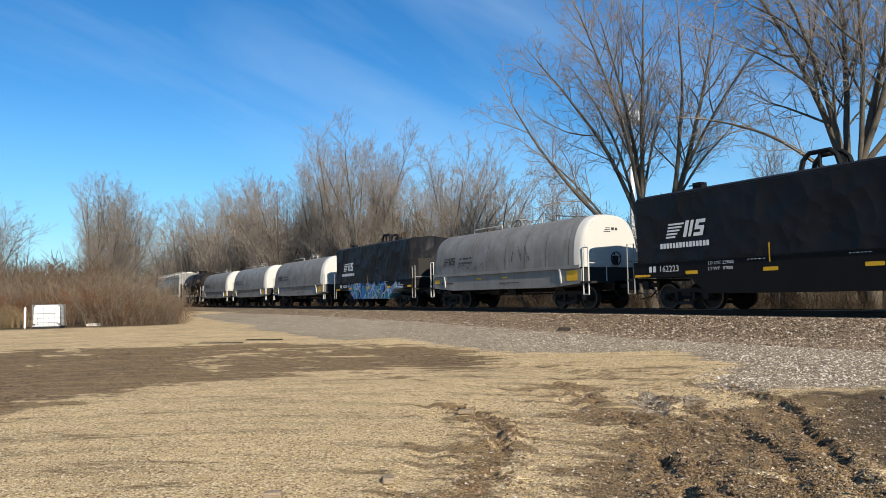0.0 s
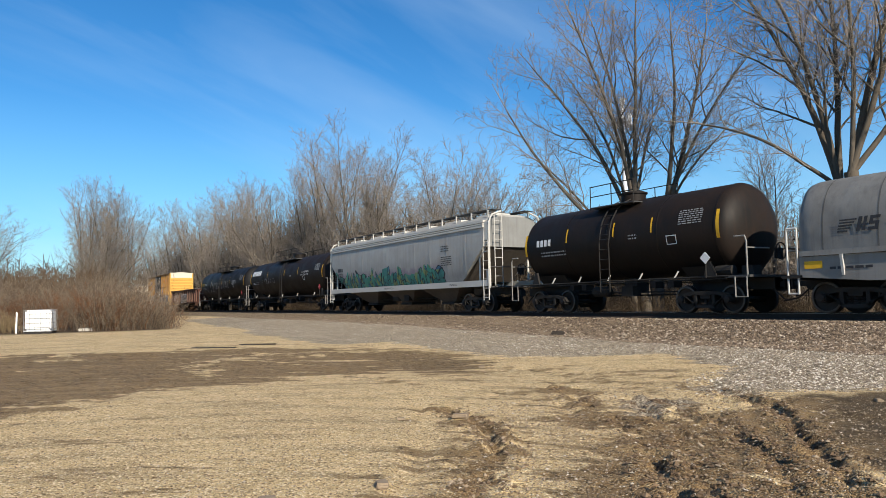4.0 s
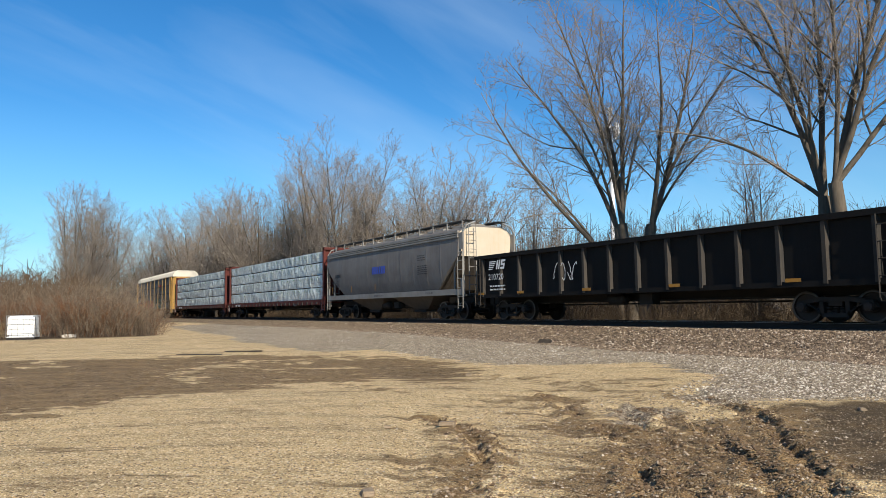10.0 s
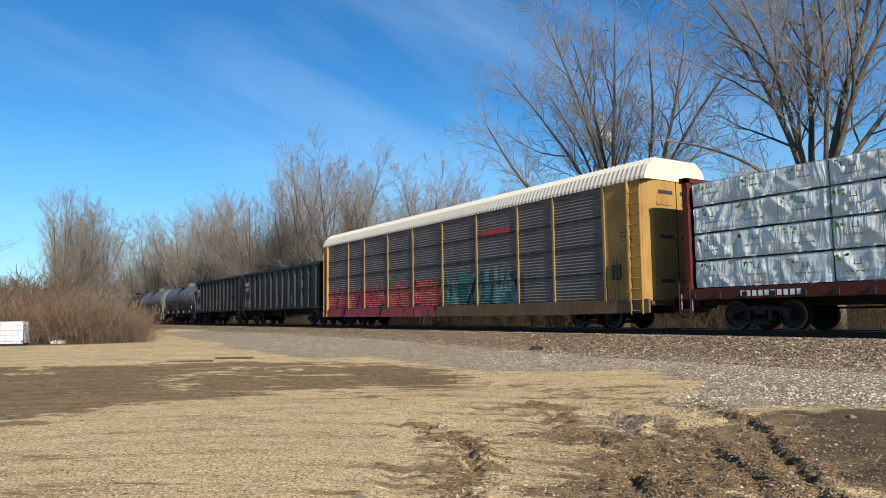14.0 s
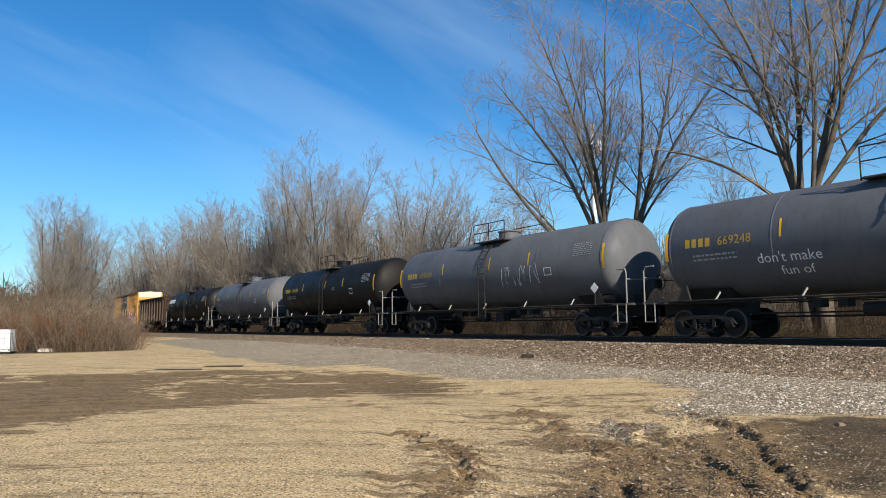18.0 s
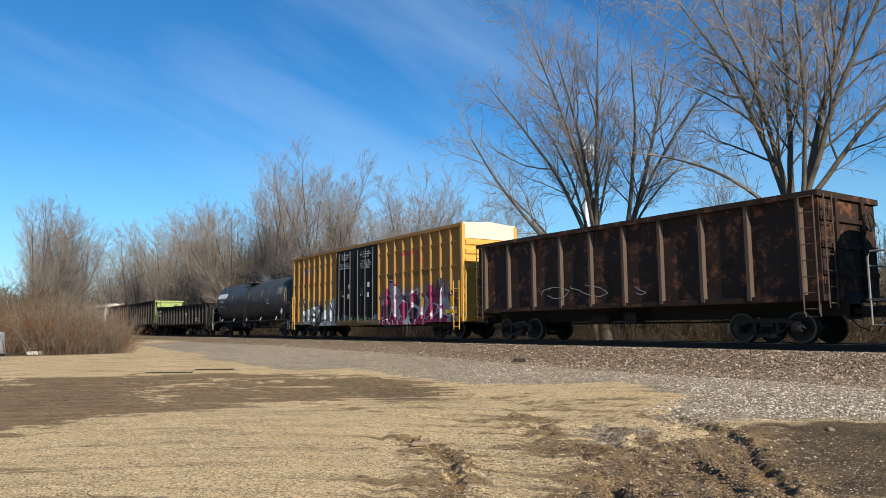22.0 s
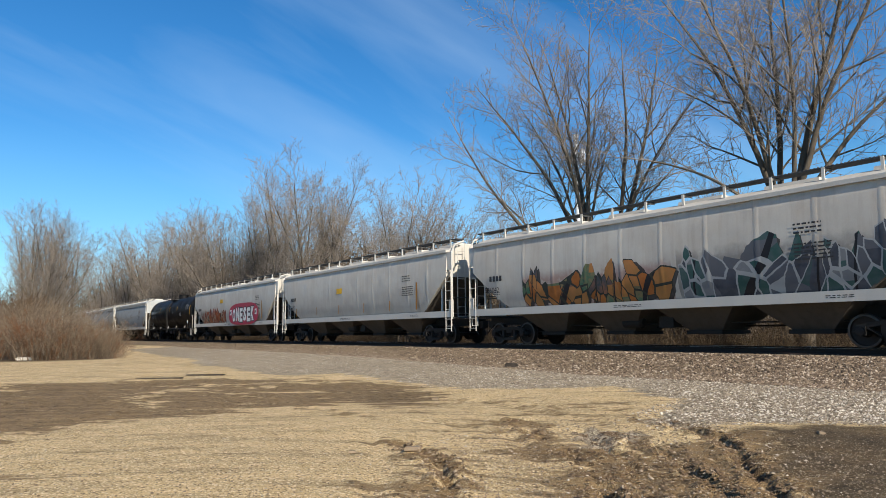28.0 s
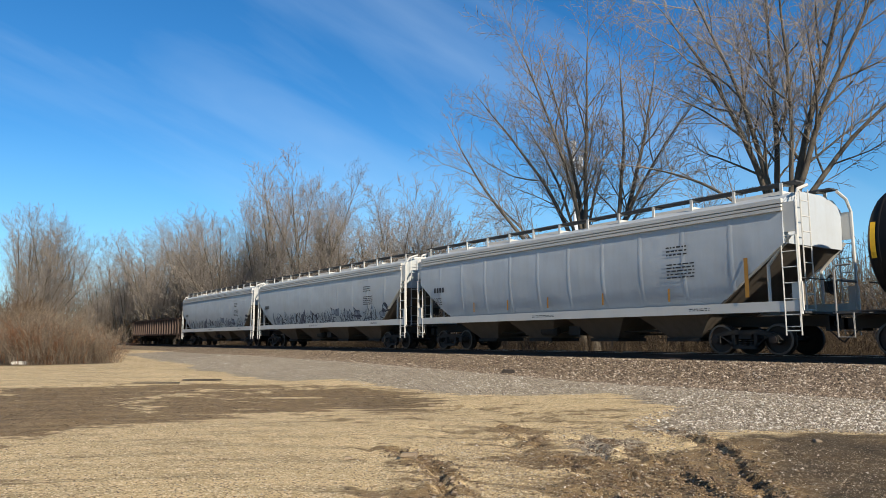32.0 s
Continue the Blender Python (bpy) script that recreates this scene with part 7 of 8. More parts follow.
DOOR_BLACK = [
    paint("black_door_with_scrawls", (0.007, 0.007, 0.008), 0.6, 0.3, (0.02, 0.018, 0.016), 0.1, graffiti=[(-3.0, 2.8, 0.3, 2.05, ((0.10, 0.10, 0.11), (0.02, 0.02, 0.02), (0.22, 0.21, 0.21), (0.05, 0.05, 0.055)), (0.25, 0.25, 0.25))]),
    paint("black_door", (0.007, 0.007, 0.008), 0.6, 0.3, (0.02, 0.018, 0.016), 0.1, graffiti=[(-3.0, 2.8, 0.3, 1.25, ((0.16, 0.26, 0.14), (0.04, 0.10, 0.24), (0.04, 0.04, 0.04)), (0.03, 0.03, 0.03))])]
LOAD = plain("grey_scrap_load", (0.11, 0.10, 0.09), 0.9, 0, 0.5, 6)

# ---- the train, front to rear: metres along the train of each car's front and rear ends ----
train = []


def couple(front, rear, make, *args, **more):
    car = make(rear - front, *args, **more)
    train.append((car, (front + rear) / 2))
    return car


couple(-301.5, -289.0, box_coil_car, BELLY_BLACK, "162223")
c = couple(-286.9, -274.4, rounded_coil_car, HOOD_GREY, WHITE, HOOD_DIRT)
scrawl("scribble", 1.2, 2.5, 2.0, 2.7, 3, LETTER_BLACK, c, -1.54, letters=4)
scrawl("scribble", -3.3, -1.0, 1.85, 2.1, 4, LETTER_BLACK, c, -1.54, letters=7)
couple(-272.5, -261.3, box_coil_car, BELLY_BLUE, "162385")
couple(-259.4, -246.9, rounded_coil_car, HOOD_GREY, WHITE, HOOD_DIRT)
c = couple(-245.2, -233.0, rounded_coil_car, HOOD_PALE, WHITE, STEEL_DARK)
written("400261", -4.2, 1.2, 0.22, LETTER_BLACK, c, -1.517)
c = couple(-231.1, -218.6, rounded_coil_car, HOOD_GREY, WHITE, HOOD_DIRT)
couple(-217.6, -205.9, tank_car, TANK_RUSTY, "short black tank car with a rusty brown bloom", radius=1.45, mark="small", letters=LETTER_WHITE)
c = couple(-204.4, -185.3, covered_hopper, HOP_SILVER, "silver-grey covered hopper with green and teal graffiti", bays=3, fascia=True, mark=21, end_mat=HOOD_PALE)
written("39520", -8.0, 2.2, 0.24, LETTER_BLACK, c, -1.614)
c = couple(-184.8, -165.0, tank_car, TANK_RUSTY, "long black gas tank car with bold white maker's mark", mark="block", gas=True)
written("36802", -8.1, 2.32, 0.20, LETTER_WHITE, c, None, (2.74, 1.52))
scrawl("scribble", -5.5, -1.5, 2.3, 2.75, 8, LETTER_WHITE, c, None, (2.74, 1.52), 0.015, 9)
c = couple(-164.6, -144.6, tank_car, TANK_BLACK, "long black gas tank car with white scribbled graffiti", mark="small", number="958623", gas=True)
scrawl("scribble", -4.4, 3.4, 2.25, 3.1, 9, LETTER_WHITE, c, None, (2.74, 1.52), 0.026, 11)
scrawl("scribble", -4.1, 3.0, 2.35, 2.95, 19, LETTER_DIM, c, None, (2.74, 1.52), 0.022, 14)
scrawl("scribble", -6.4, -3.0, 1.95, 2.3, 10, LETTER_WHITE, c, None, (2.74, 1.52), 0.02, 6)
c = couple(-143.8, -127.4, gondola, 0.92, 2.58, 13, GON_RUST, GON_RUST_RIB, "rusty maroon gondola heaped with grey scrap", load=LOAD, deep=True)
bold("DAPE", -1.1, 0.98, 1.06, LETTER_WHITE, c, -1.612, 3.3, 0.06, "bubble_letters")
bold("DAPE", -1.0, 1.06, 0.90, LETTER_BLACK, c, -1.616, 3.1, 0.01, "bubble_fill")
scrawl("scribble", -6.0, -3.2, 1.1, 2.2, 12, LETTER_WHITE, c, -1.606, None, 0.05, 5)
couple(-126.0, -107.4, box_car, YBOX, "yellow high-cube boxcar with black plug doors and blue graffiti", 0)
c = couple(-107.0, -89.1, gondola, 1.0, 2.86, 14, GON_BLACK, GON_BLACK_RIB, "black steel gondola with ribbed sides")
horse_mark(-7.9, 2.2, 0.4, LETTER_WHITE, c, -1.606)
written("210720", -7.9, 1.75, 0.26, LETTER_WHITE, c, -1.606)
strips("small_print", text_bars(-7.8, 1.3, 1.1, 0.3, 2, 2), LETTER_WHITE, c, -1.606)
strips("reflector", [(x, x + 0.45, 1.12, 1.22) for x in (-8.7, -5.9, -2.0, 2.0, 6.0)], AMBER, c, -1.606)
scrawl("scribble", -3.6, -2.2, 1.5, 2.3, 14, LETTER_WHITE, c, -1.606, None, 0.03, 4)
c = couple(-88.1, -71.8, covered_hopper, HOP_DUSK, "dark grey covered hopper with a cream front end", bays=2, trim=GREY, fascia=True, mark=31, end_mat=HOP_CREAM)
strips("blue_mark", blocks(-1.3, 2.55, 0.42, 6, 1.7, 0.25), LETTER_BLUE, c, -1.618)
written("515422", -6.9, 2.15, 0.22, LETTER_BLACK, c, -1.614)
strips("reflector", [(x, x + 0.075, 1.6, 2.0) for x in (-7.1, -4.2, -1.0)], AMBER, c, -1.60)
couple(-71.3, -47.6, centerbeam_car, 100)
couple(-46.8, -23.6, centerbeam_car, 300)
couple(-22.5, 4.4, autorack_car)
for f, r, num in ((5.2, 21.6, "4580"), (22.2, 37.9, "4579")):
    c = couple(f, r, gondola, 1.15, 4.20, 13, GON_GLOSS, GON_GLOSS, "tall black steel gondola with ribbed sides")
    h = (r - f) / 2
    strips("reporting_mark", blocks(-h + 0.9, 3.15, 0.29, 4, 0.95), LETTER_WHITE, c, -1.606)
    written(num, -h + 0.9, 2.72, 0.29, LETTER_WHITE, c, -1.606)
    for i, w in enumerate(("CU.FT. 4465", "LT WT   68700", "LD LMT 217300")):
        written(w, -h + 0.9, 1.45 + 0.2 * i, 0.12, LETTER_WHITE, c, -1.606)
    strips("reflector", [(-h + x, -h + x + 0.14, 1.5, 2.2) for x in (0.12, 3.3, 6.0, 8.6, 11.5)], AUTO_YELLOW, c, -1.606)
    for z in (2.5, 3.4):
        for a0 in (-h + 0.6, h - 3.2):
            b = bmesh.new()
            box(b, a0, a0 + 2.4, -1.56, -1.48, z - 0.06, z + 0.06)
            part("belt_rail", b, GON_GLOSS, c)
c = couple(38.4, 54.5, tank_car, TANK_GREY, "grey tank car with yellow stripes and chalked words", mark="small", number="669248", letters=LETTER_YELLOW)
written("don't make", -3.9, 2.1, 0.30, LETTER_WHITE, c, None, (2.74, 1.52))
written("fun of", -3.3, 1.7, 0.28, LETTER_WHITE, c, None, (2.74, 1.52))
c = couple(55.1, 71.4, tank_car, TANK_GREY, "grey tank car with yellow stripes and a white tag", mark="small", number="669164", letters=LETTER_YELLOW)
scrawl("scribble", 1.2, 3.6, 2.0, 2.9, 21, LETTER_WHITE, c, None, (2.74, 1.52), 0.02, 8)
couple(72.3, 88.4, tank_car, TANK_BLACK, "black tank car with yellow stripes and lettering", mark="small", number="644688", letters=LETTER_YELLOW)
couple(89.3, 105.5, tank_car, TANK_GREY, "weathered grey tank car with a pale front head", mark="small", letters=LETTER_YELLOW)
couple(106.4, 124.2, tank_car, TANK_BLACK, "glossy black tank car with bold white maker's mark", mark="block", number="51221")
c = couple(125.2, 140.0, gondola, 1.15, 4.02, 10, GON_BROWN, GON_BROWN_RIB, "tall rust-brown gondola with dented sides")
scrawl("scribble", -3.6, 1.8, 1.5, 2.0, 33, LETTER_DIM, c, -1.606, None, 0.025, 3)
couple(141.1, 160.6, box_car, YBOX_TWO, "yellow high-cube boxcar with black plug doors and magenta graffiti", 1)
c = couple(161.2, 179.3, tank_car, TANK_SLATE, "slate-grey tank car with bold white maker's mark", mark="block", number="44403")
c = couple(180.5, 200.7, gondola, 0.95, 2.90, 17, GON_BLACK, GON_BLACK_RIB, "long black gondola with chalked letters on its side")
written("34525", -8.8, 1.95, 0.24, LETTER_WHITE, c, -1.606)
strips("reporting_mark", blocks(-8.8, 2.35, 0.24, 4, 0.9), LETTER_WHITE, c, -1.606)
scrawl("scribble", -7.0, -1.0, 1.3, 2.1, 41, LETTER_DIM, c, -1.606, None, 0.03, 6)
strips("reflector", [(x, x + 0.55, 1.08, 1.18) for x in (-9.4, -5.8, -2.8, 0.5, 3.8, 7.4)], AUTO_YELLOW, c, -1.606)
strips("small_print", text_bars(2.2, 1.7, 0.8, 0.5, 4, 5) + text_bars(6.2, 1.3, 0.8, 0.35, 2, 6), LETTER_WHITE, c, -1.606)
couple(201.9, 217.1, gondola, 1.10, 3.84, 11, GON_BLACK, GON_BLACK_RIB, "open hopper with dark sides and light green ends", end_mat=GREEN, slope=True, name="open_hopper")
c = couple(218.1, 234.5, gondola, 1.35, 3.96, 12, GON_BROWN, GON_BROWN_RIB, "brown open hopper with sloping ends", slope=True, name="open_hopper")
written("1124", -6.1, 2.5, 0.30, LETTER_YELLOW, c, -1.606)
strips("reporting_mark", blocks(-7.1, 2.65, 0.26, 2, 0.6) + blocks(-7.05, 2.25, 0.26, 2, 0.55), LETTER_WHITE, c, -1.606)
c = couple(236.4, 255.1, covered_hopper, HOP_ALFA, "beige-grey covered hopper covered in orange and grey graffiti", bays=4, mark=51)
written("586042", -8.1, 2.1, 0.22, LETTER_BLACK, c, -1.614)
c = couple(256.3, 276.0, covered_hopper, HOP_BEIGE, "clean beige-grey covered hopper with yellow markers", bays=4, mark=61)
written("921509", -8.6, 2.1, 0.22, LETTER_BLACK, c, -1.614)
strips("notice_board", [(-1.6, -0.9, 2.75, 3.05)], YELLOW, c, -1.618)
strips("reflector", [(x, x + 0.075, 1.6, 2.1) for x in (-7.4, -4.4, -1.4, 1.6, 4.4)] + [(6.9, 7.04, 1.6, 2.9)], AMBER, c, -1.605)
c = couple(276.9, 297.0, covered_hopper, HOP_TAGS, "beige-grey covered hopper with a red and white lettered mural", bays=4, mark=71)
written("921964", -8.9, 2.1, 0.22, LETTER_BLACK, c, -1.614)
strips("notice_board", [(-2.4, -1.7, 3.05, 3.35)], YELLOW, c, -1.618)
strips("reflector", [(7.1, 7.24, 1.6, 2.9)], AMBER, c, -1.605)
oval = [(3.29 + 3.25 * math.copysign(abs(math.cos(a)) ** 0.55, math.cos(a)), -1.628, 2.05 + 0.82 * math.copysign(abs(math.sin(a)) ** 0.7, math.sin(a))) for a in [k * math.pi / 20 for k in range(40)]]
MURAL_RED = plain("mural_crimson", (0.38, 0.02, 0.05), 0.5)
mural = part("mural_ground", points_mesh("mural_ground", oval, [tuple(range(40))], MURAL_RED), None, c, "crimson painted oval")
for i, letter in enumerate("ONESEK"):
    x, z = 0.92 + 0.82 * i, 1.45 + (0.06 if i % 2 else 0.0)
    bold(letter, x - 0.06, z - 0.07, 1.18, LETTER_BLACK, mural, -1.631, 0.84, 0.10, "mural_outline")
    bold(letter, x, z, 1.04, LETTER_WHITE, mural, -1.634, 0.66, 0.05, "mural_letter")
for x, z in ((0.45, 2.2), (6.05, 2.15)):
    strips("mural_badge", [(x - 0.2, x + 0.2, z - 0.2, z + 0.2)], LETTER_WHITE, mural, -1.636)
    scrawl("scribble", x - 0.16, x + 0.16, z - 0.13, z + 0.13, 7, LETTER_BLACK, mural, -1.639, None, 0.05, 3)
couple(297.8, 315.8, tank_car, TANK_BLACK, "black tank car with yellow reflector stripes", mark="small", number="160632", letters=LETTER_DIM)
c = couple(316.5, 335.1, covered_hopper, HOP_PALE, "pale blue-grey covered hopper with dark roof walkway", bays=4, fascia=True, mark=81)
written("33073", -7.9, 2.1, 0.22, LETTER_BLACK, c, -1.614)
strips("reflector", [(x, x + 0.075, 1.6, 2.0) for x in (-4.8, -2.6, -0.3, 2.4, 5.1)] + [(7.7, 7.82, 1.6, 2.7)], AMBER, c, -1.605)
couple(336.1, 356.2, covered_hopper, HOP_PALE_TAG, "pale covered hopper with dark blue tags along the bottom", bays=4, fascia=True, mark=91)
couple(357.0, 376.2, covered_hopper, HOP_PALE_TAG, "pale covered hopper with a grey graffiti band", bays=4, fascia=True, mark=95)
couple(376.9, 397.5, gondola, 0.95, 2.62, 20, GON_BROWN, GON_BROWN_RIB, "brown ribbed gondola at the tail of the view")


def run(t):
    """How far the train has come, in metres; zero at 16 s."""
    u = t - 16.0
    return 18.2 * (1.05905 * u - 0.0000492 * u * u - 0.00002029 * u ** 3)


def motions():
    """The whole train rolls by at about 19 metres a second."""
    place = {car.name: q for car, q in train}
    for car, q in train:
        walk(car, [(t, pose(run(t) - q, AXIS, RAIL)) for t in (0, 4, 8, 12, 16, 20, 24, 28, 32)])
    # every wheelset turns as it rolls past the lot
    for w in axles:
        q = place[w.parent.parent.name] - w.parent.location.x
        at = w.location.copy()
        begin = max(0.0, round(16 + (q - 72) / 19.27, 1))
        stop = min(32.0, round(16 + (q + 6) / 19.27, 1))
        if stop <= 0 or begin >= 32:
            continue
        times = [begin + k / FPS for k in range(int((stop - begin) * FPS) + 1)]
        rows = [(t, Matrix.Translation(at) @ Euler((0, run(t) / 0.457, 0)).to_matrix().to_4x4()) for t in times]
        if begin > 0:
            rows.insert(0, (0.0, rows[0][1]))
        if times[-1] < 31.98:
            rows.append((32.0, rows[-1][1]))
        walk(w, rows)

# ---- planting and things beside the track ----
rr = random.Random(5)
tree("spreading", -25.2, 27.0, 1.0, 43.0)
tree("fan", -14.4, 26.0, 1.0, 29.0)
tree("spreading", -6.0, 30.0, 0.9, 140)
for x, y, k, s in ((-19.8, 29, "slender", 0.56), (-63.3, 28, "upright", 1.03), (-70, 28, "upright_two", 1.0), (-78.4, 29, "upright", 1.02), (-66, 31, "slender", 1.05), (-61.2, 30, "slender", 0.9),
                   (-45.6, 27.5, "round", 1.0), (-43.3, 30, "round_two", 0.95), (-53.5, 30, "slender", 0.62),
                   (-84.8, 27, "round", 1.2), (-87.3, 30, "upright", 0.9), (-92, 27, "slender", 1.0), (-96, 31, "round", 1.3), (-100.8, 28, "upright", 1.02), (-106.3, 27, "upright_two", 1.0), (-112, 30, "slender", 1.15),
                   (-118, 27, "round", 1.4), (-125, 27, "upright", 1.1), (-134, 29, "upright", 1.1), (-142, 27, "round", 1.5), (-150.8, 27, "upright", 1.15), (-165, 26, "upright", 1.1), (-178, 28, "round", 1.4)):
    tree(k, x, y, s, rr.uniform(0, 360))
for i in range(34):
    x = -62 - i * 3.6 + rr.uniform(-2, 2)
    tree(rr.choice(("upright", "slender", "round_two", "upright_two")), x, 35 + rr.uniform(0, 24), rr.uniform(0.85, 1.15), rr.uniform(0, 360))
for i in range(30):
    x = -4 - i * 4.6
    tree("thicket", x + rr.uniform(-2, 2), 31 + rr.uniform(-3, 9) + i * 0.05, rr.uniform(0.5, 0.8), rr.uniform(0, 360))
for x, y, k, w in ((-22.4, 28.6, 0.80, 20), (-28.4, 28.8, 0.85, 130), (-25.9, 29.6, 0.95, 250), (-31.5, 28.4, 0.8, 70), (-17.6, 28.2, 0.62, 300), (-20.6, 30.2, 0.75, 10), (-12.0, 28.8, 0.7, 200), (-35.0, 29.0, 0.8, 160)):
    tree("thicket", x, y, k, w)
# the near side of the line, beyond the lot
for x, y, k, s in ((-99.4, 10.2, "upright", 0.97), (-95.7, 7.0, "slender", 1.05), (-103.2, 12.4, "slender", 1.0), (-108, 8.5, "upright", 0.98), (-85, -3.0, "round", 0.95), (-82, -6.5, "upright", 0.72), (-120, 1.7, "round", 0.55), (-72, 9.5, "thicket", 0.8), (-97, 9.0, "round", 1.0), (-101, 7.6, "slender", 0.82), (-92, 8.6, "round", 0.85), (-110, 12.5, "upright", 0.9), (-88, -5.0, "round", 0.9)):
    tree(k, x, y, s, rr.uniform(0, 360))
for i in range(24):
    x = -70 - rr.uniform(0, 45)
    tree("thicket", x, rr.uniform(-0.16, 0.13) * -x, rr.uniform(0.42, 0.72), rr.uniform(0, 360))


def shrub_mesh(seed, stems, height, material, r=0.012, lean=0.55):
    rng = np.random.default_rng(seed)
    spec = ((4, 0.16, 0.02, 5, 0.5, 35), (2, 0.2, 0.0, 4, 0.5, 35), (2, 0.22, 0.0, 0, 0, 0))
    segs = [[], [], []]
    for _ in range(stems):
        az, ln = rng.uniform(0, 6.283), rng.uniform(0.05, lean)
        d = np.array([math.cos(az) * math.sin(ln), math.sin(az) * math.sin(ln), math.cos(ln)])
        grow(rng, segs, np.array([rng.normal(0, 0.35), rng.normal(0, 0.35), -0.1]), d, height * rng.uniform(0.5, 1.1), r, 0, spec)
    return tubes("shrub", segs[0] + segs[1] + segs[2], material, 3)


SHRUBS = [("grey-brown bare shrub at the edge of the gravel lot", shrub_mesh(201, 22, 2.1, GREY_TANGLE, 0.010)), ("russet bramble shrub at the edge of the gravel lot", shrub_mesh(202, 18, 1.7, RUST_TANGLE, 0.010)),
          ("dull brown tangled shrub behind the track", shrub_mesh(203, 20, 1.5, BANK_TANGLE, 0.012, 1.25)), ("straw-coloured dry grass tuft", shrub_mesh(204, 26, 0.9, STRAW, 0.008, 0.35))]


def shrub(k, x, y, s, group="shrubs at the edge of the lot"):
    label, me = SHRUBS[k]
    o = tagged(new("dry_grass" if k == 3 else "bare_shrub", me), label, "grass" if k == 3 else "shrub", group)
    o.matrix_basis = pose(x, y, float(ground_z(np.array([x]), np.array([y]), False)[0]), 0, 0, rr.uniform(0, 360)) @ Matrix.Diagonal((s * rr.uniform(0.9, 1.2), s * rr.uniform(0.9, 1.2), s, 1))


for i in range(135):
    x = -40.0 - 30 * rr.random() ** 1.3
    y = rr.uniform(-0.17, 0.178) * -x
    if x > -43 and -2.2 < y < 3.2:
        continue
    s = rr.uniform(0.85, 1.2) - x / 130
    if y > 0.125 * -x:
        s *= 0.72
    shrub(1 if rr.random() < 0.30 else 0, x, y, s)
for i in range(20):
    y = 3.4 + i * 0.19
    shrub(1 if i % 5 == 4 else 0, -39.4 - rr.uniform(0, 2.5), y + rr.uniform(-0.2, 0.2), rr.uniform(0.85, 1.2) * (1.0 if i < 12 else 0.7))
for i in range(9):
    shrub(3, -41.8 + rr.uniform(-0.8, 0.6), -4.0 + i * 0.45, rr.uniform(0.9, 1.4))
for i in range(90):
    shrub(2, -3 - 90 * rr.random() ** 1.2, rr.uniform(24.3, 28.5), rr.uniform(0.8, 1.35), "brush behind the track")

for x, y in ((-14.9, 25.1), (-14.2, 24.9), (-13.6, 25.2), (-25.6, 26.0), (-24.8, 25.9), (-14.6, 24.6)):
    shrub(2, x, y, 1.1, "brush behind the track")

# the dense brush belts behind the first trees and beyond the lot


def belt(name, label, count, seed, where, heights, material, stout=1.0):
    rng = np.random.default_rng(seed)
    segs = []
    for i in range(count):
        x, y = where(rng)
        hh = rng.uniform(*heights) * min(1.0, max(0.42, math.hypot(x, y) / 100))
        p = np.array([x, y, 0.3])
        w = math.hypot(x, y) / 52
        top = p + np.array([rng.normal(0, 0.9), rng.normal(0, 0.9), hh])
        segs.append((*p, *top, 0.03 * w, 0.010 * w))
        for k in range(9):
            q = p + (top - p) * rng.uniform(0.05, 0.98)
            e = q + np.array([rng.normal(0, 0.8), rng.normal(0, 0.8), rng.uniform(0.3, 1.7)])
            segs.append((*q, *e, 0.014 * w, 0.008 * w))
    tagged(new(name, tubes(name, segs, material, 3)), label, "brush", kind="stuff")


def behind(rng):
    x = -2 - 215 * rng.random() ** 1.1
    return x, 30 + (18 + 0.14 * -x) * rng.random() ** 1.2


def beyond(rng):
    x = -66 - 90 * rng.random()
    return x, rng.uniform(-0.22, 0.105) * -x


belt("brush_belt", "dense tangle of bare brown saplings behind the track", 7400, 78, behind, (3.0, 9.0), DULL_TANGLE, 1.25)
def wood(rng):
    x = 5 - 290 * rng.random() ** 0.9
    return x, 52 + 0.10 * -x + 48 * rng.random()


belt("brush_belt", "bare brown wood standing behind the brush", 7600, 80, wood, (6.5, 14.5), DULL_TANGLE, 1.7)


def close_wood(rng):
    x = -58 - 190 * rng.random()
    return x, 30 + (8 + 0.10 * -x) * rng.random()


belt("brush_belt", "dark young wood standing close behind the track", 3600, 81, close_wood, (8.0, 15.0), DULL_TANGLE, 1.5)
belt("brush_belt", "dense tangle of bare grey-brown saplings beyond the lot", 3000, 79, beyond, (2.5, 6.6), TANGLE, 1.2)

# far wood all round the lot; the unseen part behind the camera darkens reflections
rng = np.random.default_rng(77)
segs = []
for i in range(5600):
    a = rng.uniform(0, 2 * math.pi)
    d = rng.uniform(120, 420)
    x, y = d * math.cos(a), d * math.sin(a)
    if y > 18 and rng.random() < 0.3 or abs(y - AXIS) < 8 or (-14 < y < 18 and x > -150) or (-0.32 * abs(x) < y < 0 and x > -170):
        continue
    # added viewer's side, pulled closer so the cars mirror less bright sky
    if y < 0:
        x, y = x * 0.5, y * 0.5
    hh = rng.uniform(7, 17) * (0.6 + d / 900)
    p = np.array([x, y, 0.0])
    top = p + np.array([rng.normal(0, 1.2), rng.normal(0, 1.2), hh])
    w = 0.35 if y < 0 else 1.0
    segs.append((*p, *top, 0.18 * w, 0.05 * w))
    for k in range(9):
        f = rng.uniform(0.2, 0.97)
        q = p + (top - p) * f
        e = q + np.array([rng.normal(0, 1.7), rng.normal(0, 1.7), rng.uniform(0.6, 2.6)])
        segs.append((*q, *e, 0.085 * w, 0.04 * w))
tagged(new("far_wood", tubes("far_wood", segs, TANGLE, 3)), "distant bare winter wood, its part behind the camera added unseen", "woods", kind="stuff")

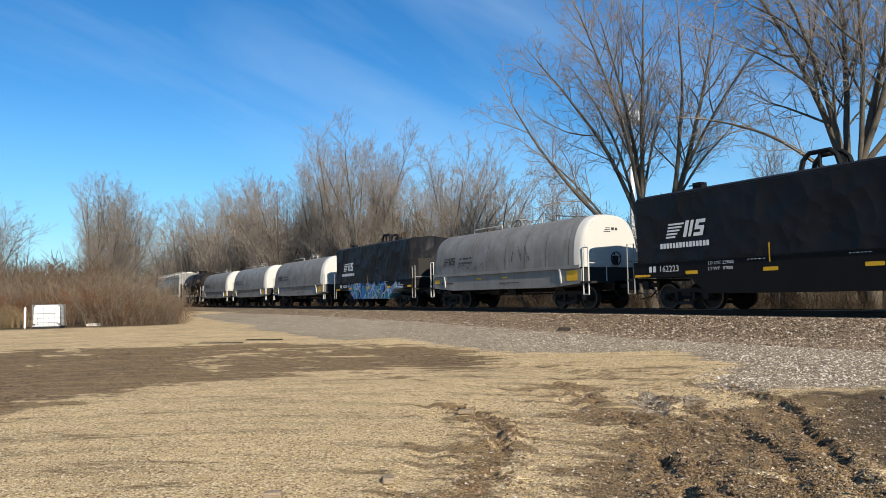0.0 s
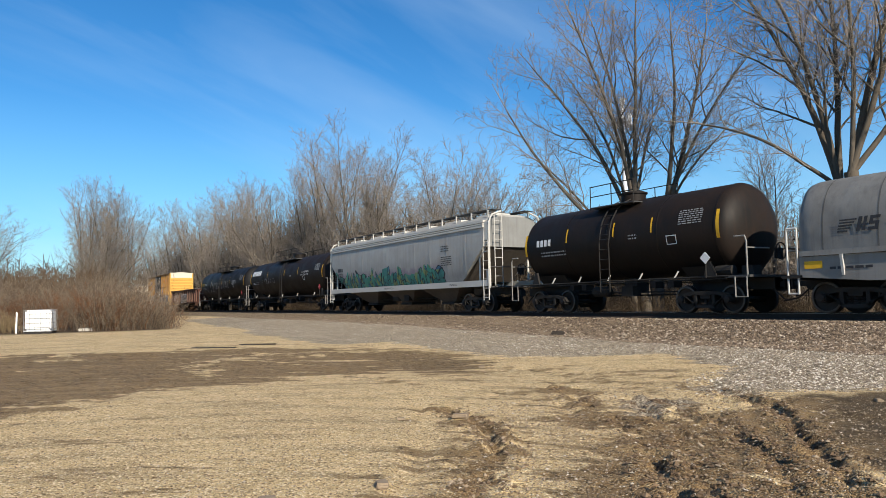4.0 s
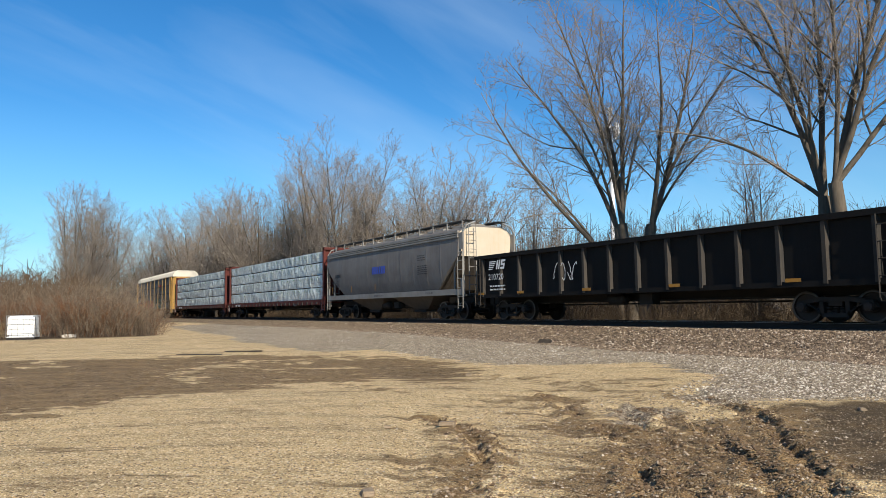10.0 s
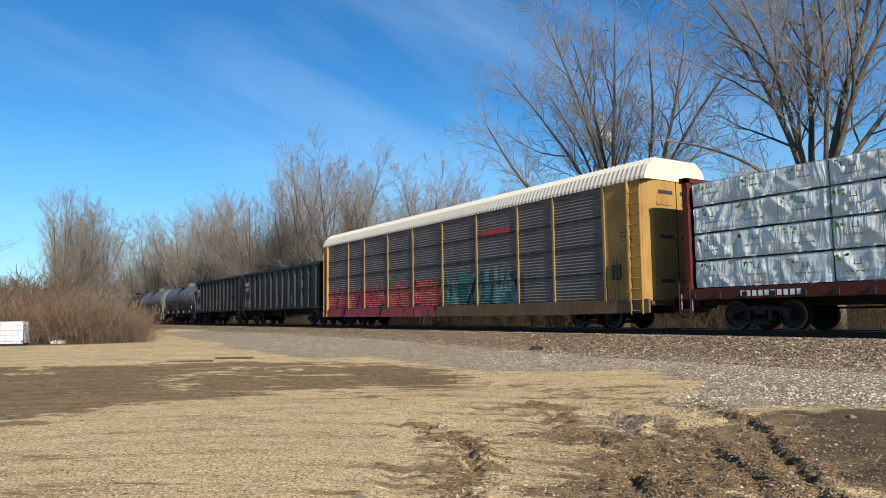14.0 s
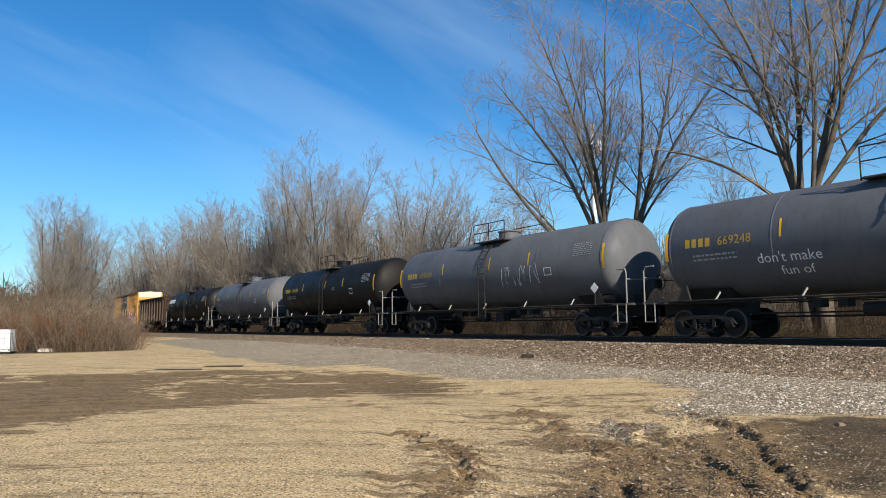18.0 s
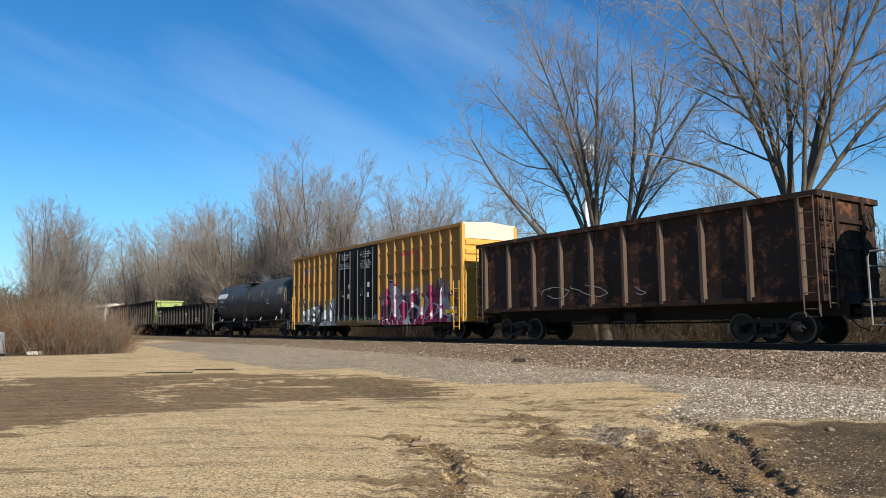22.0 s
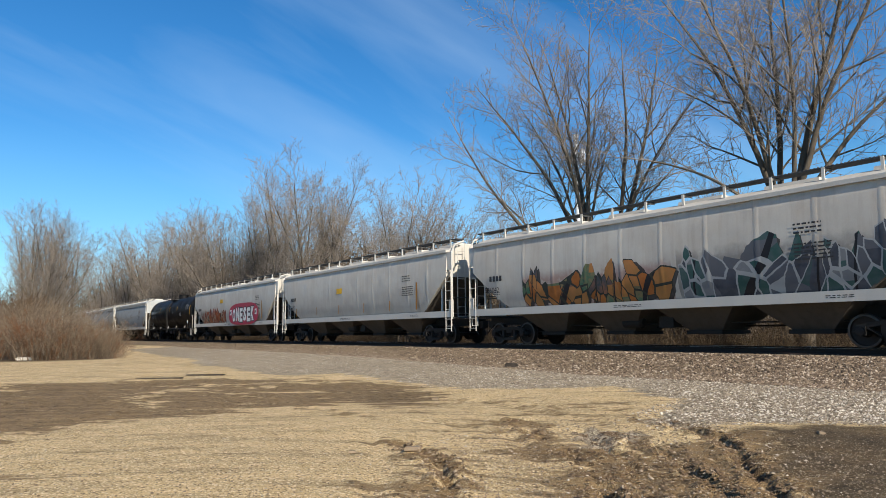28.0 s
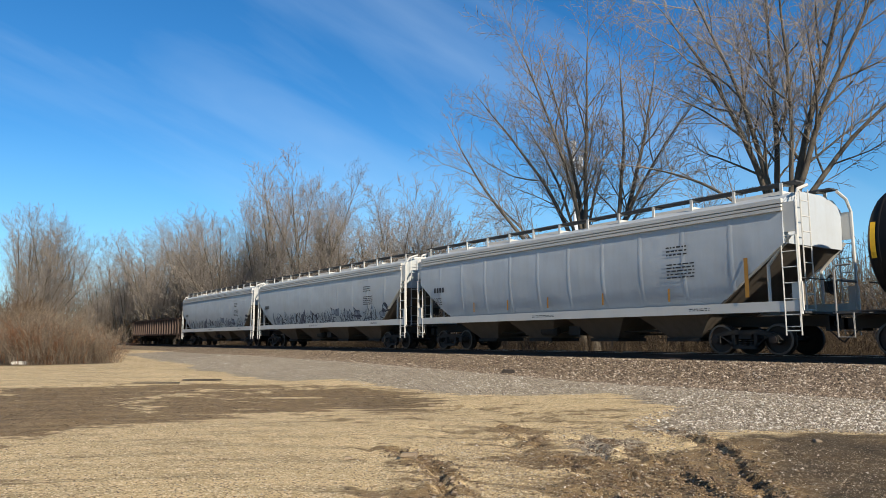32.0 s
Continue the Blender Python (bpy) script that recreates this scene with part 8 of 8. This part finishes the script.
# mobile phone mast
MAST = plain("galvanised_mast", (0.56, 0.57, 0.58), 0.6, 0.1, 0.1, 2)
ANT = plain("white_antenna", (0.5, 0.5, 0.5), 0.5, 0, 0.06, 3)
mast = thing("cell_mast", "tall pale grey cell mast with white antenna panels", "mast", m=pose(-84.3, 85.8, 0.6))
b = bmesh.new()
turned_z(b, [(0, 0.62), (33.5, 0.30)], 16)
part("pole", b, MAST, mast, "", True)
b = bmesh.new()
for z in (30.2,):
    tube(b, [(2.0 * math.cos(a), 2.0 * math.sin(a), z) for a in [k * math.pi * 2 / 3 for k in range(4)]], 0.07)
    for k in range(3):
        a = k * math.pi * 2 / 3
        tube(b, [(0, 0, z), (2.0 * math.cos(a), 2.0 * math.sin(a), z)], 0.06)
part("antenna_frame", b, MAST, mast)
for k in range(9):
    f, g = k // 3, (k % 3 + 0.5) / 3
    a0, a1 = f * math.pi * 2 / 3, (f + 1) * math.pi * 2 / 3
    x, y = 2.05 * ((1 - g) * math.cos(a0) + g * math.cos(a1)), 2.05 * ((1 - g) * math.sin(a0) + g * math.sin(a1))
    b = bmesh.new()
    box(b, x - 0.17, x + 0.17, y - 0.17, y + 0.17, 29.2, 31.4)
    part("antenna_panel", b, ANT, mast)
b = bmesh.new()
turned_z(b, [(33.3, 0.5), (34.2, 0.5)], 10)
part("mast_top", b, ANT, mast)

# water tote
TOTE_WHITE = plain("translucent_white_plastic", (0.80, 0.80, 0.78), 0.45, 0, 0.06, 3)
CAGE = plain("galvanised_cage", (0.45, 0.46, 0.47), 0.45, 0.5, 0.1)
tote = thing("water_tote", "white plastic water tote in a steel cage beside the brush", "tote", m=pose(-39.8, 1.0, float(ground_z(np.array([-39.8]), np.array([1.0]), False)[0]), 0, 0, 75))
b = bmesh.new()
box(b, -0.57, 0.57, -0.47, 0.47, 0.16, 1.14)
bmesh.ops.bevel(b, geom=b.edges[:], offset=0.08, segments=3, affect="EDGES")
part("bottle", b, TOTE_WHITE, tote, "white plastic bottle", True)
b = bmesh.new()
turned_z(b, [(1.13, 0.09), (1.19, 0.09)], 14)
part("cap", b, LETTER_BLACK, tote)
for z in (0.3, 0.52, 0.74, 0.96, 1.14):
    b = bmesh.new()
    tube(b, [(-0.6, -0.5, z), (0.6, -0.5, z), (0.6, 0.5, z), (-0.6, 0.5, z), (-0.6, -0.5, z)], 0.013, 5)
    part("cage_hoop", b, CAGE, tote)
for i in range(6):
    for s in (-1, 1):
        b = bmesh.new()
        x = -0.6 + 1.2 * i / 5
        tube(b, [(x, s * 0.5, 0.14), (x, s * 0.5, 1.14)], 0.013, 5)
        part("cage_bar", b, CAGE, tote)
        if i < 5:
            b = bmesh.new()
            tube(b, [(s * 0.6, -0.5 + i * 0.25, 0.14), (s * 0.6, -0.5 + i * 0.25, 1.14)], 0.013, 5)
            part("cage_bar", b, CAGE, tote)
for y in (-0.42, 0, 0.42):
    b = bmesh.new()
    box(b, -0.6, 0.6, y - 0.06, y + 0.06, 0.0, 0.11)
    part("pallet_foot", b, STEEL_DARK, tote)
b = bmesh.new()
box(b, -0.6, 0.6, -0.5, 0.5, 0.11, 0.16)
part("pallet_deck", b, CAGE, tote)


def slab(x, y, sx, sy, sz, turn, mat, name, label, category):
    b = bmesh.new()
    v = box(b, -sx / 2, sx / 2, -sy / 2, sy / 2, 0, sz)
    bmesh.ops.bevel(b, geom=b.edges[:], offset=min(sz, sy) * 0.25, segments=2, affect="EDGES")
    for q in b.verts:
        q.co += Vector((rr.uniform(-1, 1), rr.uniform(-1, 1), rr.uniform(-1, 1))) * sz * 0.12
    o = tagged(new(name, mesh_of(name, b, mat)), label, category)
    o.matrix_basis = pose(x, y, float(ground_z(np.array([x]), np.array([y]))[0]) - sz * 0.15, 0, 0, turn)


b = bmesh.new()
box(b, -0.03, 0.03, -0.30, 0.30, 0, 1.02)
bmesh.ops.bevel(b, geom=b.edges[:], offset=0.012, segments=2, affect="EDGES")
board = tagged(new("white_panel", mesh_of("white_panel", b, TOTE_WHITE)), "white plastic panel leaning against the water tote", "panel")
board.matrix_basis = pose(-39.75, 0.0, float(ground_z(np.array([-39.75]), np.array([0.0]), False)[0]) - 0.01, -11, 0, 88)
SLAB = plain("pale_concrete", (0.50, 0.47, 0.42), 0.9, 0, 0.25, 8)
WET = plain("dark_wood", (0.035, 0.027, 0.02), 0.85, 0, 0.4, 10)
slab(-41.2, 3.1, 0.7, 0.4, 0.2, 80, SLAB, "concrete_block", "pale broken concrete block beside the brush", "rubble")
slab(-42.0, 4.6, 0.4, 0.3, 0.25, 20, SLAB, "concrete_block", "small pale lump of concrete beside the brush", "rubble")
slab(-25.0, 7.3, 1.3, 0.12, 0.05, 62, WET, "plank", "dark weathered plank lying on the gravel", "plank")
slab(-24.6, 5.7, 1.5, 0.16, 0.035, 58, WET, "plank", "dark flattened plank lying on the gravel", "plank")
slab(-18.5, 15.5, 0.42, 0.25, 0.16, 30, WET, "rail_scrap", "dark scrap lump on the ballast slope", "scrap")
for x, y, s in ((-5.6, 10.5, 0.13), (-5.8, 2.8, 0.17), (-5.9, 1.8, 0.16), (-8.3, 5.2, 0.22), (-8.9, 4.6, 0.1), (-14.3, 9.6, 0.2)):
    slab(x, y, s, s * 0.7, s * 0.35, rr.uniform(0, 180), PEBBLE, "pale_stone", "pale flat stone lying on the gravel", "stone")

# lettering too small to pick apart
for ob in scene.objects:
    if ob.name.split(".")[0] in ("lettering", "small_print", "road_name", "scribble", "sill_lettering", "data_panel", "capacity_print", "warning_text", "leaf_print"):
        ob["kind"] = "stuff"

motions()
